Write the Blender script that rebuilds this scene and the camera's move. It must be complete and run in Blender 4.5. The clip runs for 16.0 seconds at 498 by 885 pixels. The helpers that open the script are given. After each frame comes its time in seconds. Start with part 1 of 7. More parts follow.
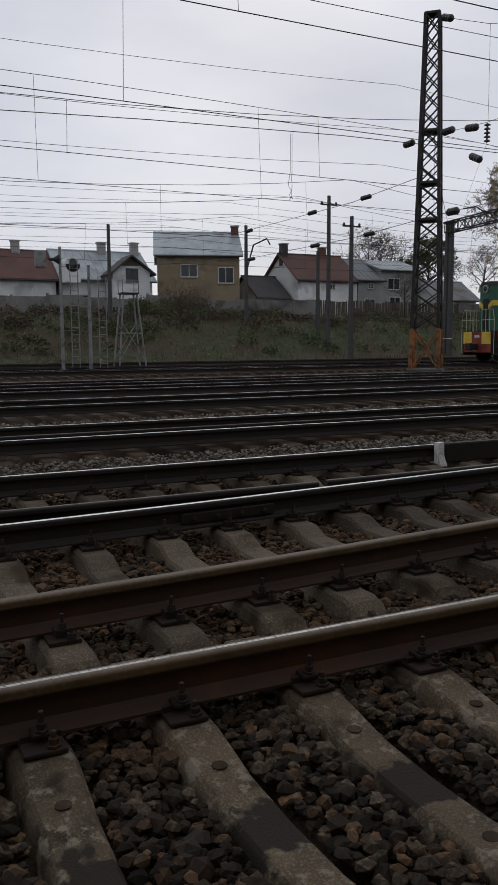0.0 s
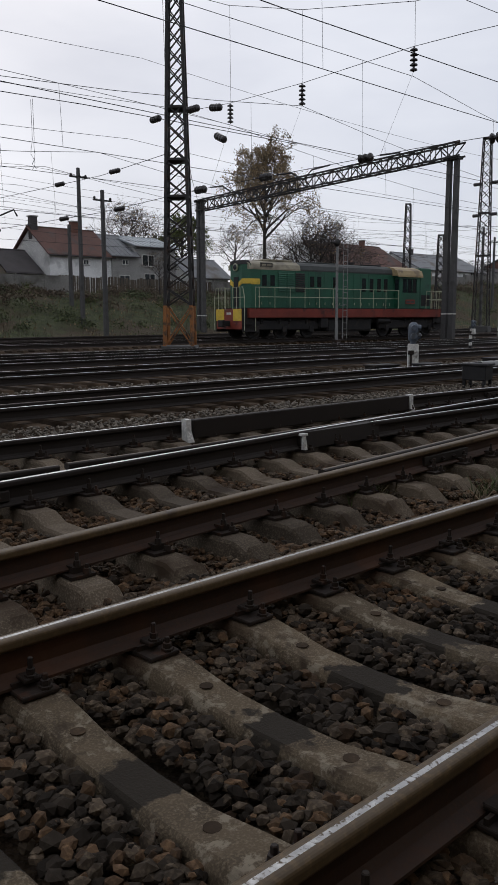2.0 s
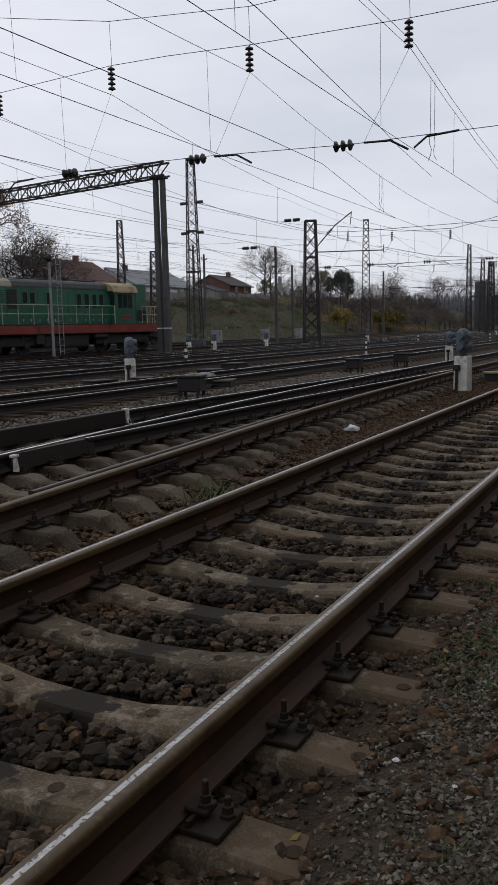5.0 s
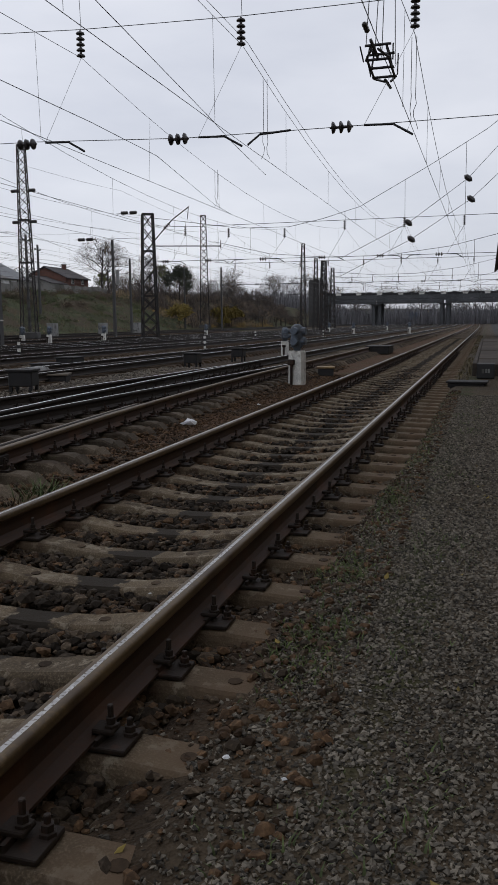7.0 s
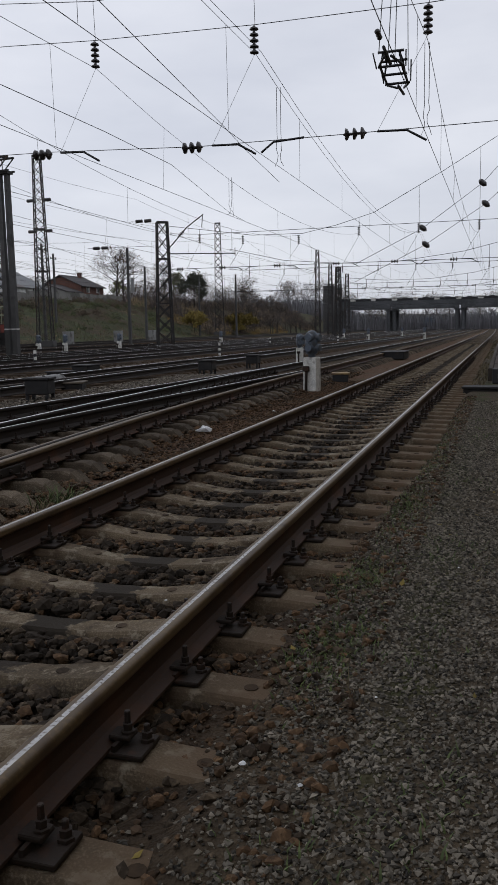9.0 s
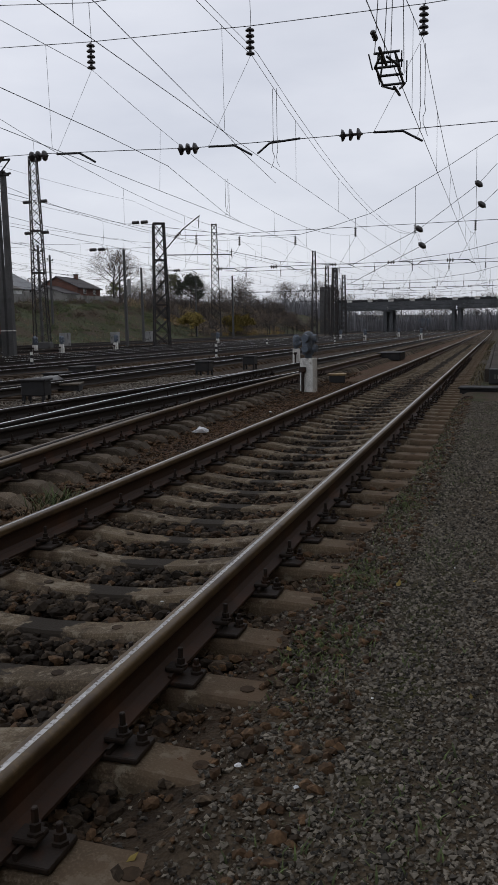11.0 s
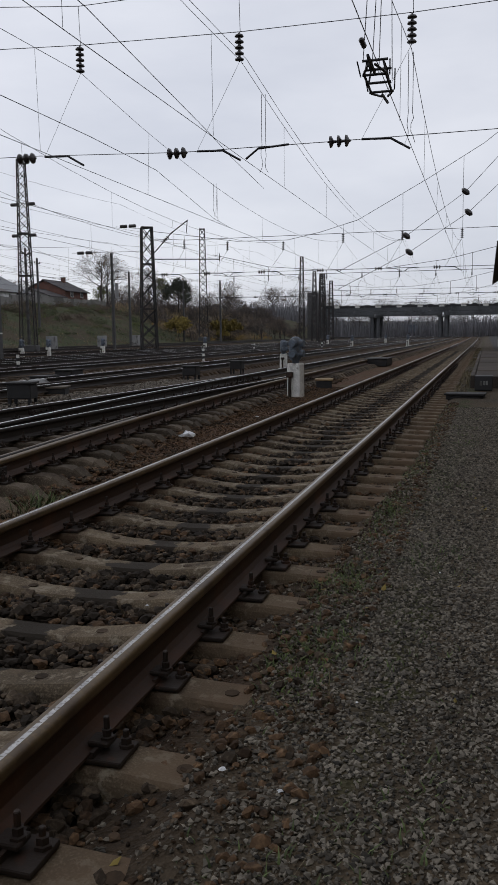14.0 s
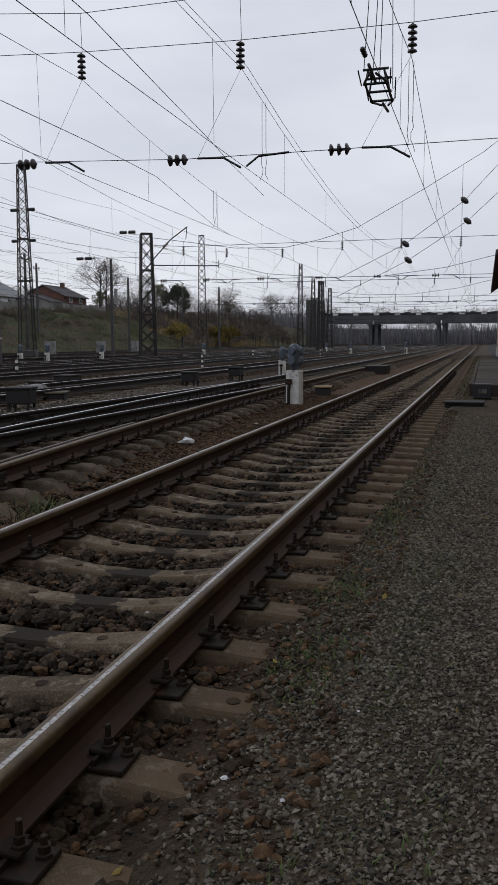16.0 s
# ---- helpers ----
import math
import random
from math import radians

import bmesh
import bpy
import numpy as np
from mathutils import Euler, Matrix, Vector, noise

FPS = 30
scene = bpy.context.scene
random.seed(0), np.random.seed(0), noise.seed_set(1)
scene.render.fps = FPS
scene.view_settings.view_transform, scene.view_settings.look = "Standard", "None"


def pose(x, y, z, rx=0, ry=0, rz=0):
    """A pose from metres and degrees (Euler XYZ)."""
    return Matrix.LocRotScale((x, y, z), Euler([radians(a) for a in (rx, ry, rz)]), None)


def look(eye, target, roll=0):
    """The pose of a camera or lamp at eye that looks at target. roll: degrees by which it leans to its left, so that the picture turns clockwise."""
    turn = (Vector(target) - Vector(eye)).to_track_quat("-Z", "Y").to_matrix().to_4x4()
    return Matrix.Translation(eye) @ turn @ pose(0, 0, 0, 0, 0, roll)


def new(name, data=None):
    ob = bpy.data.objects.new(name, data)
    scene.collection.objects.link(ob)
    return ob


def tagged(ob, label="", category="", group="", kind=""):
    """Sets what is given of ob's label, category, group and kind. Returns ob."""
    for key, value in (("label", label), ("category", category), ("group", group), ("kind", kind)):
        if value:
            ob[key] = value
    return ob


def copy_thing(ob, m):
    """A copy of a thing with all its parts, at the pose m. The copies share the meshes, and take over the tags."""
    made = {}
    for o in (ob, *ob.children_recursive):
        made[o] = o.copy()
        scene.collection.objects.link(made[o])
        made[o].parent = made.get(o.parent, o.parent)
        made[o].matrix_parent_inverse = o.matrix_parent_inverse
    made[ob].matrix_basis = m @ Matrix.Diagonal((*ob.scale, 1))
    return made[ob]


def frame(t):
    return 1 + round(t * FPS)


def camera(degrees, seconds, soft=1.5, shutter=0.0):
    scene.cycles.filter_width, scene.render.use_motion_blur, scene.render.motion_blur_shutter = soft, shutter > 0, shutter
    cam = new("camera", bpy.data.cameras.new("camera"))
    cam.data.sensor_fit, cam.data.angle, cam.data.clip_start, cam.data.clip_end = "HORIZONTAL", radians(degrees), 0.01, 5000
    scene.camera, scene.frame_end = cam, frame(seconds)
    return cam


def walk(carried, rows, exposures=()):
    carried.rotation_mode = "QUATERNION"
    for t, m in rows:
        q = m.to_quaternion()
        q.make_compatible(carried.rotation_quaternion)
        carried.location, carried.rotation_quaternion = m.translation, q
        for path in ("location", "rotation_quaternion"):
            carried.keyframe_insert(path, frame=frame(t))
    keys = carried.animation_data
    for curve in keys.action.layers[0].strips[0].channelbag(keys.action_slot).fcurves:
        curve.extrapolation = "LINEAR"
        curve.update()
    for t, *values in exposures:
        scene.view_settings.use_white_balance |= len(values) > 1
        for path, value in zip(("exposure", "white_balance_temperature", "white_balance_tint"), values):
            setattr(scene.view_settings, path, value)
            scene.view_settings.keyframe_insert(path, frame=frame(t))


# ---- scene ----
cam = camera(34.3, 16.0, soft=0.7)
PATH = [
    (0, (1.089, -0.284, 1.379), (-0.695, 0.586, 1.132), -0.3),
    (0.5, (1.065, -0.221, 1.375), (-0.64, 0.791, 1.114), -0.0),
    (1, (1.027, -0.109, 1.368), (-0.586, 1.04, 1.09), -0.3),
    (1.5, (1.021, -0.044, 1.367), (-0.516, 1.201, 1.074), -0.4),
    (2, (1.037, -0.044, 1.373), (-0.411, 1.301, 1.068), -0.2),
    (2.5, (1.043, -0.043, 1.378), (-0.349, 1.364, 1.086), -0.4),
    (3, (1.061, -0.048, 1.379), (-0.299, 1.393, 1.109), -0.8),
    (3.5, (1.076, -0.028, 1.378), (-0.202, 1.486, 1.106), -0.9),
    (4, (1.085, 0.005, 1.373), (-0.124, 1.573, 1.093), -1.2),
    (4.5, (1.105, 0.04, 1.374), (0.01, 1.69, 1.098), -1.3),
    (5, (1.135, 0.054, 1.37), (0.212, 1.807, 1.093), -1.3),
    (5.2, (1.144, 0.065, 1.373), (0.287, 1.85, 1.093), -1.3),
    (7.3, (1.151, 0.164, 1.343), (0.597, 2.063, 1.048), -0.5),
    (7.5, (1.155, 0.157, 1.345), (0.598, 2.055, 1.052), -0.5),
    (8, (1.156, 0.151, 1.349), (0.587, 2.047, 1.067), -0.7),
    (8.5, (1.156, 0.149, 1.35), (0.575, 2.042, 1.07), -0.7),
    (9, (1.156, 0.145, 1.35), (0.56, 2.034, 1.071), -1.0),
    (11.5, (1.16, 0.157, 1.346), (0.574, 2.049, 1.07), -1.1),
    (12, (1.16, 0.151, 1.348), (0.579, 2.045, 1.07), -1.0),
    (12.5, (1.156, 0.15, 1.344), (0.57, 2.041, 1.063), -0.9),
    (13, (1.159, 0.149, 1.346), (0.581, 2.044, 1.073), -0.9),
    (13.5, (1.161, 0.149, 1.348), (0.592, 2.048, 1.081), -0.8),
    (14, (1.161, 0.154, 1.342), (0.603, 2.057, 1.077), -0.6),
    (14.5, (1.167, 0.151, 1.344), (0.619, 2.056, 1.077), -0.6),
    (15, (1.159, 0.151, 1.345), (0.615, 2.058, 1.082), -0.6),
    (15.5, (1.151, 0.154, 1.342), (0.616, 2.065, 1.089), -0.6),
    (16, (1.142, 0.15, 1.346), (0.589, 2.056, 1.097), -0.2),
]
walk(cam, [(t, look(eye, target, roll)) for t, eye, target, roll in PATH], exposures=((0, -0.22), (0.8, -0.16), (1.6, -0.04), (2.4, 0.0), (16, 0.0)))

# ---- light ----
world = bpy.data.worlds.new("world")
scene.world = world
world.use_nodes = True
wn, wl = world.node_tree.nodes, world.node_tree.links
wn.clear()
w_out = wn.new("ShaderNodeOutputWorld")
w_bg = wn.new("ShaderNodeBackground")
w_tc = wn.new("ShaderNodeTexCoord")
w_map = wn.new("ShaderNodeMapping")
w_map.inputs["Scale"].default_value = (1.0, 1.0, 3.2)
w_noise = wn.new("ShaderNodeTexNoise")
w_noise.inputs["Scale"].default_value = 2.3
w_noise.inputs["Detail"].default_value = 6.0
w_noise.inputs["Roughness"].default_value = 0.5
w_ramp = wn.new("ShaderNodeValToRGB")
w_ramp.color_ramp.elements[0].position = 0.32
w_ramp.color_ramp.elements[0].color = (0.645, 0.675, 0.775, 1)
w_ramp.color_ramp.elements[1].position = 0.68
w_ramp.color_ramp.elements[1].color = (0.875, 0.895, 0.975, 1)
w_sky = wn.new("ShaderNodeTexSky")
w_sky.sky_type = "NISHITA"
w_sky.sun_disc = False
w_sky.sun_elevation = radians(28)
w_sky.sun_rotation = radians(297)
w_dim = wn.new("ShaderNodeMix")
w_dim.data_type = "RGBA"
w_dim.blend_type = "MULTIPLY"
w_dim.inputs[0].default_value = 1.0
w_dim.inputs[7].default_value = (0.1, 0.1, 0.1, 1)
w_mix = wn.new("ShaderNodeMix")
w_mix.data_type = "RGBA"
w_mix.inputs[0].default_value = 0.9
wl.new(w_tc.outputs["Generated"], w_map.inputs["Vector"])
wl.new(w_map.outputs["Vector"], w_noise.inputs["Vector"])
wl.new(w_noise.outputs["Fac"], w_ramp.inputs["Fac"])
wl.new(w_sky.outputs["Color"], w_dim.inputs[6])
wl.new(w_dim.outputs[2], w_mix.inputs[6])
wl.new(w_ramp.outputs["Color"], w_mix.inputs[7])
w_sep = wn.new("ShaderNodeSeparateXYZ")
wl.new(w_tc.outputs["Generated"], w_sep.inputs[0])
w_glow = wn.new("ShaderNodeMapRange")
w_glow.inputs[1].default_value, w_glow.inputs[2].default_value = -0.9, 0.1
w_glow.inputs[3].default_value, w_glow.inputs[4].default_value = 1.06, 0.98
wl.new(w_sep.outputs["X"], w_glow.inputs[0])
wl.new(w_mix.outputs[2], w_bg.inputs["Color"])
w_str = wn.new("ShaderNodeMath")
w_str.operation = "MULTIPLY"
w_str.inputs[1].default_value = 0.93
wl.new(w_glow.outputs[0], w_str.inputs[0])
wl.new(w_str.outputs[0], w_bg.inputs["Strength"])
wl.new(w_bg.outputs["Background"], w_out.inputs["Surface"])

sun = new("sun", bpy.data.lights.new("sun", "SUN"))
sun.data.energy = 0.2
sun.data.angle = radians(25)
sun.data.color = (1.0, 0.97, 0.93)
sun.matrix_world = look((-60, 30, 60), (0, 0, 0))


# ---- materials ----
def material(name, base, rough=0.8, metal=0.0, dark=None, light=None, scale=3.0, fine=40.0, bump=0.15, bump_size=0.01,
             vary=0.0, stain=None, stain_scale=1.2, stain_at=0.55, world_space=True, gloss=0.5):
    """A surface with tone changes at two scales, stains, and fine relief; sizes in metres (scale: patches per metre)."""
    m = bpy.data.materials.new(name)
    m.use_nodes = True
    nt = m.node_tree
    b = nt.nodes["Principled BSDF"]
    b.inputs["Roughness"].default_value = rough
    b.inputs["Metallic"].default_value = metal
    b.inputs["Specular IOR Level"].default_value = gloss
    geo = nt.nodes.new("ShaderNodeNewGeometry")
    tex = nt.nodes.new("ShaderNodeTexCoord")
    where = geo.outputs["Position"] if world_space else tex.outputs["Object"]

    def noise_at(s, detail=4.0):
        n = nt.nodes.new("ShaderNodeTexNoise")
        n.inputs["Scale"].default_value = s
        n.inputs["Detail"].default_value = detail
        nt.links.new(where, n.inputs["Vector"])
        return n.outputs["Fac"]

    def blend(fac, a, c, lo=0.0, hi=1.0):
        r = nt.nodes.new("ShaderNodeMapRange")
        r.inputs[1].default_value, r.inputs[2].default_value = lo, hi
        nt.links.new(fac, r.inputs[0])
        x = nt.nodes.new("ShaderNodeMix")
        x.data_type = "RGBA"
        nt.links.new(r.outputs[0], x.inputs[0])
        for socket, v in ((x.inputs[6], a), (x.inputs[7], c)):
            if isinstance(v, tuple):
                socket.default_value = (*v, 1)
            else:
                nt.links.new(v, socket)
        return x.outputs[2]

    dark = dark or tuple(v * 0.65 for v in base)
    light = light or tuple(min(1, v * 1.3) for v in base)
    big = noise_at(scale)
    small = noise_at(fine, 6.0)
    col = blend(big, dark, base, 0.3, 0.6)
    col = blend(small, col, light, 0.48, 0.70)
    if stain:
        col = blend(noise_at(stain_scale, 8.0), col, stain, stain_at, stain_at + 0.12)
    if vary:
        info = nt.nodes.new("ShaderNodeObjectInfo")
        isl = nt.nodes.new("ShaderNodeNewGeometry")
        both = nt.nodes.new("ShaderNodeMath")
        both.operation = "ADD"
        nt.links.new(info.outputs["Random"], both.inputs[0])
        nt.links.new(isl.outputs["Random Per Island"], both.inputs[1])
        half = nt.nodes.new("ShaderNodeMath")
        half.operation = "FRACT"
        nt.links.new(both.outputs[0], half.inputs[0])
        scaled = nt.nodes.new("ShaderNodeMapRange")
        scaled.inputs[3].default_value, scaled.inputs[4].default_value = 1 - vary, 1 + vary
        nt.links.new(half.outputs[0], scaled.inputs[0])
        hsv = nt.nodes.new("ShaderNodeHueSaturation")
        nt.links.new(scaled.outputs[0], hsv.inputs["Value"])
        nt.links.new(col, hsv.inputs["Color"])
        col = hsv.outputs["Color"]
    nt.links.new(col, b.inputs["Base Color"])
    rr = nt.nodes.new("ShaderNodeMapRange")
    rr.inputs[3].default_value, rr.inputs[4].default_value = max(0.05, rough - 0.12), min(1, rough + 0.12)
    nt.links.new(small, rr.inputs[0])
    nt.links.new(rr.outputs[0], b.inputs["Roughness"])
    if bump:
        bp = nt.nodes.new("ShaderNodeBump")
        bp.inputs["Strength"].default_value = bump
        bp.inputs["Distance"].default_value = bump_size
        nt.links.new(small, bp.inputs["Height"])
        nt.links.new(bp.outputs["Normal"], b.inputs["Normal"])
    return m


M = {}
M["rail_rust"] = material("rail_rust", (0.03659, 0.01508, 0.005944), 0.75, 0.1, scale=1.2, fine=60, bump=0.2, bump_size=0.003, stain=(0.06098, 0.02179, 0.006438), stain_scale=2.5)
M["rail_dark"] = material("rail_dark", (0.0144, 0.00847, 0.004878), 0.75, 0.1, scale=1.2, fine=60, bump=0.2, bump_size=0.003)
M["rail_top"] = material("rail_top", (0.40, 0.395, 0.385), 0.40, 0.9, scale=3, fine=30, bump=0.05, bump_size=0.001, stain=(0.085, 0.062, 0.04), stain_scale=70, stain_at=0.53)
M["rail_side"] = material("rail_side", (0.098, 0.064, 0.030), 0.52, 0.0, scale=2, fine=50, bump=0.05, bump_size=0.002, stain=(0.056, 0.033, 0.016), stain_scale=5, gloss=0.35)
M["iron"] = material("iron", (0.0189, 0.0108, 0.006192), 0.7, 0.2, scale=9, fine=90, bump=0.3, bump_size=0.004, stain=(0.0441, 0.0162, 0.005573), stain_scale=14)
M["mast_iron"] = material("mast_iron", (0.026, 0.024, 0.023), 0.75, 0.2, scale=1.5, fine=30, stain=(0.05, 0.03, 0.02), stain_scale=2)
M["orange_paint"] = material("orange_paint", (0.26, 0.10, 0.025), 0.7, scale=2, fine=30, stain=(0.06, 0.035, 0.02), stain_scale=3, stain_at=0.52)
M["concrete_pole"] = material("concrete_pole", (0.068, 0.0656, 0.064), 0.9, scale=1.5, fine=30, stain=(0.04, 0.0384, 0.0368), stain_scale=1.5)
M["grey_post"] = material("grey_post", (0.21, 0.21, 0.203), 0.75, scale=2, fine=40, stain=(0.07, 0.0665, 0.0595), stain_scale=3)
M["white_paint"] = material("white_paint", (0.62, 0.61, 0.57), 0.8, scale=4, fine=40, stain=(0.20, 0.18, 0.15), stain_scale=6, stain_at=0.58)
M["black_paint"] = material("black_paint", (0.012, 0.012, 0.013), 0.6, scale=3, fine=40)
M["rail_bright"] = material("rail_bright", (0.74, 0.73, 0.71), 0.34, 0.95, scale=3, fine=30, bump=0.05, bump_size=0.001)
# Distance haze is mixed into this wood's colour, making it paler and greyer.
M["hazed_wood"] = material("hazed_wood", (0.145, 0.142, 0.150), 0.95, scale=0.1, fine=1, bump=0, vary=0.25)
M["wire"] = material("wire", (0.02, 0.02, 0.022), 0.6, 0.4, bump=0)
M["insulator"] = material("insulator", (0.022, 0.018, 0.017), 0.3, scale=5, fine=40, bump=0)
M["slate_blue"] = material("slate_blue", (0.085, 0.105, 0.135), 0.55, scale=4, fine=50, stain=(0.05, 0.055, 0.06), stain_scale=5)
M["loco_green"] = material("loco_green", (0.0115, 0.090, 0.048), 0.45, scale=0.9, fine=25, bump=0.05, bump_size=0.004, dark=(0.0085, 0.063, 0.036), light=(0.020, 0.105, 0.058), stain=(0.0115, 0.052, 0.033), stain_scale=1.1, stain_at=0.6)
M["loco_red"] = material("loco_red", (0.20, 0.032, 0.018), 0.6, scale=1.2, fine=25, stain=(0.07, 0.018, 0.014), stain_scale=1.5)
M["loco_cream"] = material("loco_cream", (0.27, 0.243, 0.171), 0.6, scale=0.8, fine=20, stain=(0.144, 0.126, 0.09), stain_scale=1.0, stain_at=0.52)
M["loco_soot"] = material("loco_soot", (0.040, 0.045, 0.042), 0.7, scale=0.8, fine=20, stain=(0.075, 0.08, 0.07), stain_scale=0.7)
M["loco_yellow"] = material("loco_yellow", (0.62, 0.43, 0.045), 0.55, scale=2, fine=30)
M["loco_tan"] = material("loco_tan", (0.34, 0.255, 0.125), 0.6, scale=1.2, fine=20, stain=(0.17, 0.12, 0.07), stain_scale=1.3, stain_at=0.55)
M["tan_wood"] = material("tan_wood", (0.25, 0.175, 0.085), 0.85, scale=4, fine=40, stain=(0.12, 0.08, 0.045), stain_scale=5)
M["loco_under"] = material("loco_under", (0.014, 0.013, 0.013), 0.75, 0.1, scale=3, fine=30, stain=(0.03, 0.022, 0.016), stain_scale=3)
M["loco_rail"] = material("loco_rail", (0.38, 0.39, 0.27), 0.55, scale=5, fine=50, bump=0)
M["dark_glass"] = material("dark_glass", (0.015, 0.02, 0.022), 0.12, bump=0)
M["platform_deck"] = material("platform_deck", (0.062, 0.051, 0.042), 0.92, gloss=0.2, scale=1.2, fine=30, bump=0.3, bump_size=0.006, vary=0.25, stain=(0.040, 0.033, 0.027), stain_scale=1.5)
M["sleeper"] = None
M["bearer"] = material("bearer", (0.080, 0.061, 0.042), 0.92, gloss=0.2, scale=3.0, fine=90, bump=0.6, bump_size=0.005, vary=0.5, light=(0.155, 0.125, 0.090), stain=(0.034, 0.022, 0.013), stain_scale=2.6, stain_at=0.53)
M["old_sleeper"] = material("old_sleeper", (0.050, 0.033, 0.0195), 0.95, gloss=0.2, scale=2.5, fine=40, bump=0.5, bump_size=0.006, vary=0.35, stain=(0.02822, 0.01801, 0.01056), stain_scale=2)
M["wall_white"] = material("wall_white", (0.70, 0.70, 0.685), 0.9, scale=0.35, fine=12, stain=(0.42, 0.42, 0.41), stain_scale=0.5, stain_at=0.54)
M["wall_grey"] = material("wall_grey", (0.30, 0.295, 0.28), 0.9, scale=0.5, fine=12, stain=(0.19, 0.185, 0.175), stain_scale=0.7)
M["wall_beige"] = material("wall_beige", (0.25, 0.195, 0.125), 0.9, scale=0.5, fine=12, stain=(0.16, 0.11, 0.07), stain_scale=0.5)
M["wall_yellow"] = material("wall_yellow", (0.276, 0.2242, 0.138), 0.9, scale=0.5, fine=12, stain=(0.161, 0.1323, 0.096), stain_scale=0.7)
M["fence_concrete"] = material("fence_concrete", (0.1875, 0.18, 0.165), 0.95, scale=0.4, fine=10, stain=(0.09, 0.087, 0.075), stain_scale=0.6, stain_at=0.5)
M["roof_red"] = material("roof_red", (0.0972, 0.0442, 0.0324), 0.85, scale=0.6, fine=8, stain=(0.0612, 0.0493, 0.0432), stain_scale=0.5, stain_at=0.55)
M["roof_grey"] = material("roof_grey", (0.185, 0.19, 0.195), 0.75, scale=0.4, fine=8, stain=(0.115, 0.10, 0.085), stain_scale=0.4, stain_at=0.52)
M["roof_dark"] = material("roof_dark", (0.055, 0.048, 0.048), 0.85, scale=0.6, fine=8)
M["roof_tin"] = material("roof_tin", (0.30, 0.335, 0.35), 0.5, 0.3, scale=0.4, fine=8, stain=(0.20, 0.21, 0.21), stain_scale=0.6)
M["brick_red"] = material("brick_red", (0.13, 0.062, 0.045), 0.9, scale=1, fine=14)
M["bridge_concrete"] = material("bridge_concrete", (0.075, 0.078, 0.082), 0.9, scale=0.2, fine=3, stain=(0.05, 0.052, 0.055), stain_scale=0.3)
M["bark"] = material("bark", (0.040, 0.033, 0.027), 0.95, scale=2, fine=25, bump=0.5, bump_size=0.02)
M["twig"] = material("twig", (0.085, 0.068, 0.058), 0.95, scale=1, fine=10, bump=0, vary=0.3)
M["leaf_brown"] = material("leaf_brown", (0.225, 0.165, 0.092), 0.9, scale=0.6, fine=6, bump=0, vary=0.4)
M["leaf_green"] = material("leaf_green", (0.080, 0.092, 0.026), 0.9, scale=0.6, fine=6, bump=0, vary=0.4)
M["leaf_dark"] = material("leaf_dark", (0.0374, 0.0442, 0.0272), 0.9, scale=0.6, fine=6, bump=0, vary=0.4)
M["leaf_yellow"] = material("leaf_yellow", (0.17, 0.125, 0.026), 0.9, scale=0.6, fine=6, bump=0, vary=0.4)
M["grass"] = material("grass", (0.075, 0.098, 0.034), 0.9, scale=0.5, fine=8, bump=0, vary=0.45)
M["dead_leaf"] = material("dead_leaf", (0.092, 0.068, 0.046), 0.95, scale=0.5, fine=6, bump=0, vary=0.5)
M["bramble_leaf"] = material("bramble_leaf", (0.076, 0.090, 0.040), 0.9, scale=0.5, fine=6, bump=0, vary=0.5)
M["autumn_leaf"] = material("autumn_leaf", (0.21, 0.135, 0.035), 0.9, scale=0.5, fine=6, bump=0, vary=0.5)
M["moss"] = material("moss", (0.060, 0.080, 0.020), 0.9, scale=3, fine=40, bump=0, vary=0.4)
M["dry_grass"] = material("dry_grass", (0.12, 0.095, 0.05), 0.9, scale=0.8, fine=8, bump=0, vary=0.4)
M["litter"] = material("litter", (0.62, 0.63, 0.64), 0.5, scale=9, fine=60)
M["wood_old"] = material("wood_old", (0.085, 0.068, 0.05), 0.9, scale=2, fine=30, vary=0.2)
M["stone_oil"] = material("stone_oil", (0.026, 0.0205, 0.0155), 0.88, gloss=0.08, scale=9, fine=60, bump=0.35, bump_size=0.006, vary=0.5)
M["stone_dark"] = material("stone_dark", (0.050, 0.0365, 0.0245), 0.88, gloss=0.15, scale=9, fine=60, bump=0.35, bump_size=0.006, vary=0.65, light=(0.102, 0.077, 0.052), stain=(0.064, 0.034, 0.016), stain_scale=1.1, stain_at=0.55)
M["stone_rust"] = material("stone_rust", (0.064, 0.037, 0.019), 0.88, gloss=0.2, scale=9, fine=60, bump=0.35, bump_size=0.006, vary=0.65, light=(0.122, 0.074, 0.040), stain=(0.048, 0.034, 0.023), stain_scale=1.4, stain_at=0.56)
M["stone_grey"] = material("stone_grey", (0.1316, 0.1109, 0.08586), 0.88, scale=7, fine=60, bump=0.4, bump_size=0.006, vary=0.5)
M["grit"] = material("grit", (0.112, 0.098, 0.077), 0.9, gloss=0.3, scale=6, fine=60, bump=0.25, bump_size=0.003, vary=0.85)


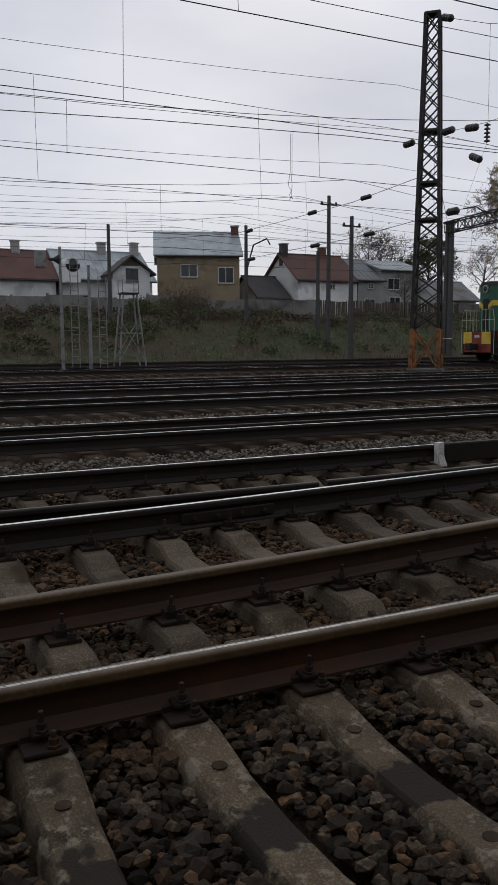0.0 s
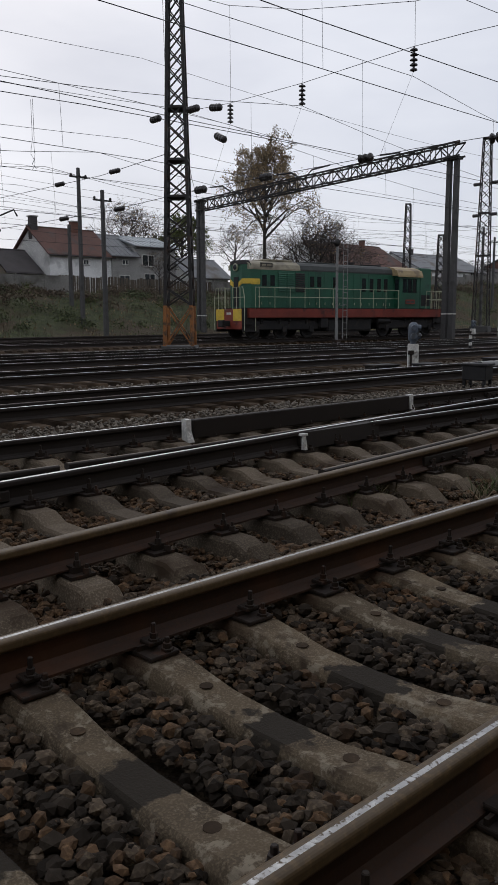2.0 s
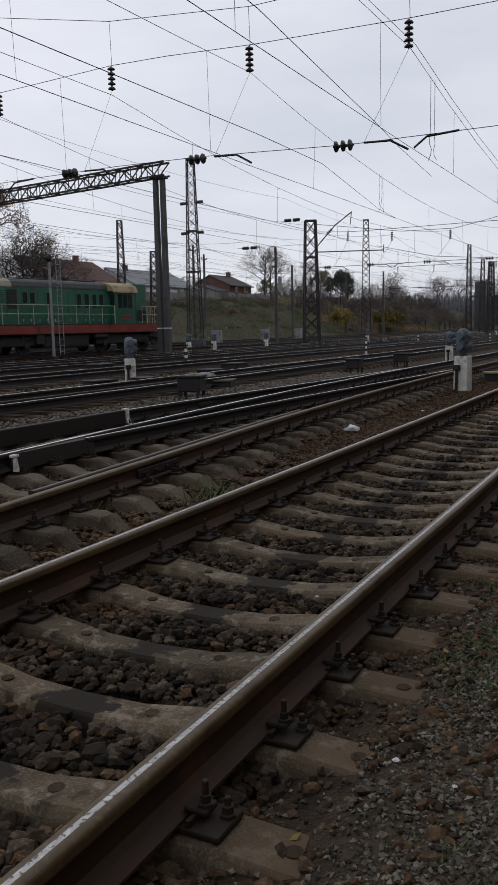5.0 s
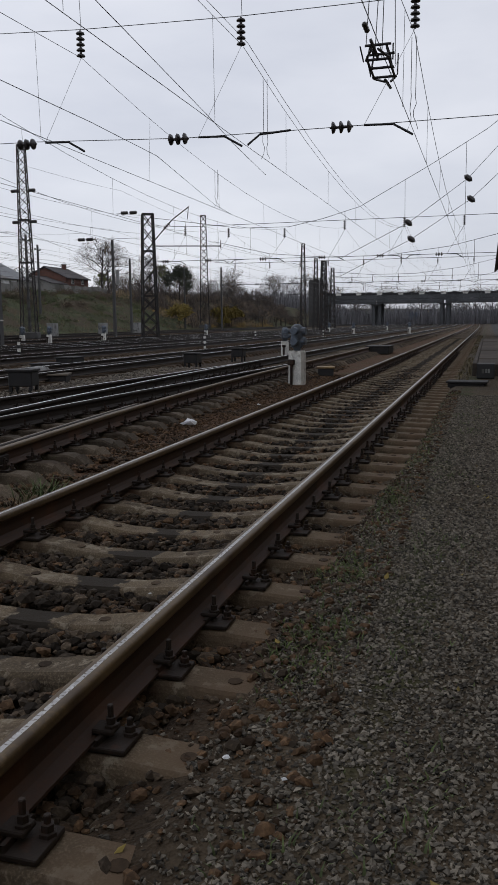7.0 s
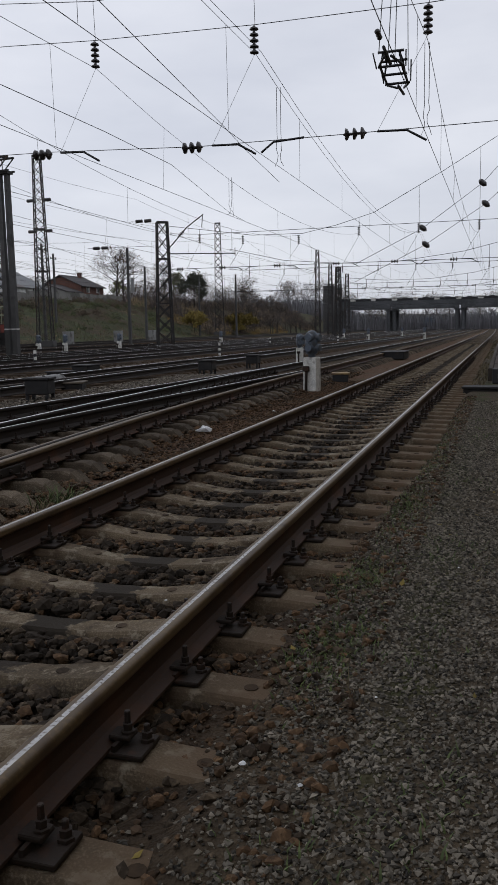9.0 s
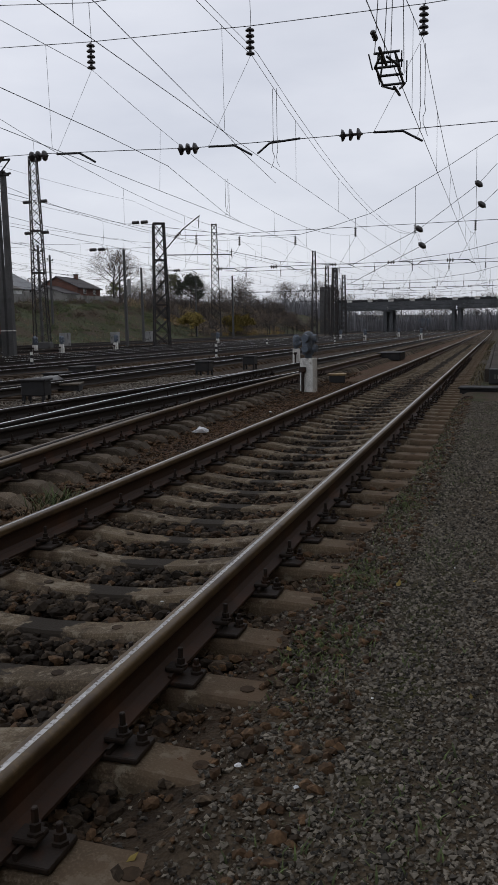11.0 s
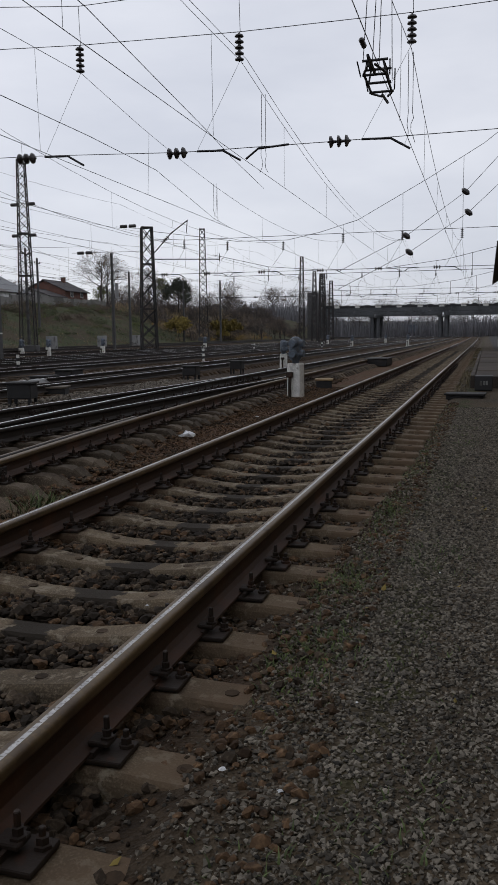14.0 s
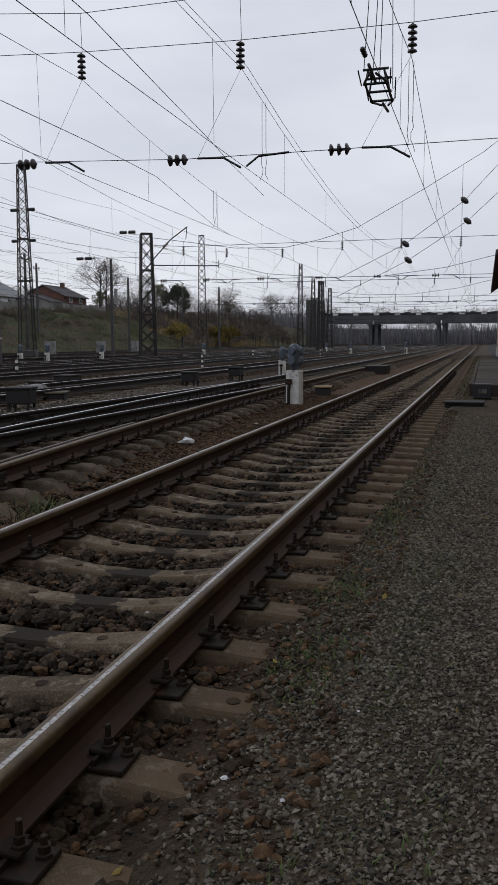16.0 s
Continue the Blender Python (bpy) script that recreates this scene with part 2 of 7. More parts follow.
def sleeper_material():
    """Weathered concrete with a dark oil band across the middle of each sleeper and rust by the rail seats."""
    m = material("sleeper", (0.108, 0.081, 0.051), 0.92, scale=5.0, fine=110, bump=0.6, bump_size=0.006, vary=0.25, gloss=0.2, dark=(0.060, 0.045, 0.029), light=(0.170, 0.133, 0.089), stain=(0.042, 0.029, 0.018), stain_scale=7.5, stain_at=0.57)
    nt = m.node_tree
    b = nt.nodes["Principled BSDF"]
    col = b.inputs["Base Color"].links[0].from_socket
    tc = nt.nodes.new("ShaderNodeTexCoord")
    sep = nt.nodes.new("ShaderNodeSeparateXYZ")
    nt.links.new(tc.outputs["Object"], sep.inputs[0])
    geo = nt.nodes.new("ShaderNodeNewGeometry")
    n = nt.nodes.new("ShaderNodeTexNoise")
    n.inputs["Scale"].default_value = 9
    n.inputs["Detail"].default_value = 7
    nt.links.new(geo.outputs["Position"], n.inputs["Vector"])

    def band(centre, half, soft, colour, below):
        sub = nt.nodes.new("ShaderNodeMath")
        sub.operation = "SUBTRACT"
        sub.inputs[1].default_value = centre
        nt.links.new(sep.outputs["X"], sub.inputs[0])
        ab = nt.nodes.new("ShaderNodeMath")
        ab.operation = "ABSOLUTE"
        nt.links.new(sub.outputs[0], ab.inputs[0])
        mad = nt.nodes.new("ShaderNodeMath")
        mad.operation = "MULTIPLY_ADD"
        mad.inputs[1].default_value = 0.42
        nt.links.new(n.outputs["Fac"], mad.inputs[0])
        nt.links.new(ab.outputs[0], mad.inputs[2])
        r = nt.nodes.new("ShaderNodeMapRange")
        r.inputs[1].default_value, r.inputs[2].default_value = half + 0.21 - soft, half + 0.21 + soft
        r.inputs[3].default_value, r.inputs[4].default_value = 1, 0
        nt.links.new(mad.outputs[0], r.inputs[0])
        x = nt.nodes.new("ShaderNodeMix")
        x.data_type = "RGBA"
        nt.links.new(r.outputs[0], x.inputs[0])
        nt.links.new(below, x.inputs[6])
        x.inputs[7].default_value = (*colour, 1)
        return x.outputs[2]

    worn = nt.nodes.new("ShaderNodeTexNoise")
    worn.inputs["Scale"].default_value, worn.inputs["Detail"].default_value, worn.inputs["Roughness"].default_value = 11.0, 9, 0.7
    nt.links.new(geo.outputs["Position"], worn.inputs["Vector"])
    wr = nt.nodes.new("ShaderNodeMapRange")
    wr.inputs[1].default_value, wr.inputs[2].default_value = 0.53, 0.60
    nt.links.new(worn.outputs["Fac"], wr.inputs[0])
    wx = nt.nodes.new("ShaderNodeMix")
    wx.data_type = "RGBA"
    nt.links.new(wr.outputs[0], wx.inputs[0])
    nt.links.new(col, wx.inputs[6])
    wx.inputs[7].default_value = (0.205, 0.172, 0.125, 1)
    col = wx.outputs[2]
    col = band(0.76, 0.10, 0.10, (0.04427, 0.02371, 0.01269), col)
    col = band(-0.76, 0.10, 0.10, (0.04427, 0.02371, 0.01269), col)
    col = band(1.2, 0.14, 0.15, (0.105, 0.071, 0.044), col)
    col = band(0.01, 0.125, 0.012, (0.027, 0.0215, 0.0155), col)
    nt.links.new(col, b.inputs["Base Color"])
    return m


M["sleeper"] = sleeper_material()


def ground_material():
    """Yard soil: crushed stone between the tracks, reddish by the near track, fine grit beside it, grass on the bank."""
    m = bpy.data.materials.new("ground")
    m.use_nodes = True
    nt = m.node_tree
    b = nt.nodes["Principled BSDF"]
    b.inputs["Roughness"].default_value = 0.95
    b.inputs["Specular IOR Level"].default_value = 0.2
    geo = nt.nodes.new("ShaderNodeNewGeometry")
    sep = nt.nodes.new("ShaderNodeSeparateXYZ")
    nt.links.new(geo.outputs["Position"], sep.inputs[0])

    def tex(s, detail=5):
        n = nt.nodes.new("ShaderNodeTexNoise")
        n.inputs["Scale"].default_value, n.inputs["Detail"].default_value = s, detail
        nt.links.new(geo.outputs["Position"], n.inputs["Vector"])
        return n.outputs["Fac"]

    def vor(s):
        n = nt.nodes.new("ShaderNodeTexVoronoi")
        n.inputs["Scale"].default_value = s
        nt.links.new(geo.outputs["Position"], n.inputs["Vector"])
        return n

    def mix(fac, a, c, lo=0.0, hi=1.0):
        r = nt.nodes.new("ShaderNodeMapRange")
        r.inputs[1].default_value, r.inputs[2].default_value = lo, hi
        nt.links.new(fac, r.inputs[0])
        x = nt.nodes.new("ShaderNodeMix")
        x.data_type = "RGBA"
        nt.links.new(r.outputs[0], x.inputs[0])
        for s, v in ((x.inputs[6], a), (x.inputs[7], c)):
            if isinstance(v, tuple):
                s.default_value = (*v, 1)
            else:
                nt.links.new(v, s)
        return x.outputs[2]

    def rough_x(amount, s):
        a = nt.nodes.new("ShaderNodeMath")
        a.operation = "MULTIPLY_ADD"
        a.inputs[1].default_value = amount
        nt.links.new(tex(s), a.inputs[0])
        nt.links.new(sep.outputs["X"], a.inputs[2])
        return a.outputs[0]

    cells = vor(26)
    stones = mix(cells.outputs["Color"], (0.02055, 0.01385, 0.008644), (0.05576, 0.03844, 0.02326))
    stones = mix(tex(0.5), stones, (0.04228, 0.02324, 0.01193), 0.5, 0.7)
    fine = vor(75)
    grit = mix(fine.outputs["Color"], (0.03163, 0.02433, 0.01569), (0.1107, 0.0834, 0.05359))
    grit = mix(tex(0.8), grit, (0.04848, 0.03735, 0.02354), 0.4, 0.65)
    grit = mix(tex(0.35), grit, (0.052, 0.042, 0.030), 0.52, 0.62)
    red = mix(fine.outputs["Color"], (0.05368, 0.02654, 0.01387), (0.1118, 0.06267, 0.03439))
    red = mix(tex(0.6), red, (0.06709, 0.04572, 0.02219), 0.5, 0.65)
    green = mix(tex(1.3), (0.032, 0.036, 0.017), (0.066, 0.074, 0.034), 0.35, 0.65)
    green = mix(tex(0.22), green, (0.060, 0.046, 0.029), 0.44, 0.58)
    col = mix(rough_x(0.5, 1.5), red, stones, -1.9, -2.2)
    col = mix(rough_x(1.2, 0.7), stones, red, -4.6, -3.6)
    col = mix(rough_x(0.25, 2.0), col, stones, -2.15, -2.05)
    col = mix(rough_x(0.7, 1.1), col, grit, 0.55, 0.95)
    moss = nt.nodes.new("ShaderNodeMath")
    moss.operation = "SUBTRACT"
    moss.inputs[1].default_value = 1.05
    nt.links.new(rough_x(0.5, 0.9), moss.inputs[0])
    mabs = nt.nodes.new("ShaderNodeMath")
    mabs.operation = "ABSOLUTE"
    nt.links.new(moss.outputs[0], mabs.inputs[0])
    mossy = mix(tex(2.6, 7), (0.034, 0.031, 0.016), (0.048, 0.050, 0.018), 0.4, 0.6)
    patchy = nt.nodes.new("ShaderNodeMath")
    patchy.operation = "MULTIPLY_ADD"
    patchy.inputs[1].default_value = 1.0
    nt.links.new(tex(1.6, 8), patchy.inputs[0])
    nt.links.new(mabs.outputs[0], patchy.inputs[2])
    col = mix(patchy.outputs[0], mossy, col, 0.45, 0.62)
    tar = mix(tex(40, 6), (0.034, 0.033, 0.032), (0.062, 0.060, 0.057), 0.4, 0.7)
    col = mix(rough_x(0.8, 0.6), col, tar, 2.0, 2.35)
    col = mix(rough_x(3.0, 0.3), green, col, -40.5, -37.5)
    nt.links.new(col, b.inputs["Base Color"])
    bp = nt.nodes.new("ShaderNodeBump")
    bp.inputs["Strength"].default_value, bp.inputs["Distance"].default_value = 0.8, 0.02
    nt.links.new(cells.outputs["Distance"], bp.inputs["Height"])
    bp2 = nt.nodes.new("ShaderNodeBump")
    bp2.inputs["Strength"].default_value, bp2.inputs["Distance"].default_value = 0.7, 0.012
    nt.links.new(fine.outputs["Distance"], bp2.inputs["Height"])
    nt.links.new(bp.outputs["Normal"], bp2.inputs["Normal"])
    nt.links.new(bp2.outputs["Normal"], b.inputs["Normal"])
    return m


M["ground"] = ground_material()


# ---- mesh tools ----
class Solid:
    """Gathers vertices and faces of one mesh; each face carries a material slot."""

    def __init__(self):
        self.v, self.f, self.m = [], [], []

    def add(self, verts, faces, slot=0):
        n = len(self.v)
        self.v += [tuple(p) for p in verts]
        self.f += [tuple(i + n for i in f) for f in faces]
        self.m += [slot] * len(faces)
        return self

    def box(self, x0, x1, y0, y1, z0, z1, slot=0, bev=0.0):
        if bev:
            b = bev
            ring = lambda z, i: [(x0 + i, y0 + b, z), (x0 + b, y0 + i, z), (x1 - b, y0 + i, z), (x1 - i, y0 + b, z), (x1 - i, y1 - b, z), (x1 - b, y1 - i, z), (x0 + b, y1 - i, z), (x0 + i, y1 - b, z)]
            return self.loft([ring(z0, b * 0.6), ring(z0 + b, 0), ring(z1 - b, 0), ring(z1, b * 0.6)], slot)
        v = [(x, y, z) for z in (z0, z1) for x, y in ((x0, y0), (x1, y0), (x1, y1), (x0, y1))]
        return self.add(v, [(3, 2, 1, 0), (4, 5, 6, 7), (0, 1, 5, 4), (1, 2, 6, 5), (2, 3, 7, 6), (3, 0, 4, 7)], slot)

    def loft(self, rings, slot=0, caps=True):
        n = len(rings[0])
        v = [p for r in rings for p in r]
        f = [(k * n + i, k * n + (i + 1) % n, (k + 1) * n + (i + 1) % n, (k + 1) * n + i) for k in range(len(rings) - 1) for i in range(n)]
        if caps:
            f += [tuple(reversed(range(n))), tuple(range((len(rings) - 1) * n, len(rings) * n))]
        return self.add(v, f, slot)

    def rod(self, a, b, r0, r1=None, sides=6, slot=0, caps=True):
        a, b = Vector(a), Vector(b)
        d = (b - a).normalized()
        u = d.orthogonal().normalized()
        w = d.cross(u)
        r1 = r0 if r1 is None else r1
        ring = lambda p, r: [p + r * (math.cos(k * math.tau / sides) * u + math.sin(k * math.tau / sides) * w) for k in range(sides)]
        return self.loft([ring(a, r0), ring(b, r1)], slot, caps)

    def tube(self, pts, r, sides=5, slot=0):
        """A bent round bar along pts, as one skin."""
        pts = [Vector(p) for p in pts]
        rings = []
        for k, p in enumerate(pts):
            d = (pts[min(k + 1, len(pts) - 1)] - pts[max(k - 1, 0)]).normalized()
            u = d.cross(Vector((0, 0, 1)) if abs(d.z) < 0.9 else Vector((1, 0, 0))).normalized()
            w = d.cross(u)
            rings.append([p + r * (math.cos(i * math.tau / sides) * u + math.sin(i * math.tau / sides) * w) for i in range(sides)])
        return self.loft(rings, slot)

    def turn(self, profile, sides=10, slot=0, at=(0, 0, 0), axis="z"):
        """A turned form from (radius, height) pairs."""
        def put(r, h, k):
            c, s = r * math.cos(k * math.tau / sides), r * math.sin(k * math.tau / sides)
            p = {"z": (c, s, h), "y": (c, h, s), "x": (h, c, s)}[axis]
            return tuple(a + b for a, b in zip(at, p))
        return self.loft([[put(max(r, 1e-4), h, k) for k in range(sides)] for r, h in profile], slot)

    def prism(self, outline, y0, y1, slot=0):
        """An outline in x and z, carried along y."""
        return self.loft([[(x, y0, z) for x, z in outline], [(x, y1, z) for x, z in outline]], slot)

    def mesh(self, name, *mats, smooth=False):
        me = bpy.data.meshes.new(name)
        me.from_pydata(self.v, [], self.f)
        for m in mats:
            me.materials.append(m)
        if len(mats) > 1:
            me.polygons.foreach_set("material_index", self.m)
        if smooth:
            me.polygons.foreach_set("use_smooth", [True] * len(self.f))
        bm = bmesh.new()
        bm.from_mesh(me)
        bmesh.ops.recalc_face_normals(bm, faces=bm.faces)
        bm.to_mesh(me)
        bm.free()
        me.update()
        return me


def thing(name, label, category, kind="", group="", m=None):
    ob = tagged(new(name), label, category, group, kind)
    if m is not None:
        ob.matrix_world = m
    return ob


def solid_thing(name, solid, mats, label, category, kind="", group="", m=None, smooth=False):
    ob = tagged(new(name, solid.mesh(name, *mats, smooth=smooth)), label, category, group, kind)
    if m is not None:
        ob.matrix_world = m
    return ob


def part(name, solid, mat, parent, label="", m=None, smooth=False):
    """Links a mesh as one part under a thing or a part. solid may be a ready mesh, to be shared."""
    mats = mat if isinstance(mat, tuple) else (mat,)
    me = solid if isinstance(solid, bpy.types.Mesh) else solid.mesh(name, *mats, smooth=smooth)
    ob = new(name, me)
    ob.parent = parent
    if m is not None:
        ob.matrix_basis = m
    if label:
        ob["label"] = label
    return ob


def smooth_step(a, b, x):
    t = min(1, max(0, (x - a) / (b - a)))
    return t * t * (3 - 2 * t)


# ---- ground ----
def ground_height(x, y):
    z = -0.13
    open_bed, far_bed = smooth_step(3.0, 5.0, y), smooth_step(5.5, 9.0, y)
    wander = noise.noise((x * 1.5, y * 1.5, 9.0))
    z += (0.098 - 0.022 * open_bed - 0.020 * far_bed) * smooth_step(-0.06, 0.22, x)
    z += (0.044 + 0.022 * open_bed + 0.020 * far_bed) * smooth_step(0.20 + 0.03 * open_bed + 0.16 * far_bed + 0.14 * wander * (1 - 0.5 * far_bed), 0.41 + 0.03 * open_bed + 0.13 * far_bed, x)
    z += 0.024 * noise.noise((x * 4, y * 4, 2.0)) * smooth_step(-0.02, 0.2, x) * (1 - smooth_step(0.5, 0.8, x))
    top = 3.75 + 2.6 * smooth_step(60, 125, y)
    z += (top + 0.1) * smooth_step(-49.5, -67.5, x)
    z += 5.5 * smooth_step(3.5, 14, x) * smooth_step(225, 262, y)
    far = max(0.0, y - 300, -x - 150)
    z += 0.012 * far
    n = noise.noise((x * 0.35, y * 0.35, 0.0))
    m = noise.noise((x * 1.7, y * 1.7, 4.0))
    z += 0.012 * n + 0.008 * m
    z += 0.28 * smooth_step(-50, -58, x) * (n + 0.5 * m)
    return z


def axis_steps(spans):
    out = []
    for a, b, step in spans:
        n = max(1, round((b - a) / step))
        out += [a + (b - a) * k / n for k in range(n)]
    return out + [spans[-1][1]]


gx = axis_steps([(-2500, -300, 200), (-300, -90, 15), (-90, -45, 1.0), (-45, -8, 1.2), (-8, 3, 0.13), (3, 20, 1), (20, 300, 20), (300, 2500, 220)])
gy = axis_steps([(-400, -20, 30), (-20, -2, 1.5), (-2, 14, 0.14), (14, 45, 0.6), (45, 140, 2.0), (140, 320, 6), (320, 3500, 160)])
g = Solid()
g.add([(x, y, ground_height(x, y)) for y in gy for x in gx],
      [(j * len(gx) + i, j * len(gx) + i + 1, (j + 1) * len(gx) + i + 1, (j + 1) * len(gx) + i) for j in range(len(gy) - 1) for i in range(len(gx) - 1)])
ground_mesh = bpy.data.meshes.new("ground")
ground_mesh.from_pydata(g.v, [], g.f)
ground_mesh.materials.append(M["ground"])
ground_mesh.polygons.foreach_set("use_smooth", [True] * len(g.f))
tagged(new("ground", ground_mesh), "rail yard soil of crushed stone, grit and weedy grass", "ground", kind="structure")


# ---- railway tracks ----
GAUGE = 1.595
RAIL_Z = 0.02


def rail_profile(crown, h=0.18):
    """Half outline of a rail, from the foot's middle round one side to the crown."""
    half = [(0.075, 0.0), (0.075, 0.011), (0.030, 0.026), (0.011, 0.045), (0.009, 0.085), (0.011, h - 0.058), (0.034, h - 0.044), (0.0375, h - 0.036), (0.037, h - 0.017), (0.0352, h - 0.0105), (0.0315, h - 0.006), (0.026, h - 0.0028), (0.019 if crown < 0.018 else crown - 0.0, h - 0.0009), (crown - 0.0006, h)]
    return half


def rail_solid(points, crown=0.014):
    """A rail along points (x, y): slot 0 rusty foot and web, 1 worn head side, 2 polished crown."""
    half = rail_profile(crown)
    ring2 = [(-x, z) for x, z in half] + [(x, z) for x, z in reversed(half)]
    n = len(ring2)
    s = Solid()
    rings = []
    for k, (x, y) in enumerate(points):
        a, b = points[max(0, k - 1)], points[min(len(points) - 1, k + 1)]
        d = Vector((b[0] - a[0], b[1] - a[1])).normalized()
        rings.append([(x + u * d.y, y - u * d.x, RAIL_Z + z) for u, z in ring2])
    s.v = [p for r in rings for p in r]
    for k in range(len(rings) - 1):
        for i in range(n):
            j = (i + 1) % n
            s.f.append((k * n + i, k * n + j, (k + 1) * n + j, (k + 1) * n + i))
            low = min(ring2[i][1], ring2[j][1])
            top = i == len(half) - 1
            s.m.append(2 if top else 1 if low > 0.12 else 0)
    for r in (0, len(rings) - 1):
        s.f.append(tuple(range(r * n, r * n + n)))
        s.m.append(0)
    return s


def curve(keys, y0, y1, step=0.6):
    """Points (x, y) through keys of (y, x), smoothly."""
    ys = [k[0] for k in keys]
    xs = [k[1] for k in keys]
    out = []
    n = max(2, int((y1 - y0) / step))
    grid = [y0 + (y1 - y0) * k / n for k in range(n + 1)]
    for y in grid:
        acc = [float(np.interp(y + d, ys, xs)) for d in (-1.6, -0.8, 0, 0.8, 1.6)]
        out.append((sum(acc) / 5, y))
    return out


def fastening_solid():
    """A ribbed base plate with clips, clip bolts and anchor bolts on both sides of the rail."""
    s = Solid()
    s.box(-0.185, 0.185, -0.075, 0.075, 0.001, 0.019, bev=0.004)
    for sx in (-1, 1):
        s.box(*sorted((sx * 0.078, sx * 0.092)), -0.07, 0.07, 0.018, 0.040)
        s.box(*sorted((sx * 0.050, sx * 0.125)), -0.034, 0.034, 0.038, 0.056, bev=0.005)
        x = sx * 0.105
        s.turn([(0.024, 0.056), (0.024, 0.064), (0.016, 0.066), (0.017, 0.088), (0.011, 0.090), (0.011, 0.128), (0.008, 0.131)], 6, at=(x, 0.0, 0))
        for y, x2 in ((0.030, sx * 0.158), (-0.030, sx * 0.158)):
            if y * sx > 0:
                s.turn([(0.026, 0.018), (0.026, 0.030), (0.019, 0.032), (0.019, 0.052), (0.011, 0.054), (0.011, 0.075), (0.008, 0.078)], 6, at=(x2, y, 0))
    return s


def sleeper_solid():
    """A prestressed concrete sleeper: thick ends that slope to a lower, narrower middle, with bevelled top edges."""
    s = Solid()
    rings = []
    for x, top, half in ((-1.35, -0.032, 0.088), (-1.33, -0.012, 0.098), (-1.10, -0.006, 0.098), (-0.99, 0.0, 0.096), (-0.60, 0.0, 0.096), (-0.50, -0.010, 0.092), (-0.28, -0.040, 0.084), (0.0, -0.048, 0.082),
                         (0.28, -0.040, 0.084), (0.50, -0.010, 0.092), (0.60, 0.0, 0.096), (0.99, 0.0, 0.096), (1.10, -0.006, 0.098), (1.33, -0.012, 0.098), (1.35, -0.032, 0.088)):
        rings.append([(x, -half - 0.045, -0.21), (x, half + 0.045, -0.21), (x, half + 0.012, top - 0.035), (x, half, top - 0.012), (x, half - 0.012, top), (x, -half + 0.012, top), (x, -half, top - 0.012), (x, -half - 0.012, top - 0.035)])
    s.loft(rings, 0)
    for x in (-1.17, -0.36, 0.36, 1.17):
        s.turn([(0.028, 0.0), (0.028, 0.0035), (0.001, 0.0036)], 10, 1, at=(x, 0, -0.0075 if abs(x) > 1 else -0.0285))
    return s


fastening_mesh = fastening_solid().mesh("rail_fastening", M["iron"])
sleeper_mesh = sleeper_solid().mesh("sleeper", M["sleeper"], M["old_sleeper"])


def block_sleeper(x0, x1, half=0.10, sink=0.0):
    s = Solid()
    rings = []
    for x, t in ((x0, -0.13), (x0 + 0.012, -0.118), (x0 + 0.14, -0.006), (x0 + 0.155, 0.0), (x1 - 0.155, 0.0), (x1 - 0.14, -0.006), (x1 - 0.012, -0.118), (x1, -0.13)):
        h = half - (0.006 if t < -0.05 else 0)
        rings.append([(x, -h - 0.05, -0.2), (x, h + 0.05, -0.2), (x, h + 0.004, t - 0.02 - sink), (x, h - 0.010, t - sink), (x, -h + 0.010, t - sink), (x, -h - 0.004, t - 0.02 - sink)])
    s.loft(rings)
    return s


rail_mats = (M["rail_rust"], M["rail_side"], M["rail_top"])
dark_mats = (M["rail_dark"], M["rail_dark"], M["rail_bright"])
dull_mats = (M["rail_dark"], M["rail_dark"], M["rail_side"])

# Near track.
near_track = thing("railway_track", "railway track with rusty rails on concrete sleepers", "railway track")
for x in (-0.087, -0.087 - GAUGE):
    part("rail", rail_solid([(x, -30), (x, 60), (x - 0.1, 120), (x - 0.35, 170), (x - 1.2, 250), (x - 3.5, 340)], 0.0095), rail_mats, near_track, "rusty rail with a polished crown")
T1C = -0.087 - GAUGE / 2
rng = random.Random(4)
for k in range(-4, 112):
    y = 1.83 + 0.543 * k
    turn = rng.uniform(-0.8, 0.8)
    sl = part("sleeper", sleeper_mesh, (), near_track, m=pose(T1C + rng.uniform(-0.02, 0.02), y + rng.uniform(-0.012, 0.012), rng.uniform(-0.006, 0.0), 0, 0, turn))
    if k < 60:
        for sx in (-1, 1):
            part("rail_fastening", fastening_mesh, (), sl, m=pose(sx * GAUGE / 2, 0, 0.004, 0, 0, -turn + (180 if sx < 0 else 0)))
far_row = Solid()
for k in range(112, 420):
    y = 1.83 + 0.543 * k
    s0 = block_sleeper(-1.35, 1.35)
    x = float(np.interp(y, [60, 120, 170, 250], [T1C, T1C - 0.1, T1C - 0.35, T1C - 1.2]))
    far_row.add([(p[0] + x, p[1] + y, p[2]) for p in s0.v], s0.f)
tagged(part("sleeper_row", far_row, M["bearer"], near_track), kind="stuff")

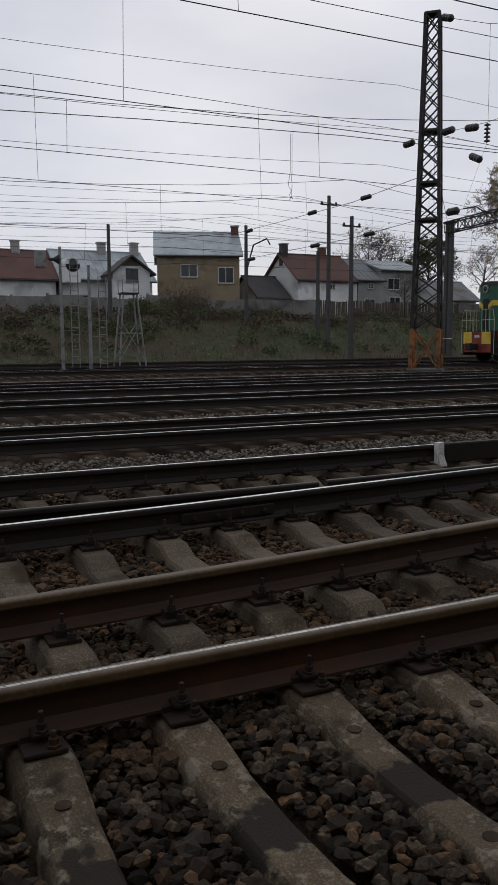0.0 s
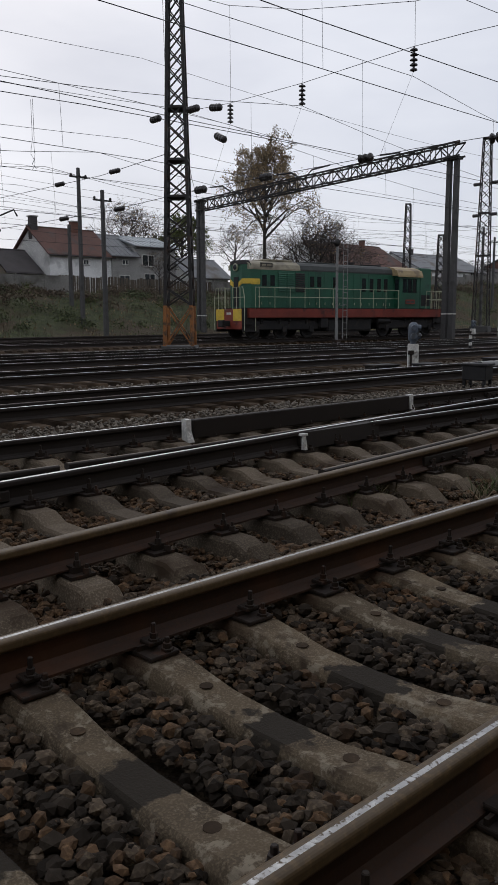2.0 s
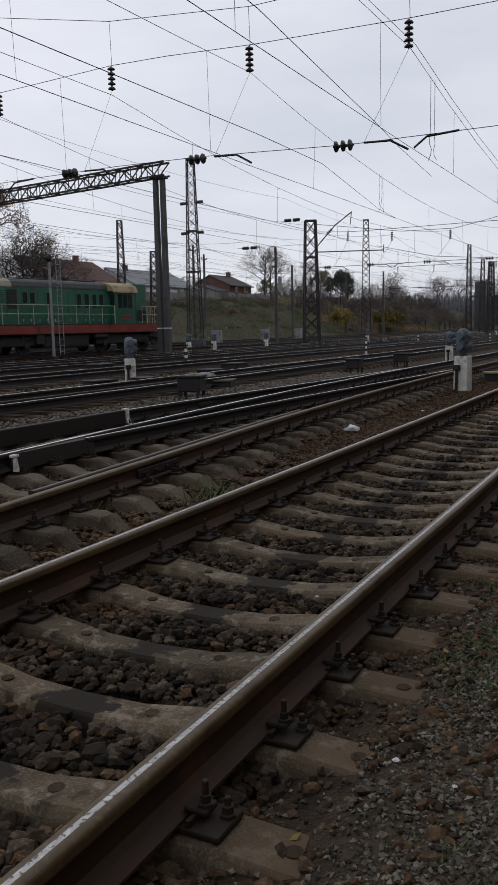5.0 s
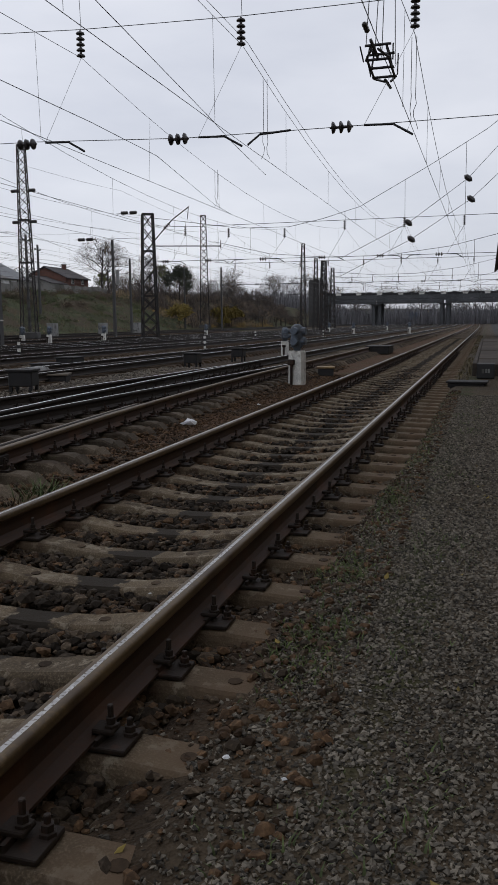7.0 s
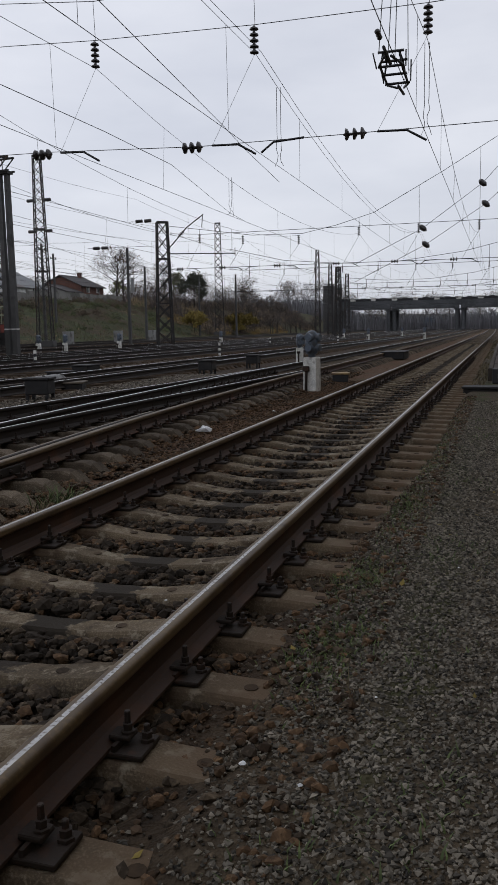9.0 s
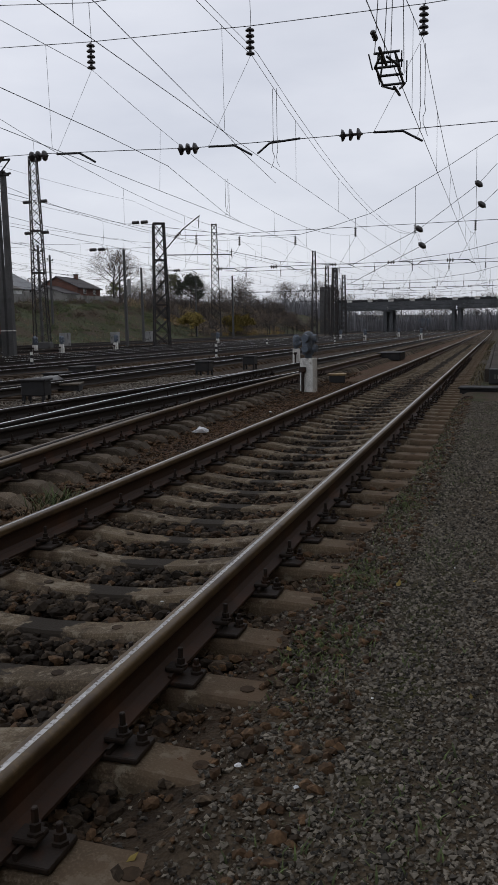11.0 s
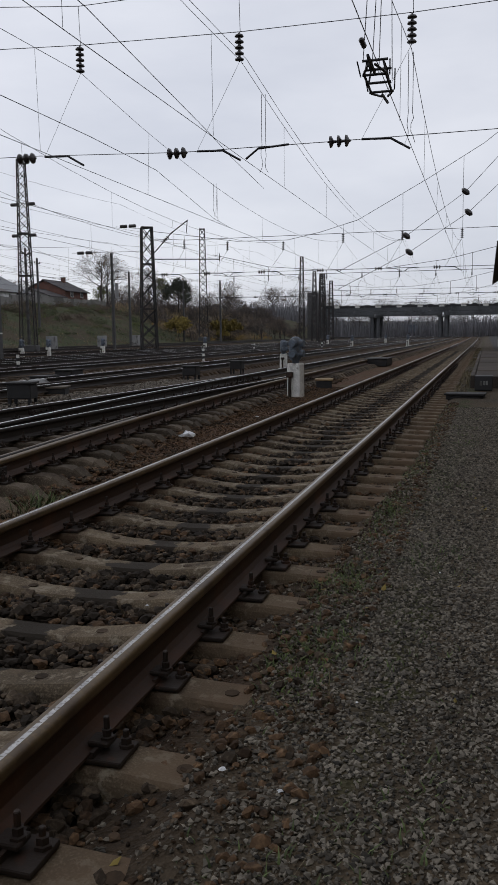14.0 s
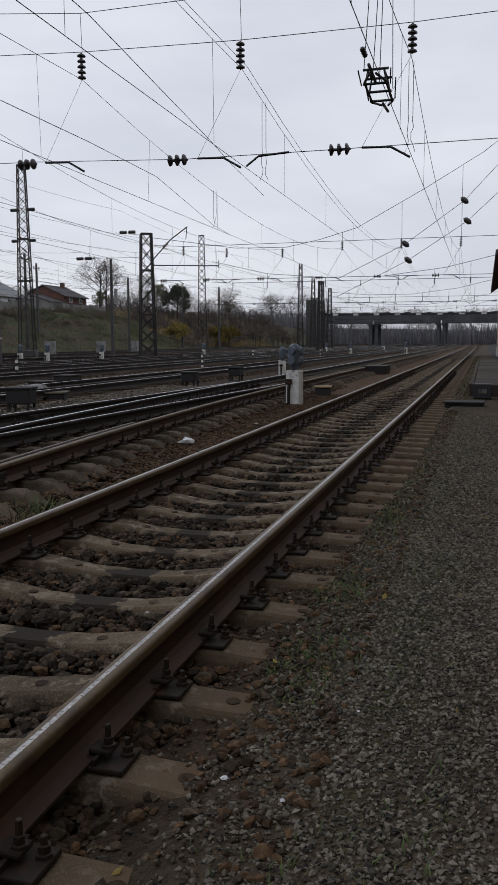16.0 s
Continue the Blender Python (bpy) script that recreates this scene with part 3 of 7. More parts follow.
# The turnout: two tracks that join ahead.
T2R = [(-30, -2.55), (0.2, -2.63), (1.6, -2.74), (3.5, -2.92), (6.4, -3.18), (9.5, -3.50), (14.6, -3.78), (20, -3.89), (250, -3.95)]
T2L = [(y, x - GAUGE) for y, x in T2R]
T3L = [(-30, -6.27), (7, -6.27), (11, -6.24), (14.5, -5.98), (18, -5.75), (22, -5.56), (24, -5.50)]
T3R = [(-30, -4.73), (3, -4.74), (7, -4.72), (11, -4.66), (15, -4.45), (19, -4.2), (23, -3.99), (24.5, -3.93)]
turnout = thing("railway_turnout", "railway turnout with dark rails, frog and check rails on concrete bearers", "railway track")
part("rail", rail_solid(curve(T2R, -20, 60) + [(-3.93, 120), (-4.3, 180), (-5.6, 260)]), (M["rail_rust"], M["rail_side"], M["rail_side"]), turnout, "rusty stock rail")
part("rail", rail_solid(curve(T2L, -20, 6.1) + curve(T2L, 6.6, 60) + [(-5.53, 120), (-5.9, 180), (-7.2, 260)], 0.022), dark_mats, turnout, "rail with a bright crown")
part("rail", rail_solid(curve(T3L, -20, 22), 0.02), dark_mats, turnout)
part("rail", rail_solid(curve(T3R, -20, 3.2)), dull_mats, turnout, "rusty dull rail")
part("rail", rail_solid(curve([(y, x) for y, x in T3R], 7.2, 23.5)), dark_mats, turnout)
part("wing_rail", rail_solid(curve([(3.3, -4.76), (5.6, -4.80), (6.5, -4.86), (8.6, -5.02)], 3.3, 8.6, 0.4)), dull_mats, turnout)
part("frog", Solid().loft([[(-4.77, 6.0, 0.02), (-4.67, 6.0, 0.02), (-4.70, 6.0, 0.185), (-4.74, 6.0, 0.185)], [(-4.86, 7.3, 0.02), (-4.66, 7.3, 0.02), (-4.69, 7.3, 0.19), (-4.82, 7.3, 0.19)]]), M["rail_dark"], turnout, "cast steel frog nose")
part("check_rail", rail_solid(curve([(y, x - 0.105) for y, x in T2R], 4.6, 10.8)), dull_mats, turnout)
shared_plate = Solid().box(-0.17, 0.17, -0.075, 0.075, 0.001, 0.019)
for sx in (-1, 1):
    shared_plate.box(*sorted((sx * 0.05, sx * 0.12)), -0.035, 0.035, 0.02, 0.056)
    shared_plate.turn([(0.022, 0.05), (0.018, 0.088), (0.011, 0.09), (0.010, 0.13)], 6, at=(sx * 0.105, 0, 0))
    shared_plate.turn([(0.024, 0.018), (0.019, 0.05), (0.010, 0.052), (0.010, 0.076)], 6, at=(sx * 0.155, sx * 0.03, 0))
plate_mesh = shared_plate.mesh("base_plate", M["iron"])
xs_at = lambda keys, y: float(np.interp(y, [k[0] for k in keys], [k[1] for k in keys]))
def seat_bearer(x0, x1, seats, half=0.10):
    """A concrete bearer that is thick under each rail and dips between them, with sloping ends."""
    def top(x):
        near = min(abs(x - q) for q in seats)
        return -0.060 * min(1.0, max(0.0, (near - 0.30) / 0.16))
    xs = {x0 + 0.155, x1 - 0.155}
    for q in seats:
        xs |= {x for x in (q - 0.46, q - 0.30, q + 0.30, q + 0.46) if x0 + 0.16 < x < x1 - 0.16}
    stations = [(x0, -0.13), (x0 + 0.012, -0.118), (x0 + 0.14, -0.008)] + [(x, top(x)) for x in sorted(xs)] + [(x1 - 0.14, -0.008), (x1 - 0.012, -0.118), (x1, -0.13)]
    s = Solid()
    s.loft([[(x, -half - 0.05, -0.22), (x, half + 0.05, -0.22), (x, half + 0.006, t - 0.02), (x, half - 0.010, t), (x, -half + 0.010, t), (x, -half - 0.006, t - 0.02)] for x, t in stations])
    return s


for k in range(-6, 46):
    y = 1.62 + 0.55 * k
    right, left = xs_at(T2R, y) + 0.52 + rng.uniform(-0.03, 0.06), xs_at(T3L, y) - 0.5 + rng.uniform(-0.06, 0.03)
    split = y < 5.5
    spans = [(right, -4.80), (-4.86, left)] if split else [(right, left)]
    for a, c in spans:
        mid = (a + c) / 2
        rails = [x for x in (xs_at(keys, y) for keys in (T2R, T2L, T3R, T3L)) if c + 0.1 < x < a - 0.1]
        be = part("bearer", seat_bearer(c - mid, a - mid, [x - mid for x in rails]), M["bearer"], turnout, m=pose(mid, y + rng.uniform(-0.015, 0.015), rng.uniform(-0.012, 0), 0, 0, rng.uniform(-1.2, 1.2)))
        if y < 24:
            for x in rails:
                part("base_plate", plate_mesh, (), be, m=pose(x - mid, 0, 0.002))
join_row = Solid()
for k in range(46, 380):
    y = 1.62 + 0.55 * k
    s0 = block_sleeper(-1.33, 1.33)
    join_row.add([(p[0] - 4.69, p[1] + y, p[2]) for p in s0.v], s0.f)
tagged(part("sleeper_row", join_row, M["bearer"], turnout), kind="stuff")

# Fishplated joints.
for keys, y in ((T2R, 6.35), (T2L, 2.2), (T3L, 12.4)):
    x = xs_at(keys, y)
    for sx in (-1, 1):
        fp = part("fishplate", Solid().box(*sorted((sx * 0.012, sx * 0.040)), -0.4, 0.4, 0.052, 0.132, bev=0.006), M["rail_dark"], turnout, m=pose(x, y, 0, 0, 0, 4))
        for k in range(4):
            part("bolt", Solid().turn([(0.02, sx * 0.040), (0.02, sx * 0.062), (0.008, sx * 0.064), (0.008, sx * 0.08)], 6, axis="x", at=(0, -0.3 + 0.2 * k, 0.09)), M["iron"], fp)

# Farther tracks, side by side.
old_mesh = block_sleeper(-1.3, 1.3, 0.12, sink=0.015).mesh("sleeper", M["old_sleeper"])
far_tracks = ((-9.78, "bright", 60), (-15.2, "bright", 70), (-19.85, "bright", 0), (-23.3, "bright", 0), (-38.2, "dull", 0), (-45.8, "dull", 0))
for cx, look_of, count in far_tracks:
    tr = thing("railway_track", {"bright": "yard track with worn bright rails on dark sleepers", "dull": "overgrown siding with dull rusty rails"}[look_of], "railway track", group="yard tracks")
    for x in (cx - GAUGE / 2, cx + GAUGE / 2):
        part("rail", rail_solid([(x, -60), (x, 330)], 0.027), dark_mats if look_of == "bright" else dull_mats, tr)
    for k in range(count):
        part("sleeper", old_mesh, (), tr, m=pose(cx + rng.uniform(-0.05, 0.05), -1 + 0.56 * k, rng.uniform(-0.03, -0.01), 0, 0, rng.uniform(-1, 1)))
    row = Solid()
    for k in range(count - (0 if count else 40), 230):
        s0 = block_sleeper(-1.3, 1.3, 0.12, sink=0.015)
        row.add([(p[0] + cx, p[1] - 1 + 0.56 * k, p[2] - 0.02) for p in s0.v], s0.f)
    tagged(part("sleeper_row", row, M["old_sleeper"], tr), kind="stuff")
extra = thing("guard_rail", "dark guard rail inside the yard track", "rail")
part("rail", rail_solid([(-9.45, -40), (-9.45, 30)]), dull_mats, extra)

# The track that the locomotive stands on curves towards the others.
LOCO_KEYS = [(-60, -33.6), (10, -33.6), (27, -33.45), (44, -31.9), (57, -29.6), (80, -26.5), (120, -24.2), (330, -24.0)]
loco_track = thing("railway_track", "curved yard track with worn rails under the locomotive", "railway track", group="yard tracks")
for sx in (-1, 1):
    part("rail", rail_solid(curve([(y, x + sx * GAUGE / 2) for y, x in LOCO_KEYS], -60, 330, 3.0), 0.027), dark_mats, loco_track)
row = Solid()
for k in range(-40, 220):
    y = 0.56 * k
    s0 = block_sleeper(-1.3, 1.3, 0.12, sink=0.015)
    x = xs_at(LOCO_KEYS, y)
    row.add([(p[0] + x, p[1] + y, p[2] - 0.02) for p in s0.v], s0.f)
tagged(part("sleeper_row", row, M["old_sleeper"], loco_track), kind="stuff")


# ---- locomotive ----
def build_loco():
    """A six-axle diesel shunting locomotive; y runs along it from the long hood's nose, x to its near side, z from the rail."""
    heading = math.atan2(1.85, 16.2)
    lo = thing("diesel_locomotive", "green diesel shunting locomotive with red sill and yellow markings, sooty roof", "locomotive",
               m=pose(-33.25, 30.3, 0.2, 0, 0, -math.degrees(heading)))
    L, W = 16.4, 1.52
    G = M["loco_green"]
    frame_part = part("sill", Solid().box(-W, W, 0.35, L - 0.35, 1.18, 1.70, bev=0.03), M["loco_red"], lo, "faded red sill")
    for z in (1.30, 1.44, 1.58):
        part("sill_rib", Solid().box(W, W + 0.018, 0.5, L - 0.5, z - 0.018, z + 0.018), M["loco_red"], frame_part)
    part("deck", Solid().box(-W - 0.02, W + 0.02, 0.3, L - 0.3, 1.702, 1.735), M["loco_under"], lo)
    for y0, y1 in ((0.0, 0.348), (L - 0.348, L)):
        bb = part("buffer_beam", Solid().box(-1.25, 1.25, y0, y1, 0.55, 1.62, bev=0.03), M["loco_red"], lo, "red buffer beam")
        front = y0 if y0 == 0 else y1
        d = -1 if y0 == 0 else 1
        for sx in (-1, 1):
            part("marker_panel", Solid().box(*sorted((sx * 0.45, sx * 1.22)), *sorted((front + d * 0.004, front + d * 0.03)), 1.02, 1.66), M["loco_yellow"], bb, "yellow warning panel")
        part("coupler", Solid().box(-0.16, 0.16, *sorted((front, front + d * 0.45)), 0.72, 1.02, bev=0.03).box(-0.24, 0.24, *sorted((front + d * 0.40, front + d * 0.62)), 0.68, 1.06, bev=0.05), M["loco_under"], bb, "black coupler")
        part("number_plate", Solid().box(-0.22, 0.22, *sorted((front + d * 0.003, front + d * 0.012)), 1.36, 1.48), M["white_paint"], bb)
        for sx in (-1, 1):
            st = part("step_ladder", Solid().box(*sorted((sx * 1.28, sx * 1.50)), *sorted((front - d * 0.02, front - d * 0.80)), 0.42, 0.47).box(*sorted((sx * 1.28, sx * 1.50)), *sorted((front - d * 0.05, front - d * 0.75)), 0.82, 0.86)
                      .box(*sorted((sx * 1.25, sx * 1.28)), *sorted((front - d * 0.0, front - d * 0.80)), 0.40, 1.70), M["loco_under"], lo, "dark boarding steps")
    # Long hood with a rounded roof.
    hh = 0.98
    part("hood_body", Solid().box(-hh, hh, 0.82, 12.2, 1.72, 3.86), G, lo, "green engine hood")
    def roof_piece(y0, y1, mat, label):
        out = [(-hh - 0.03, 3.84), (-hh - 0.03, 3.93)] + [((hh + 0.03) * math.cos(math.pi - k * math.pi / 8), 3.93 + 0.46 * math.sin(k * math.pi / 8) ** 0.75) for k in range(1, 8)] + [(hh + 0.03, 3.93), (hh + 0.03, 3.84)]
        return part("hood_roof", Solid().prism(out, y0, y1), mat, lo, label)
    rf = roof_piece(0.70, 4.35, M["loco_cream"], "dirty cream roof section")
    rf2 = roof_piece(4.353, 12.15, M["loco_soot"], "soot-blackened roof section")
    part("roof_hatch", Solid().box(-0.5, 0.5, 2.0, 4.2, 4.36, 4.46, bev=0.03), M["loco_cream"], rf)
    part("exhaust_stack", Solid().turn([(0.2, 4.3), (0.2, 4.55), (0.16, 4.55)], 10, at=(0, 9.3, 0)), M["loco_under"], rf2)
    part("roof_hatch", Solid().box(-0.45, 0.45, 5.2, 7.6, 4.36, 4.43, bev=0.03), M["loco_soot"], rf2)
    part("roof_hatch", Solid().box(-0.35, 0.35, 9.9, 11.6, 4.36, 4.45, bev=0.03), M["loco_under"], rf2)
    part("number_board", Solid().box(hh + 0.031, hh + 0.05, 1.45, 2.30, 3.98, 4.22), M["black_paint"], rf)
    part("number_bars", Solid().box(hh + 0.052, hh + 0.057, 1.53, 1.85, 4.05, 4.15).box(hh + 0.052, hh + 0.057, 1.90, 2.22, 4.05, 4.15).box(hh + 0.052, hh + 0.057, 1.47, 2.28, 4.19, 4.205).box(hh + 0.052, hh + 0.057, 1.47, 2.28, 3.995, 4.01), M["loco_cream"], rf)
    # Nose with chamfered corners, headlight, door and chevron.
    nose = Solid().loft([[(-0.98, 0.818, z), (-0.55, 0.52, z), (0.55, 0.52, z), (0.98, 0.818, z)] for z in (1.72, 3.95, 4.15)])
    nz = part("nose", nose, G, lo, "green nose")
    part("nose_cap", Solid().loft([[(-1.0, 0.80, 4.12), (-0.57, 0.46, 4.12), (0.57, 0.46, 4.12), (1.0, 0.80, 4.12)], [(-0.8, 0.80, 4.34), (-0.45, 0.52, 4.36), (0.45, 0.52, 4.36), (0.8, 0.80, 4.34)]]), M["loco_under"], nz)
    part("headlight", Solid().turn([(0.21, 0.0), (0.21, 0.09), (0.17, 0.1), (0.15, 0.03), (0.001, 0.02)][::1], 14, axis="y", at=(0, 0.42, 3.98)), M["loco_rail"], nz, "round headlight with a pale rim")
    part("lens", Solid().turn([(0.16, 0.0), (0.12, -0.03), (0.001, -0.035)], 14, axis="y", at=(0, 0.418, 3.98)), M["dark_glass"], nz)
    part("nose_door", Solid().box(-0.22, 0.22, 0.495, 0.522, 1.80, 3.45), M["loco_under"], nz)
    for sx in (-1, 1):
        part("chevron", Solid().loft([[(sx * 0.24, 0.49, 2.86), (sx * 0.24, 0.49, 3.14), (sx * 0.24, 0.515, 3.14), (sx * 0.24, 0.515, 2.86)], [(sx * 0.56, 0.49, 3.06), (sx * 0.56, 0.49, 3.34), (sx * 0.56, 0.522, 3.34), (sx * 0.56, 0.522, 3.06)], [(sx * 1.0, 0.79, 3.06), (sx * 1.0, 0.79, 3.34), (sx * 0.97, 0.84, 3.34), (sx * 0.97, 0.84, 3.06)]]), M["loco_yellow"], nz, "yellow chevron band")
        part("side_band", Solid().box(*sorted((sx * (hh + 0.002), sx * (hh + 0.012))), 0.80, 1.45, 3.02, 3.34), M["loco_yellow"], nz, "yellow band")
    # Doors, louvres and windows of the hood, both sides.
    for sx in (-1, 1):
        x0 = sx * hh
        def plate(name, y0, y1, z0, z1, mat, out=0.022, parent=lo, label=""):
            return part(name, Solid().box(*sorted((x0 + sx * 0.001, x0 + sx * out)), y0, y1, z0, z1, bev=0.008), mat, parent, label)
        for y in (1.48, 2.06, 5.0, 5.55, 6.2, 6.8, 7.4, 8.6, 9.2, 9.85, 10.5, 11.1, 11.65):
            d = plate("hood_door", y, y + 0.52, 1.78, 3.80, G)
            if y not in (6.2, 7.4, 11.65, 8.6):
                part("vent_window", Solid().box(*sorted((x0 + sx * 0.024, x0 + sx * 0.03)), y + 0.10, y + 0.42, 2.95 if y < 9 else 2.75, 3.55), M["dark_glass"], d)
            part("latch", Solid().box(*sorted((x0 + sx * 0.024, x0 + sx * 0.05)), y + 0.05, y + 0.08, 1.92, 2.06), M["loco_rail"], d)
        for y0, y1 in ((2.72, 3.32), (3.36, 3.92), (3.98, 4.72)):
            lv = plate("louvre_frame", y0, y1, 2.62, 3.78, G, 0.015)
            for k in range(9):
                z = 2.68 + k * 0.12
                part("louvre_slat", Solid().loft([[(x0 + sx * 0.016, y, z), (x0 + sx * 0.06, y, z - 0.02), (x0 + sx * 0.06, y, z + 0.01), (x0 + sx * 0.016, y, z + 0.07)] for y in (y0 + 0.03, y1 - 0.03)]), G if y1 < 4 else M["loco_under"], lv)
            part("lower_door", Solid().box(*sorted((x0 + sx * 0.001, x0 + sx * 0.02)), y0, y1, 1.78, 2.58, bev=0.006), G, lv)
    # Cab.
    cw = 1.40
    part("cab_body", Solid().box(-cw, cw, 12.2, 14.05, 1.72, 2.72).box(-cw, cw, 12.2, 12.32, 2.72, 3.80).box(-cw, cw, 13.93, 14.05, 2.72, 3.80)
         .box(-cw, -cw + 0.08, 12.32, 12.48, 2.72, 3.80).box(cw - 0.08, cw, 12.32, 12.48, 2.72, 3.80).box(-cw, -cw + 0.08, 13.80, 13.93, 2.72, 3.80).box(cw - 0.08, cw, 13.80, 13.93, 2.72, 3.80)
         .box(-cw, -cw + 0.08, 12.48, 13.80, 3.60, 3.80).box(cw - 0.08, cw, 12.48, 13.80, 3.60, 3.80), G, lo, "green cab with side windows")
    for sx in (-1, 1):
        for k in range(7):
            part("cab_rib", Solid().box(*sorted((sx * cw, sx * (cw + 0.015))), 12.35, 13.9, 1.80 + k * 0.13, 1.83 + k * 0.13), G, lo)
        for y0, y1 in ((12.5, 12.88), (12.92, 13.34), (13.38, 13.78)):
            w = part("cab_window", Solid().box(*sorted((sx * (cw - 0.06), sx * (cw - 0.03))), y0, y1, 2.74, 3.58), M["dark_glass"], lo)
            part("window_bar", Solid().box(*sorted((sx * (cw - 0.028), sx * cw)), y1, y1 + 0.04, 2.72, 3.60), G, w)
        part("name_plate", Solid().box(*sorted((sx * (cw + 0.016), sx * (cw + 0.03))), 12.75, 13.6, 2.02, 2.30), M["loco_red"], lo, "red plate with worn lettering")
        part("plate_bars", Solid().box(*sorted((sx * (cw + 0.031), sx * (cw + 0.035))), 12.82, 13.15, 2.10, 2.20).box(*sorted((sx * (cw + 0.031), sx * (cw + 0.035))), 13.2, 13.52, 2.10, 2.20), M["loco_soot"], lo)
        part("cab_front_window", Solid().box(*sorted((sx * 1.03, sx * 1.33)), 12.18, 12.198, 2.85, 3.55), M["dark_glass"], lo)
    out = [(-cw - 0.12, 3.70), (-cw - 0.10, 3.82)] + [((cw + 0.08) * math.cos(math.pi - k * math.pi / 8), 3.84 + 0.55 * math.sin(k * math.pi / 8) ** 0.8) for k in range(1, 8)] + [(cw + 0.10, 3.82), (cw + 0.12, 3.70), (cw + 0.04, 3.78), (-cw - 0.04, 3.78)]
    part("cab_roof", Solid().prism(out, 11.95, 14.25), M["loco_tan"], lo, "faded ochre cab roof with overhanging eaves")
    part("short_hood", Solid().box(-1.25, 1.25, 14.28, 15.35, 1.72, 4.32, bev=0.06), G, lo, "short green rear hood")
    part("short_hood_cap", Solid().box(-1.0, 1.0, 15.36, 15.75, 3.5, 4.1, bev=0.08), M["loco_cream"], lo)
    part("hood_vent", Solid().box(1.252, 1.27, 14.4, 15.2, 1.9, 2.6), M["loco_under"], lo)
    # Handrails.
    def hand_rail(pts_list, name="handrail"):
        s = Solid()
        for pts in pts_list:
            s.tube(pts, 0.02, 6)
        return part(name, s, M["loco_rail"], lo, "pale painted handrail")
    for sx in (-1, 1):
        x = sx * (W - 0.02)
        hand_rail([[(x, 0.75, 0.45), (x, 0.75, 2.85), (x, 12.05, 2.85), (x, 12.05, 1.73)], [(x, 0.95, 2.33), (x, 12.05, 2.33)]])
        for k in range(11):
            y = 1.0 + k * 1.1
            part("post", Solid().rod((x, y, 1.735), (x, y, 2.85), 0.018), M["loco_rail"], lo)
        hand_rail([[(x, 14.6, 1.73), (x, 14.6, 2.85), (x, 16.1, 2.85), (x, 16.3, 2.4), (x, 16.35, 0.6)], [(x, 14.6, 2.33), (x, 16.2, 2.33)]])
        for y in (15.1, 15.6):
            part("post", Solid().rod((x, y, 1.735), (x, y, 2.85), 0.018), M["loco_rail"], lo)
        for yy, d in ((0.02, 1), (L - 0.02, -1)):
            hand_rail([[(sx * 1.46, yy, 0.5), (sx * 1.46, yy, 2.3), (sx * 1.3, yy, 2.85), (sx * 0.35, yy, 2.85), (sx * 0.35, yy, 1.65)], [(sx * 1.46, yy, 2.3), (sx * 0.35, yy, 2.3)]])
            for q in (0.7, 1.05):
                part("post", Solid().rod((sx * q, yy, 1.62), (sx * q, yy, 2.85), 0.018), M["loco_rail"], lo)
    # Bogies with three wheelsets each.
    for yc in (3.05, L - 3.05):
        bogie = part("bogie", Solid().box(-1.18, -1.06, yc - 2.75, yc + 2.75, 0.50, 1.02, bev=0.05).box(1.06, 1.18, yc - 2.75, yc + 2.75, 0.50, 1.02, bev=0.05).box(-1.06, 1.06, yc - 0.3, yc + 0.3, 0.5, 0.9), M["loco_under"], lo, "greasy black bogie frame")
        for dy in (-2.0, 0, 2.0):
            wh = Solid()
            wh.rod((-0.8, yc + dy, 0.525), (0.8, yc + dy, 0.525), 0.08, sides=8)
            for sx in (-1, 1):
                wh.turn([(0.08, -0.07), (0.40, -0.06), (0.525, -0.065), (0.525, 0.055), (0.44, 0.065), (0.40, 0.02), (0.15, 0.02), (0.12, 0.10), (0.02, 0.11)], 24, axis="x", at=(sx * 0.80, yc + dy, 0.525))
            part("wheelset", wh, (M["loco_under"],), bogie, "dark wheel pair")
            for sx in (-1, 1):
                part("axle_box", Solid().box(*sorted((sx * 0.95, sx * 1.24)), yc + dy - 0.17, yc + dy + 0.17, 0.36, 0.70, bev=0.03), M["loco_under"], bogie)
                for k in (-0.36, 0.36):
                    part("spring", Solid().turn([(0.10, 0.0), (0.12, 0.05), (0.10, 0.10), (0.12, 0.15), (0.10, 0.20), (0.12, 0.25), (0.10, 0.30)], 8, at=(sx * 1.12, yc + dy + k, 0.84)), M["loco_under"], bogie)
    part("underframe", Solid().box(-1.02, 1.02, 0.6, L - 0.6, 0.86, 1.178), M["loco_under"], lo)
    part("fuel_tank", Solid().box(-1.25, 1.25, 6.3, 10.0, 0.35, 1.15, bev=0.12), M["loco_under"], lo, "black fuel tank")
    for sx in (-1, 1):
        part("air_reservoir", Solid().turn([(0.02, 0), (0.17, 0.04), (0.17, 1.1), (0.02, 1.14)], 12, axis="y", at=(sx * 1.28, 10.3, 0.98)), M["loco_under"], lo)
        part("battery_box", Solid().box(*sorted((sx * 1.0, sx * 1.42)), 5.6, 6.2, 0.6, 1.15, bev=0.02), M["loco_under"], lo)


build_loco()


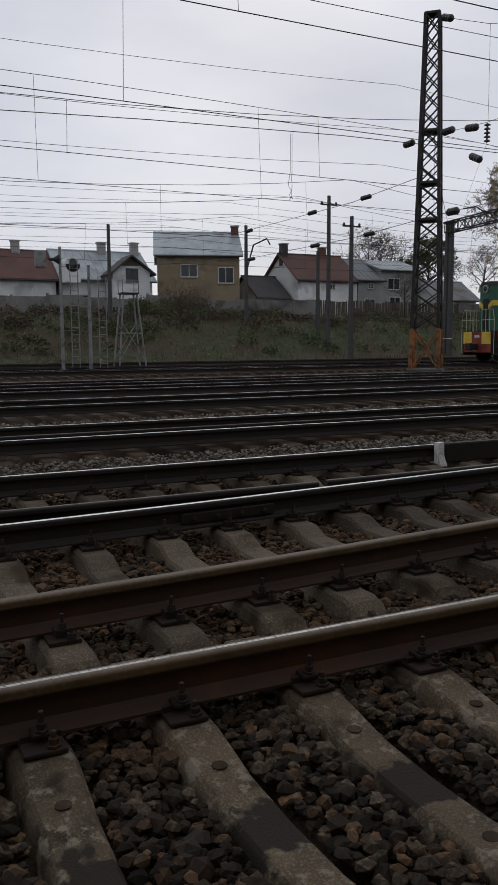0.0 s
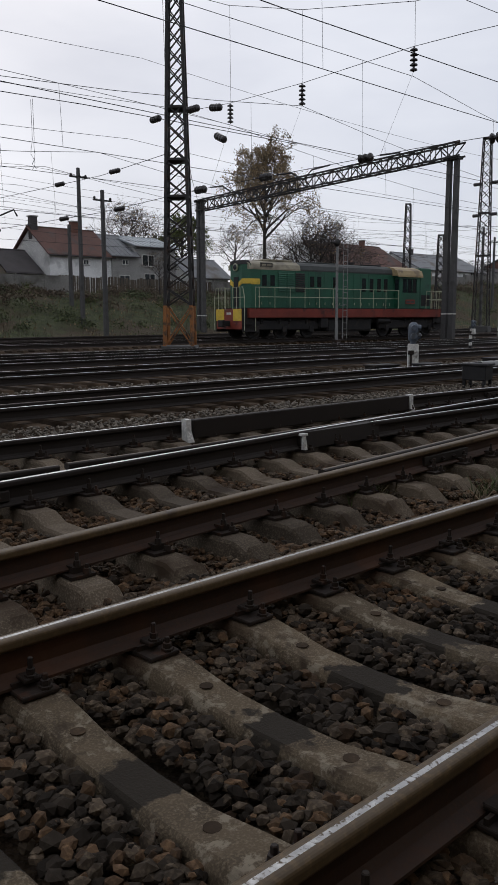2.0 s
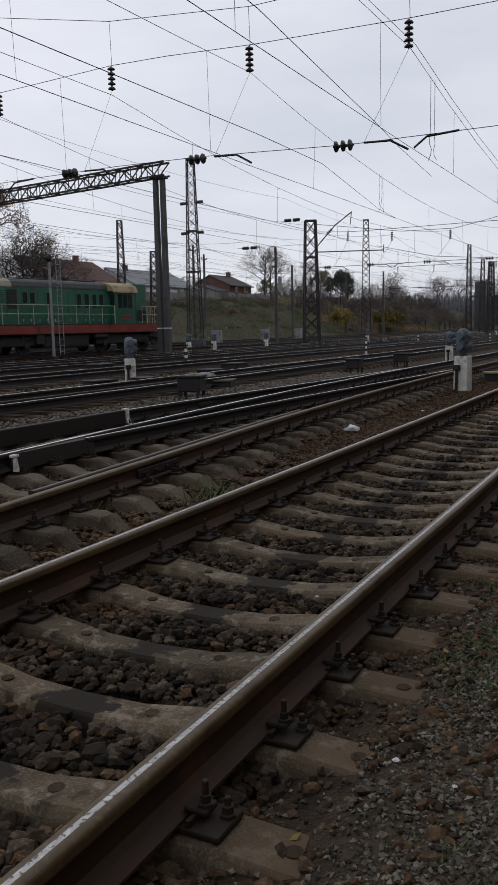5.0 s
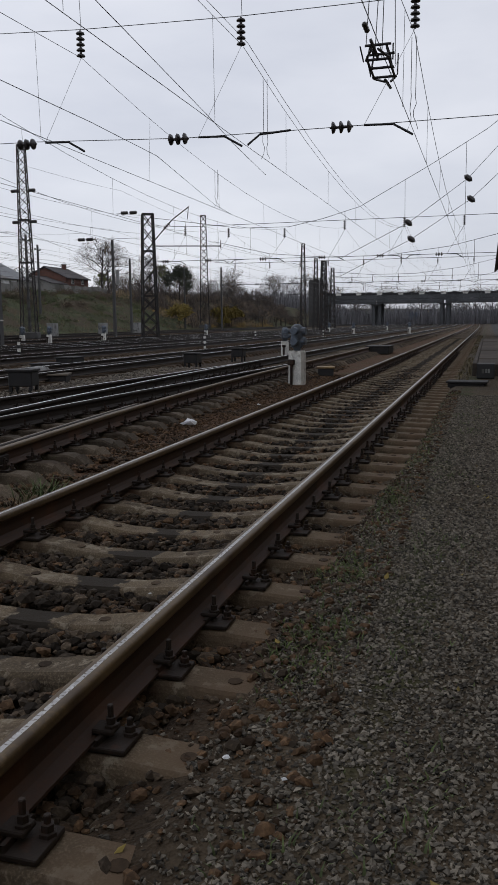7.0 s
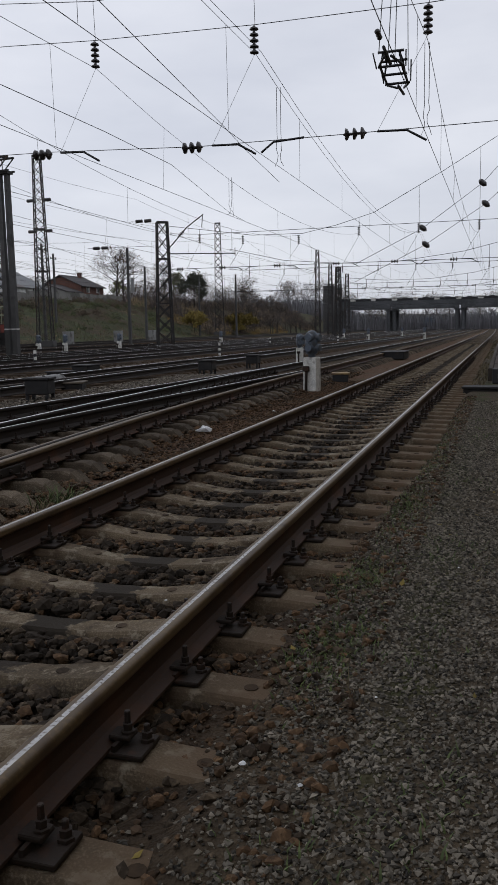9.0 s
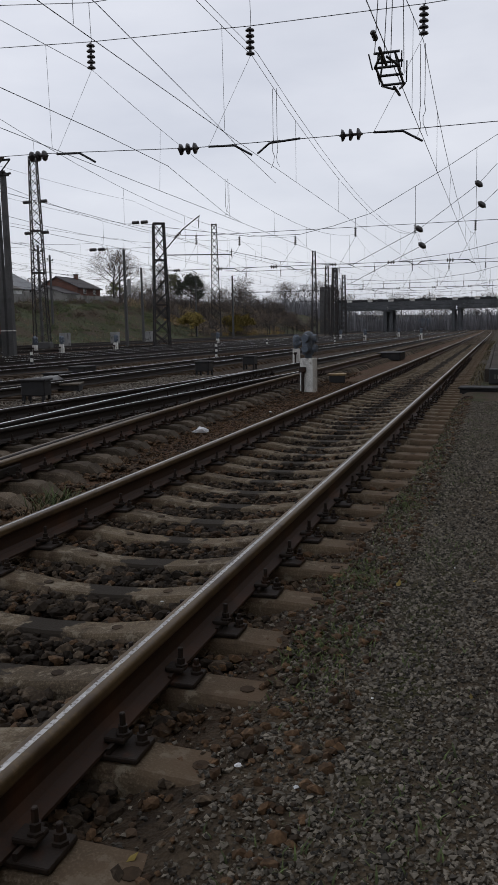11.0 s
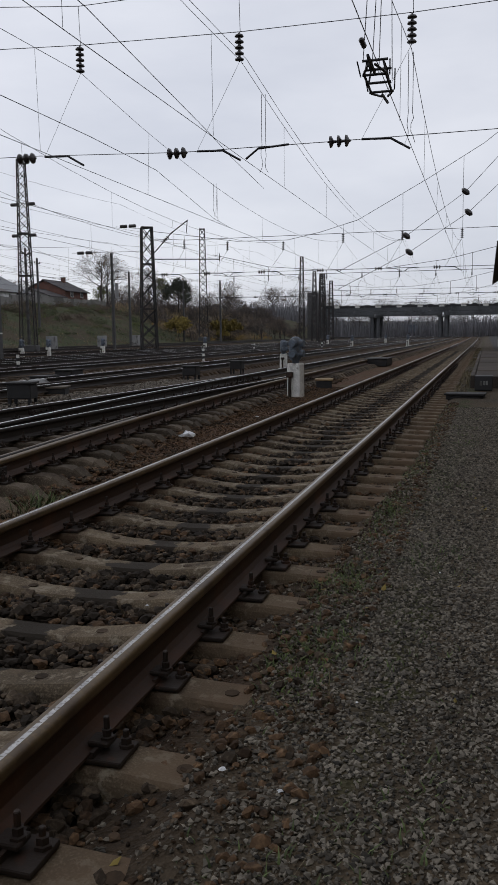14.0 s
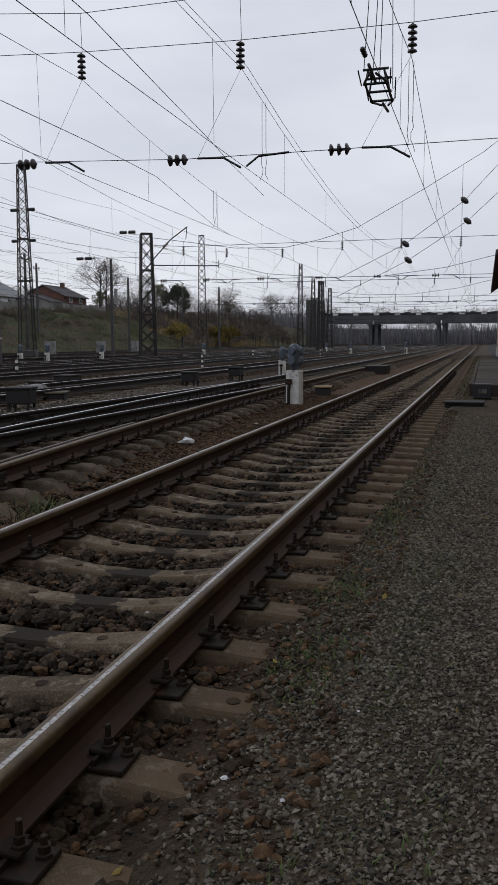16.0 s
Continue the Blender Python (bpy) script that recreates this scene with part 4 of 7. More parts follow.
# ---- masts and gantries ----
def lattice(s, base, w0, w1, d0, d1, h, panels, leg, brace, slot=0, z_from=0.0, z_to=None, rot=0.0):
    """Four tapering corner legs with crossed braces on every face."""
    z_to = h if z_to is None else z_to
    c, n = math.cos(rot), math.sin(rot)
    def corner(k, z):
        t = z / h
        w, d = (w0 + (w1 - w0) * t) / 2, (d0 + (d1 - d0) * t) / 2
        x, y = ((-w, -d), (w, -d), (w, d), (-w, d))[k]
        return Vector((base[0] + x * c - y * n, base[1] + x * n + y * c, base[2] + z))
    levels = [z_from + (z_to - z_from) * k / panels for k in range(panels + 1)]
    for k in range(4):
        s.rod(corner(k, z_from), corner(k, z_to), leg, leg, 4, slot)
        for a, b in zip(levels, levels[1:]):
            s.rod(corner(k, a), corner((k + 1) % 4, b), brace, brace, 4, slot)
            s.rod(corner((k + 1) % 4, a), corner(k, b), brace, brace, 4, slot)
    return s


def lattice_mast(x, y, z, w0, w1, h, panels, rot=45, orange=0.0, label="dark steel lattice mast", leg=0.045, brace=0.022, top_arm=None, collars=()):
    ma = thing("lattice_mast", label, "mast", group="overhead line masts", m=pose(x, y, z, 0, 0, rot))
    part("tower", lattice(Solid(), (0, 0, 0), w0, w1, w0, w1, h, panels, leg, brace, z_from=orange), M["mast_iron"], ma)
    if orange:
        corner = lambda k, z: Vector(((-1, 1, 1, -1)[k % 4] * (w0 + (w1 - w0) * z / h) / 2, (-1, -1, 1, 1)[k % 4] * (w0 + (w1 - w0) * z / h) / 2, z))
        for k in range(4):
            part("painted_leg", Solid().rod(corner(k, 0), corner(k, orange), leg * 1.15, sides=4), M["orange_paint"], ma, "orange painted mast leg")
            part("painted_brace", Solid().rod(corner(k, 0), corner(k + 1, orange), brace * 1.1, sides=4), M["orange_paint"], ma, "orange painted brace")
            part("painted_brace", Solid().rod(corner(k + 1, 0), corner(k, orange), brace * 1.1, sides=4), M["orange_paint"], ma, "orange painted brace")
    part("footing", Solid().box(-w0 / 2 - 0.15, w0 / 2 + 0.15, -w0 / 2 - 0.15, w0 / 2 + 0.15, -0.5, 0.03, bev=0.04), M["concrete_pole"], ma, "concrete footing")
    for zc in collars:
        w = w0 + (w1 - w0) * zc / h
        part("collar", Solid().box(-w / 2 - 0.06, w / 2 + 0.06, -w / 2 - 0.06, w / 2 + 0.06, zc - 0.05, zc + 0.05), M["mast_iron"], ma)
    part("cap", Solid().box(-w1 / 2 - 0.04, w1 / 2 + 0.04, -w1 / 2 - 0.04, w1 / 2 + 0.04, h - 0.04, h + 0.05), M["mast_iron"], ma)
    return ma


lattice_mast(-27.1, 22.0, 0.16, 1.2, 0.55, 14.55, 17, 45, 1.75, "dark steel lattice mast with an orange painted foot", 0.09, 0.038, collars=(6.3, 7.8, 9.9))
lattice_mast(-36.6, 62.0, 0.6, 1.25, 0.6, 15.4, 19, 20, label="tall slim steel lattice mast beyond the gantry", leg=0.06, brace=0.028, collars=(5.9, 9.4))
lattice_mast(-26.4, 64.3, 0.1, 1.3, 0.85, 10.2, 9, 30, 0.0, "black lattice mast with splayed foot", 0.10, 0.05, collars=(3.5, 7.2))
lattice_mast(-37.6, 110.0, 1.0, 1.3, 0.7, 15.1, 17, 20, leg=0.07, brace=0.035)
for x, y, h in ((-32.2, 150, 15.6), (-30.2, 152, 13.0), (-28.5, 150, 12.4), (-27.4, 154, 11.3), (-53.95, 75, 13.0), (-20.6, 111, 9.5), (-43.5, 66, 9.0)):
    lattice_mast(x, y, ground_height(x, y) + 0.1, 1.0, 0.5, h, 12, 25, leg=0.07, brace=0.035)
for x, y, h in ((6.5, 108, 13.5), (8.2, 128, 12.0), (5.2, 150, 11.0)):
    lattice_mast(x, y, 0.0, 1.0, 0.5, h, 12, 25, leg=0.07, brace=0.035)


def square_pole(x, y, z, h, w0, w1, label, name="concrete_pole", mat="concrete_pole"):
    po = thing(name, label, "pole", group="yard poles", m=pose(x, y, z))
    part("shaft", Solid().loft([[(-w0, -w0, -0.4), (w0, -w0, -0.4), (w0, w0, -0.4), (-w0, w0, -0.4)], [(-w1, -w1, h), (w1, -w1, h), (w1, w1, h), (-w1, w1, h)]]), M[mat], po)
    return po


# Rigid portal: twin concrete posts at each end and a lattice beam between them.
GY = 44.5
gantry = thing("portal_gantry", "steel lattice beam gantry on twin concrete posts over the yard", "gantry")
for xc in (-28.3, -52.8):
    for dx in (-0.26, 0.26):
        p = part("post", Solid().loft([[(xc + dx + sx * w, GY + sy * w, z) for sx, sy in ((-1, -1), (1, -1), (1, 1), (-1, 1))] for w, z in ((0.175, -0.5), (0.135, 11.1))]), M["concrete_pole"], gantry, "tapered concrete post")
        part("post_ring", Solid().box(xc + dx - 0.18, xc + dx + 0.18, GY - 0.18, GY + 0.18, 1.55, 1.62), M["white_paint"], p, "white band")
    part("bracket", Solid().box(xc - 0.5, xc + 0.5, GY - 0.3, GY + 0.3, 10.95, 11.12), M["mast_iron"], gantry)
beam = Solid()
zl, zr = 10.25, 11.12
n_panels = 30
pt = lambda k, up, side: Vector((-53.1 + 25.4 * k / n_panels, GY + side * 0.32, zl + (zr - zl) * k / n_panels + up * 0.82))
for up in (0, 1):
    for side in (-1, 1):
        beam.rod(pt(0, up, side), pt(n_panels, up, side), 0.075, sides=4)
for k in range(n_panels):
    for side in (-1, 1):
        a, b = (0, 1) if k % 2 else (1, 0)
        beam.rod(pt(k, a, side), pt(k + 1, b, side), 0.04, sides=4)
        beam.rod(pt(k, 0, side), pt(k, 1, side), 0.03, sides=4)
    for up in (0, 1):
        beam.rod(pt(k, up, -1 if k % 2 else 1), pt(k + 1, up, 1 if k % 2 else -1), 0.03, sides=4)
part("lattice_beam", beam, M["mast_iron"], gantry, "dark riveted lattice beam")


# ---- overhead line ----
def insulator_solid(length, discs, r, axis="z"):
    prof = [(0.02, 0.0)]
    for k in range(discs):
        a = length * (k + 0.2) / discs
        b = length * (k + 0.8) / discs
        prof += [(0.035, a), (r, a + (b - a) * 0.2), (r * 0.9, a + (b - a) * 0.6), (0.04, b)]
    prof += [(0.02, length)]
    return Solid().turn(prof, 10, axis=axis)


hang_mesh = insulator_solid(0.74, 5, 0.125).mesh("insulator", M["insulator"])
bar_mesh = insulator_solid(0.62, 3, 0.155, "x").mesh("insulator", M["insulator"])
thin_mesh = insulator_solid(0.8, 4, 0.12, "x").mesh("insulator", M["insulator"])
fat_mesh = Solid().turn([(0.02, 0), (0.12, 0.03), (0.15, 0.1), (0.13, 0.16), (0.15, 0.24), (0.13, 0.32), (0.15, 0.40), (0.13, 0.48), (0.15, 0.56), (0.12, 0.62), (0.02, 0.65)], 10, axis="x").mesh("insulator", M["insulator"])


def hang(points, r, name, parent, label=""):
    return part(name, Solid().tube(points, r, 4), M["wire"], parent, label)


SUPPORTS = (-66, -22, 22, 66, 110, 154, 198, 242)
NEAR_SAG = {-0.85: 1.3, -5.35: 0.3, -10.1: 0.45, -15.05: 0.1, -19.85: 1.5, -23.7: -0.3}


def messenger_z(y, top=8.78, sag=1.45, near=None):
    for a, b in zip(SUPPORTS, SUPPORTS[1:]):
        if a <= y <= b:
            t = (y - a) / (b - a)
            return top - (near if a == -22 and near is not None else sag) * 4 * t * (1 - t)
    return top


LINES = (-0.85, -5.35, -10.1, -15.05, -19.85, -23.7, -33.2, -38.2, -45.8)
for n, X in enumerate(LINES):
    ov = thing("overhead_line", "overhead contact wire hung from a sagging messenger cable", "overhead line", group="overhead lines")
    r = 0.0085 if n < 3 else 0.009 if n < 6 else 0.011
    zig = lambda y: 0.06 * (1 if round((y - 22) / 44) % 2 else -1) if n else 0.0
    hang([(X + zig(y), y, 6.15) for y in SUPPORTS], r, "contact_wire", ov)
    top = {0: 8.45, 1: 8.6, 2: 8.75}.get(n, 8.85) if n < 6 else 9.2
    ys = [-66 + 4 * k for k in range(78)]
    hang([(X, y, messenger_z(y, top, near=NEAR_SAG.get(X))) for y in ys], r, "messenger_wire", ov)
    if n == 1:
        hang([(X + 0.14, y, messenger_z(y, top, 1.4, 0.35) + 0.06) for y in ys], r, "feeder_wire", ov)
    y = -17.0
    while y < 230:
        if abs((y + 22) % 44) > 3:
            hang([(X, y, messenger_z(y, top, near=NEAR_SAG.get(X))), (X + rng.uniform(-0.05, 0.05), y + rng.uniform(-0.15, 0.15), 6.15)], 0.005 if n < 3 else 0.006, "dropper", ov)
        y += 7.3
# Contact wires of the joining tracks, which run in beside the main ones.
for keys in ([(-4.0, -40), (-4.5, 6), (-4.66, 11.65), (-5.38, 19.3), (-5.68, 22), (-6.1, 27)], [(-8.6, -40), (-8.5, 10), (-8.25, 18.7), (-8.3, 23), (-9.9, 33), (-10.15, 36)], [(-20, -20), (-16.8, 2.75), (-16.2, 5.8), (-15.6, 10.3), (-15.3, 17)]):
    jw = thing("overhead_line", "second contact wire running in beside the main one", "overhead line", group="overhead lines")
    hang([(x, y, 6.17) for x, y in keys], 0.009, "contact_wire", jw)
# Return and feeder wires carried along the yard, on the far side.
for X, z in ((-29.5, 12.6), (-27.6, 10.2), (-30.6, 9.4), (-40.5, 9.6), (-41.6, 8.7), (-42.6, 7.9), (-48, 10.4), (-49, 9.4), (-56, 9.8), (-57, 9.2), (-58, 8.6), (-62, 11.5), (-62, 10.8)):
    fw = thing("feeder_wire", "thin dark feeder wire strung along the yard", "wire", group="feeder wires")
    pts = []
    for k in range(80):
        y = -66 + 4 * k
        t = ((y + 22) % 44) / 44
        pts.append((X, y, z - 0.8 * 4 * t * (1 - t) * 0.8))
    hang(pts, 0.009, "strand", fw)


def headspan(y, main, x0, x1, z_up, z_low, xs, group_r=0.010, arms=True, upper=None, lower=None):
    """A cross-span: sagging main cable, two straight cables, insulator strings and steady arms over every track."""
    hs = thing("headspan", "cross-span of steel cables with dark insulators over the tracks", "overhead line", group="cross-spans")
    hang([(x, y, z) for x, z in main], group_r, "main_cable", hs)
    upper = upper or [(x0, z_up + 0.25), (x0 + 3, z_up + 0.05), (x1, z_up)]
    lower = lower or [(x0, z_low + 0.1), (x1, z_low - 0.05)]
    hang([(x, y, z) for x, z in upper], group_r, "upper_cable", hs)
    hang([(x, y, z) for x, z in lower], group_r, "lower_cable", hs)
    height = lambda line, x: float(np.interp(x, [q[0] for q in line], [q[1] for q in line]))
    mx, mz = [p[0] for p in main], [p[1] for p in main]
    for k, X in enumerate(xs):
        zc = float(np.interp(X, mx, mz))
        top = min(zc - 0.1, height(upper, X) - 0.02)
        z_arm = height(lower, X - 0.6)
        if zc > top + 0.2:
            hang([(X, y, zc), (X + 0.03, y, top)], group_r * 0.8, "hanger", hs)
        part("insulator", hang_mesh, (), hs, "dark ribbed insulator", m=pose(X, y, top - 0.74))
        if arms:
            hang([(X - 1.25, y, z_arm), (X - 0.5, y, z_arm - 0.03), (X, y, z_arm - 0.32)], 0.03, "steady_arm", hs)
            hang([(X, y, top - 0.74), (X - 1.25, y, z_arm)], group_r * 0.5, "stay", hs)
            part("insulator", bar_mesh, (), hs, m=pose(X - 2.15, y, z_arm - 0.01))
            if k % 3 == 1:
                hang([(X + 1.35, y, z_arm), (X + 0.5, y, z_arm - 0.05), (X + 0.15, y, z_arm - 0.30)], 0.03, "steady_arm", hs)
    return hs


MAIN1 = [(-27.0, 14.55), (-25.9, 14.15), (-23.74, 13.23), (-19.88, 12.07), (-15.05, 11.06), (-10.1, 10.55), (-5.4, 10.55), (-0.85, 11.1), (5, 12.6), (12, 15.0)]
UPPER1 = [(-26.9, 9.87), (-23.7, 9.66), (-19.85, 9.62), (-15.05, 9.74), (-13.0, 9.68), (-10.1, 9.51), (-5.4, 9.36), (-0.85, 9.33), (12, 9.6)]
LOWER1 = [(-26.9, 6.62), (-15.0, 6.66), (-11.8, 6.60), (-7.1, 6.38), (-3.0, 6.36), (12, 6.36)]
hs1 = headspan(22.0, MAIN1, -26.9, 12, 9.62, 6.50, (-23.7, -19.85, -15.05, -10.12, -5.4, -0.85), upper=UPPER1, lower=LOWER1)
for x, z, a in ((-26.5, 14.4, 22), (-26.3, 9.85, 0), (-24.9, 9.7, 8), (-28.9, 9.9, 0), (-25.9, 6.6, 0), (-24.6, 8.6, 25)):
    part("insulator", fat_mesh, (), hs1, "stout black insulator", m=pose(x, 22.0, z, 0, a, 0))
hang([(-26.9, 22, 9.9), (-36, 30, 9.2), (-52, 44, 9.6)], 0.014, "upper_cable", hs1)
hang([(-27.0, 22, 6.6), (-33, 22, 6.4), (-46, 22, 6.5), (-62, 22, 7.6)], 0.014, "lower_cable", hs1)
hang([(-27.0, 22, 8.4), (-33, 22, 8.1), (-46, 22, 8.2), (-62, 22, 9.6)], 0.014, "upper_cable", hs1)
for x in (-33.2, -38.2, -45.8):
    part("insulator", thin_mesh, (), hs1, m=pose(x + 1.3, 22, 6.42))
    part("insulator", thin_mesh, (), hs1, m=pose(x + 1.0, 22, 8.15))
MAIN2 = [(-26.85, 10.24), (-23.5, 9.74), (-19.0, 9.06), (-14.7, 8.99), (-11.9, 9.51), (-8.9, 10.32), (-3.5, 13.17), (0.64, 15.53), (4, 18)]
headspan(66.0, MAIN2, -26.4, 9, 9.3, 6.45, (-23.7, -19.85, -15.05, -10.1, -5.4, -0.85), 0.02)
for y, dx in ((110.0, 0.0), (154.0, 0.5), (198.0, 0.0), (236.0, 0.3)):
    m_ = [(-36 + dx, 12.5), (-28, 10.6), (-20, 9.9), (-12, 9.9), (-4, 10.8), (8, 13.5)]
    headspan(y, m_, -36, 8, 9.4, 6.45, (-33, -28, -23.7, -19.85, -15.05, -10.1, -5.4, -0.85, 4), 0.03)
# Guy cables with egg insulators, running down from the building side.
guy = thing("guy_cable", "guy cables with black egg insulators", "cable")
egg_mesh = Solid().turn([(0.02, -0.34), (0.17, -0.2), (0.2, 0), (0.17, 0.2), (0.02, 0.34)], 10, axis="x").mesh("egg_insulator", M["insulator"])
for pts in (((3.6, 60, 15.4), (-0.5, 60, 11.05), (-4.52, 60, 8.22), (-9.44, 60, 5.85)), ((3.8, 60, 13.4), (-0.27, 60, 9.64), (-4.3, 60, 7.07), (-9.4, 60, 4.6))):
    hang(pts, 0.017, "cable", guy)
    for (x0, y0, z0), (x1, y1, z1) in zip(pts[1:3], pts[2:4]):
        part("egg_insulator", egg_mesh, (), guy, "black egg-shaped insulator", m=pose(x0, y0, z0, 0, 38, 0))
# Section insulator in the near contact wire.
sec = thing("section_insulator", "black framed section insulator in the contact wire", "insulator")
s = Solid()
SX = -0.96
for x in (-0.2, 0.2):
    s.tube([(SX + x * 0.3, 15.5, 6.15), (SX + x, 15.9, 6.12), (SX + x, 17.0, 6.06), (SX + x * 0.3, 17.5, 6.13)], 0.024)
    s.tube([(SX + x, 16.0, 6.12), (SX + x * 0.75, 15.95, 6.36), (SX + x * 0.75, 16.5, 6.36), (SX + x, 16.55, 6.1)], 0.02)
    s.tube([(SX + x * 1.35, 16.0, 6.1), (SX + x * 1.5, 15.75, 6.3)], 0.014)
    s.tube([(SX + x * 1.3, 16.9, 6.08), (SX + x * 1.5, 16.6, 6.38)], 0.014)
for y, z in ((15.95, 6.36), (16.5, 6.36), (16.0, 6.12), (16.45, 6.1), (16.95, 6.07)):
    s.tube([(SX - 0.24, y, z), (SX + 0.24, y, z)], 0.026)
s.tube([(SX, 15.0, 6.15), (SX, 15.9, 6.13)], 0.03)
s.tube([(SX, 17.1, 6.06), (SX, 18.0, 6.14)], 0.03)
part("frame", s, M["wire"], sec)
for dx, dy in ((-0.2, -0.5), (-0.12, 0.1), (0.0, 0.2), (0.2, 0.7)):
    hang([(SX + dx, 16.3 + dy, 6.3), (SX + 0.05 + dx * 0.5, 16.3 + dy * 1.2, 8.45)], 0.008, "dropper", sec)
part("insulator", Solid().turn([(0.02, 0.0), (0.05, 0.06), (0.03, 0.12), (0.05, 0.2), (0.03, 0.26), (0.05, 0.34), (0.02, 0.42)], 8, axis="y", at=(SX, 14.2, 6.16)), M["insulator"], sec)

# Looped jumper cables between messenger and contact wires.
def jumper(x, y, top, foot=6.18, gap=0.12):
    jp = thing("jumper_cable", "kinked pair of jumper cables between overhead wires", "cable", group="jumper cables")
    r = random.Random(int(y * 10 - x))
    for side in (-gap / 2, gap / 2):
        pts = [(x + side, y, top)]
        for k in range(1, 14):
            t = k / 14
            loose = 0.05 * smooth_step(0.55, 0.8, t)
            pts.append((x + side + r.uniform(-loose, loose), y + r.uniform(-loose, loose) * 2, top + (foot - top) * t))
        pts.append((x + side * 2.2, y, foot))
        hang(pts, 0.008, "strand", jp)


for x, y, top in ((-5.42, 24.5, 8.44), (-10.1, 33.8, 7.72), (-0.87, 22.1, 8.42), (-23.7, 13.45, 8.35), (-33.2, 34.0, 8.6), (-38.2, 47.0, 8.4)):
    jumper(x, y, top)

# Insulators and bracket arms on the two farther lattice masts.
far_mast = bpy.data.objects["lattice_mast.001"]
arm_mast = bpy.data.objects["lattice_mast.002"]
def on_mast(mast, x, y, z, mesh, tilt=0.0):
    part("insulator", mesh, (), mast, "stout black insulator", m=mast.matrix_basis.inverted() @ pose(x, y, z, 0, tilt, 0))
def mast_arm(mast, pts, r, name="bracket_arm"):
    inv = mast.matrix_basis.inverted()
    part(name, Solid().tube([tuple(inv @ Vector(p)) for p in pts], r, 5), M["mast_iron"], mast)
for z in (12.4, 9.85):
    for x in (-37.75, -36.1):
        on_mast(far_mast, x, 62, z, fat_mesh)
for x, z in ((-28.8, 10.5), (-28.0, 10.5), (-32.9, 8.45), (-32.1, 8.45)):
    on_mast(arm_mast, x, 64.3, z, fat_mesh)
mast_arm(arm_mast, [(-33.4, 64.3, 8.47), (-26.8, 64.3, 8.4)], 0.014, "stay_cable")
mast_arm(arm_mast, [(-29.2, 64.3, 10.5), (-26.6, 64.3, 10.2)], 0.014, "stay_cable")
mast_arm(arm_mast, [(-25.9, 64.3, 8.06), (-24.2, 64.3, 9.75), (-22.7, 64.3, 10.74)], 0.05)
mast_arm(arm_mast, [(-22.75, 64.3, 10.7), (-22.85, 64.3, 9.75)], 0.035, "drop_rod")
mast_arm(arm_mast, [(-25.9, 64.3, 7.7), (-19.96, 64.3, 7.5)], 0.045)
mast_arm(arm_mast, [(-20.0, 64.3, 7.95), (-20.0, 64.3, 7.3)], 0.035, "drop_rod")
on_mast(arm_mast, -24.9, 64.3, 9.1, bar_mesh, -40)


# ---- houses on the bank ----
def window_part(parent, x, y, z, w, h, mat_frame="white_paint", out=0.06):
    """A window set in a wall that faces +x: frame bars round a dark pane, and a sill."""
    fr = Solid()
    for a, b, c, d in ((y - w / 2, y + w / 2, z, z + 0.07), (y - w / 2, y + w / 2, z + h - 0.07, z + h), (y - w / 2, y - w / 2 + 0.07, z, z + h), (y + w / 2 - 0.07, y + w / 2, z, z + h), (y - 0.03, y + 0.03, z, z + h)):
        fr.box(x + 0.002, x + out, a, b, c, d)
    wi = part("window", fr, M[mat_frame], parent, "white framed window")
    part("pane", Solid().box(x + 0.004, x + 0.02, y - w / 2 + 0.07, y + w / 2 - 0.07, z + 0.07, z + h - 0.07), M["dark_glass"], wi)
    part("sill", Solid().box(x + 0.002, x + 0.14, y - w / 2 - 0.08, y + w / 2 + 0.08, z - 0.06, z - 0.005), M["wall_grey"], wi)


